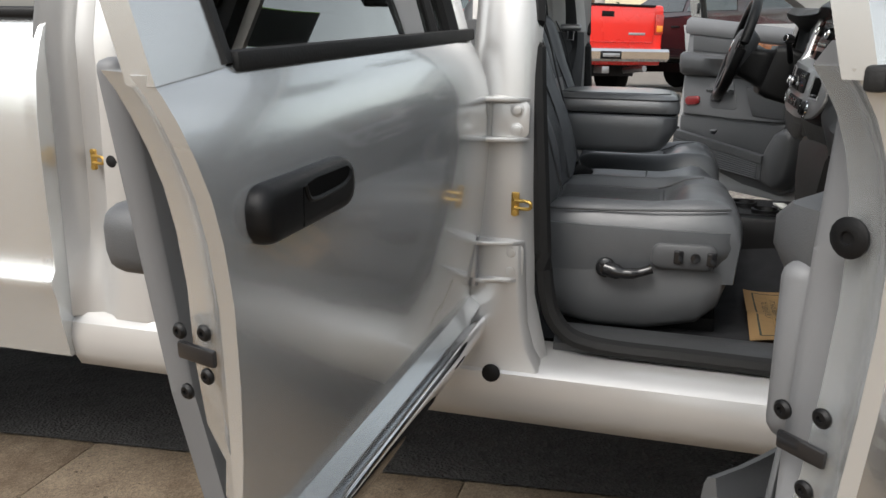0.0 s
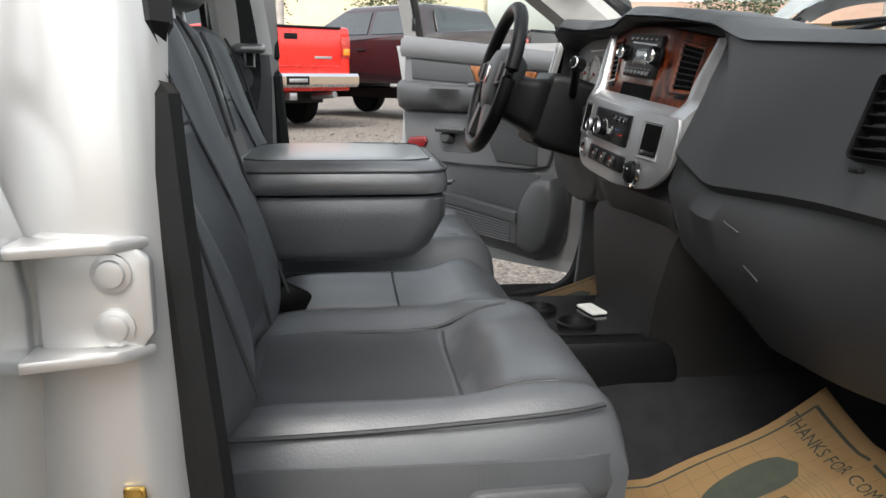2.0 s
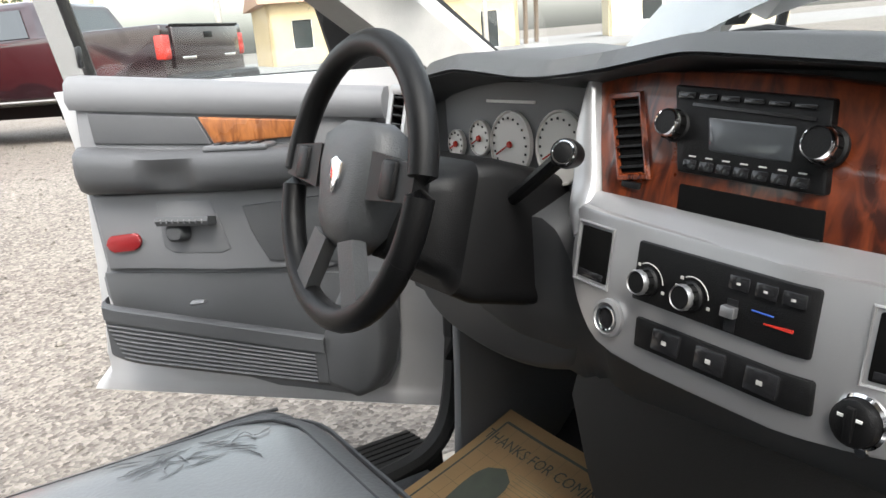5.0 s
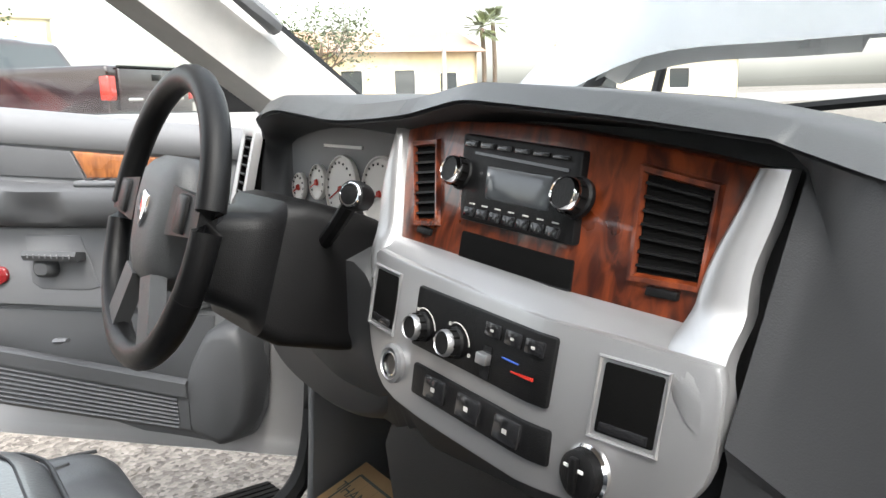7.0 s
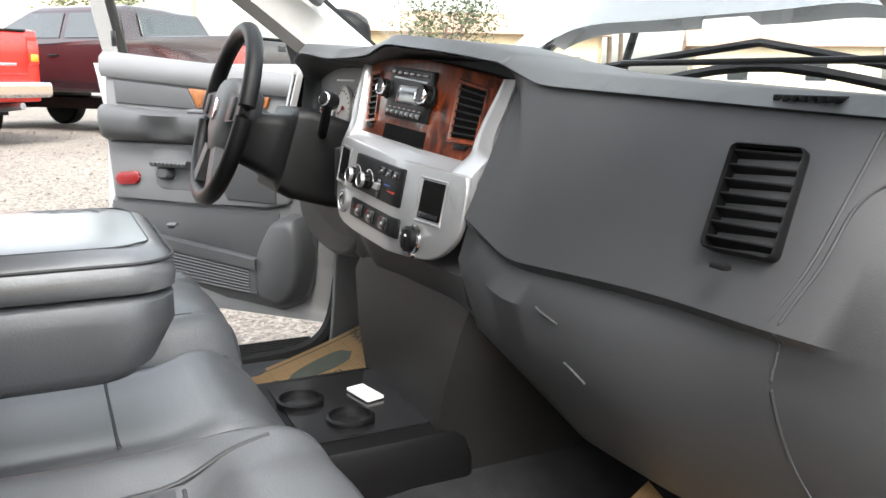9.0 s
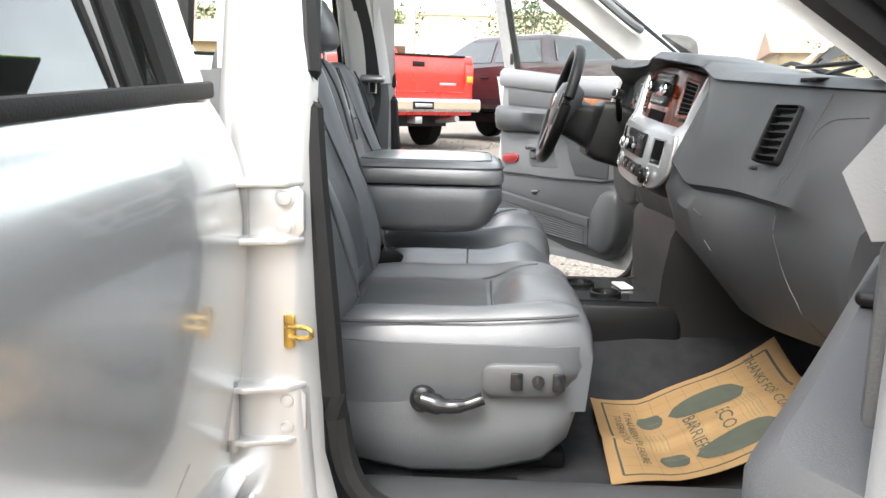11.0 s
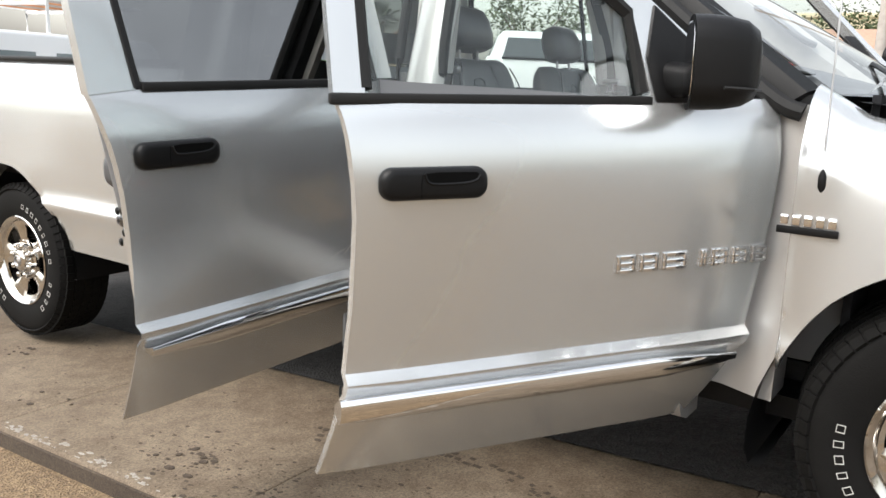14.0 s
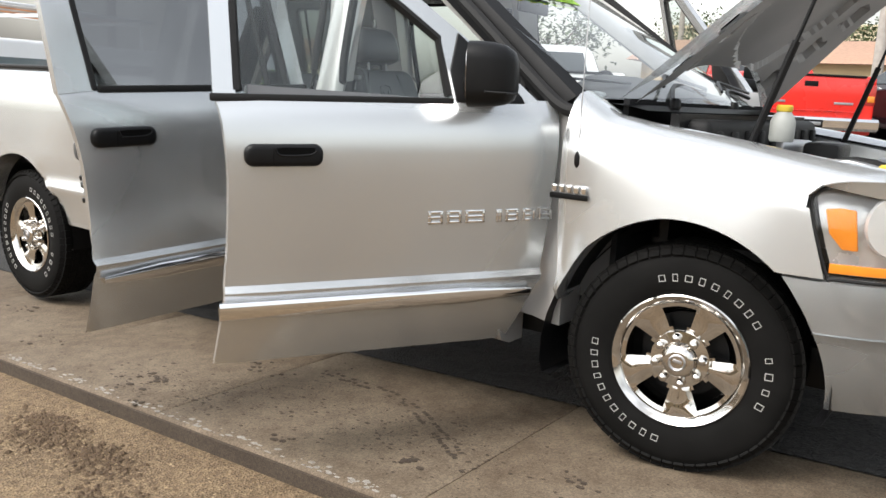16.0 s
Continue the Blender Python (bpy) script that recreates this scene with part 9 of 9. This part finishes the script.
# ---------- trees, poles ----------
def tree(name, label, x, y, h, r, seed, leaf=LEAF, n=1500):
    rng = random.Random(seed)
    t = thing(name, label, "tree", pose(x, y, LOT))
    bm = B()
    trunk = [Vector((0, 0, 0)), Vector((0.1, 0.05, h * 0.22)), Vector((-0.05, 0.1, h * 0.42)), Vector((0.0, 0.0, h * 0.6))]
    tube(bm, smooth_path(trunk, 4), [0.16 * h / 6 * (1 - 0.6 * k / 12) for k in range(13)], 8)
    tips = []
    for k in range(9):
        a, z0 = k * 2.4 + rng.random(), h * rng.uniform(0.25, 0.55)
        e = Vector((math.cos(a) * r * rng.uniform(0.5, 0.85), math.sin(a) * r * rng.uniform(0.5, 0.85), h * rng.uniform(0.55, 0.9)))
        s = Vector((0, 0, z0))
        midp = s.lerp(e, 0.5) + Vector((0, 0, -0.1 * h * rng.random()))
        tube(bm, smooth_path([s, midp, e], 3), [0.06 * h / 6 * (1 - k2 / 8) for k2 in range(7)], 5)
        tips += [e, midp.lerp(e, 0.6)]
    tips.append(Vector((0, 0, h * 0.85)))
    part("trunk", bm, BARK, t)
    verts, faces = [], []
    for k in range(n):
        c = rng.choice(tips)
        p = c + Vector((rng.gauss(0, r * 0.22), rng.gauss(0, r * 0.22), rng.gauss(0, h * 0.075)))
        s = rng.uniform(0.05, 0.14) * h / 5
        u = Vector((rng.uniform(-1, 1), rng.uniform(-1, 1), rng.uniform(-0.6, 0.6))).normalized()
        w = u.cross(Vector((rng.uniform(-1, 1), rng.uniform(-1, 1), 1))).normalized()
        i = len(verts)
        verts += [p - u * s, p + w * s * 0.45, p + u * s, p - w * s * 0.45]
        faces.append((i, i + 1, i + 2, i + 3))
    me = bpy.data.meshes.new("crown")
    me.from_pydata([tuple(v) for v in verts], [], faces)
    me.materials.append(leaf)
    cr = new("crown", me)
    cr.parent = t
    cr["kind"] = "stuff"


tree("olive_tree", "leafy green tree behind the parked trucks", -6.5, 40, 5.4, 2.4, 3, n=2600)
tree("olive_tree", "leafy green tree behind the parked trucks", -14.0, 38, 5.6, 2.6, 5, n=2200)
tree("olive_tree", "grey-green tree across the street", 17.5, 38, 6.0, 2.8, 7, n=2400)
tree("olive_tree", "grey-green tree across the street", 1.5, 44, 6.5, 2.6, 11, n=2000)
tree("olive_tree", "distant tree behind the lot", -20, 34, 6.5, 3.0, 13, n=2000)


for k, (x, y, h) in enumerate(((-30, -26, 6.5), (-19, -29, 5.5), (-8, -27, 6.8), (3, -30, 6.0), (13, -26, 6.6), (24, -20, 3.8), (29, -9, 3.4), (31, 2, 3.2))):
    tree("street_tree", "dark green tree across the street, mirrored in the paint", x, y, h, 3.2, 40 + k, n=1300)


def palm(x, y, h, seed):
    rng = random.Random(seed)
    t = thing("palm_tree", "tall fan palm in the distance", "palm tree", pose(x, y, LOT), "palms")
    bm = B()
    tube(bm, smooth_path([(0, 0, 0), (0.1, 0, h * 0.5), (0, 0.05, h)], 6), 0.16, 8)
    part("trunk", bm, BARK, t)
    bm = B()
    for k in range(34):
        a, e = k * 2.4, rng.uniform(-0.7, 1.2)
        d = Vector((math.cos(a) * math.cos(e), math.sin(a) * math.cos(e), math.sin(e)))
        s = d.cross(Vector((0, 0, 1)))
        s = s.normalized() if s.length > 0.1 else Vector((1, 0, 0))
        ln = rng.uniform(1.1, 1.6)
        o = Vector((0, 0, h))
        for j in range(7):
            f = (j - 3) / 3
            q = (d + s * f * 0.6).normalized()
            i0 = o + d * ln * 0.35
            w = s * 0.035
            grid(bm, [[i0 - w, i0 + w], [i0 + q * ln * 0.5 - w, i0 + q * ln * 0.5 + w + Vector((0, 0, -0.03))], [i0 + q * ln * 0.8 - Vector((0, 0, 0.18))] * 2])
    part("crown", bm, PALM, t)


palm(33, 45, 5.2, 1)
palm(35.5, 47, 5.8, 2)
palm(-26, 14, 6.5, 4)
for x, y, h in ((-3.15, 22.0, 9), (9.0, 34, 9), (27, 41, 9), (-14, 36, 9)):
    p = thing("utility_pole", "pale wooden utility pole", "pole", pose(x, y, LOT), "utility poles")
    bm = B()
    tube(bm, [(0, 0, 0), (0, 0, h)], [0.15, 0.11], 10)
    part("shaft", bm, POLE, p)
    bm = B()
    box(bm, (0, 0, h - 0.5), (1.8, 0.1, 0.12), 0.02)
    part("cross_arm", bm, POLE, p)
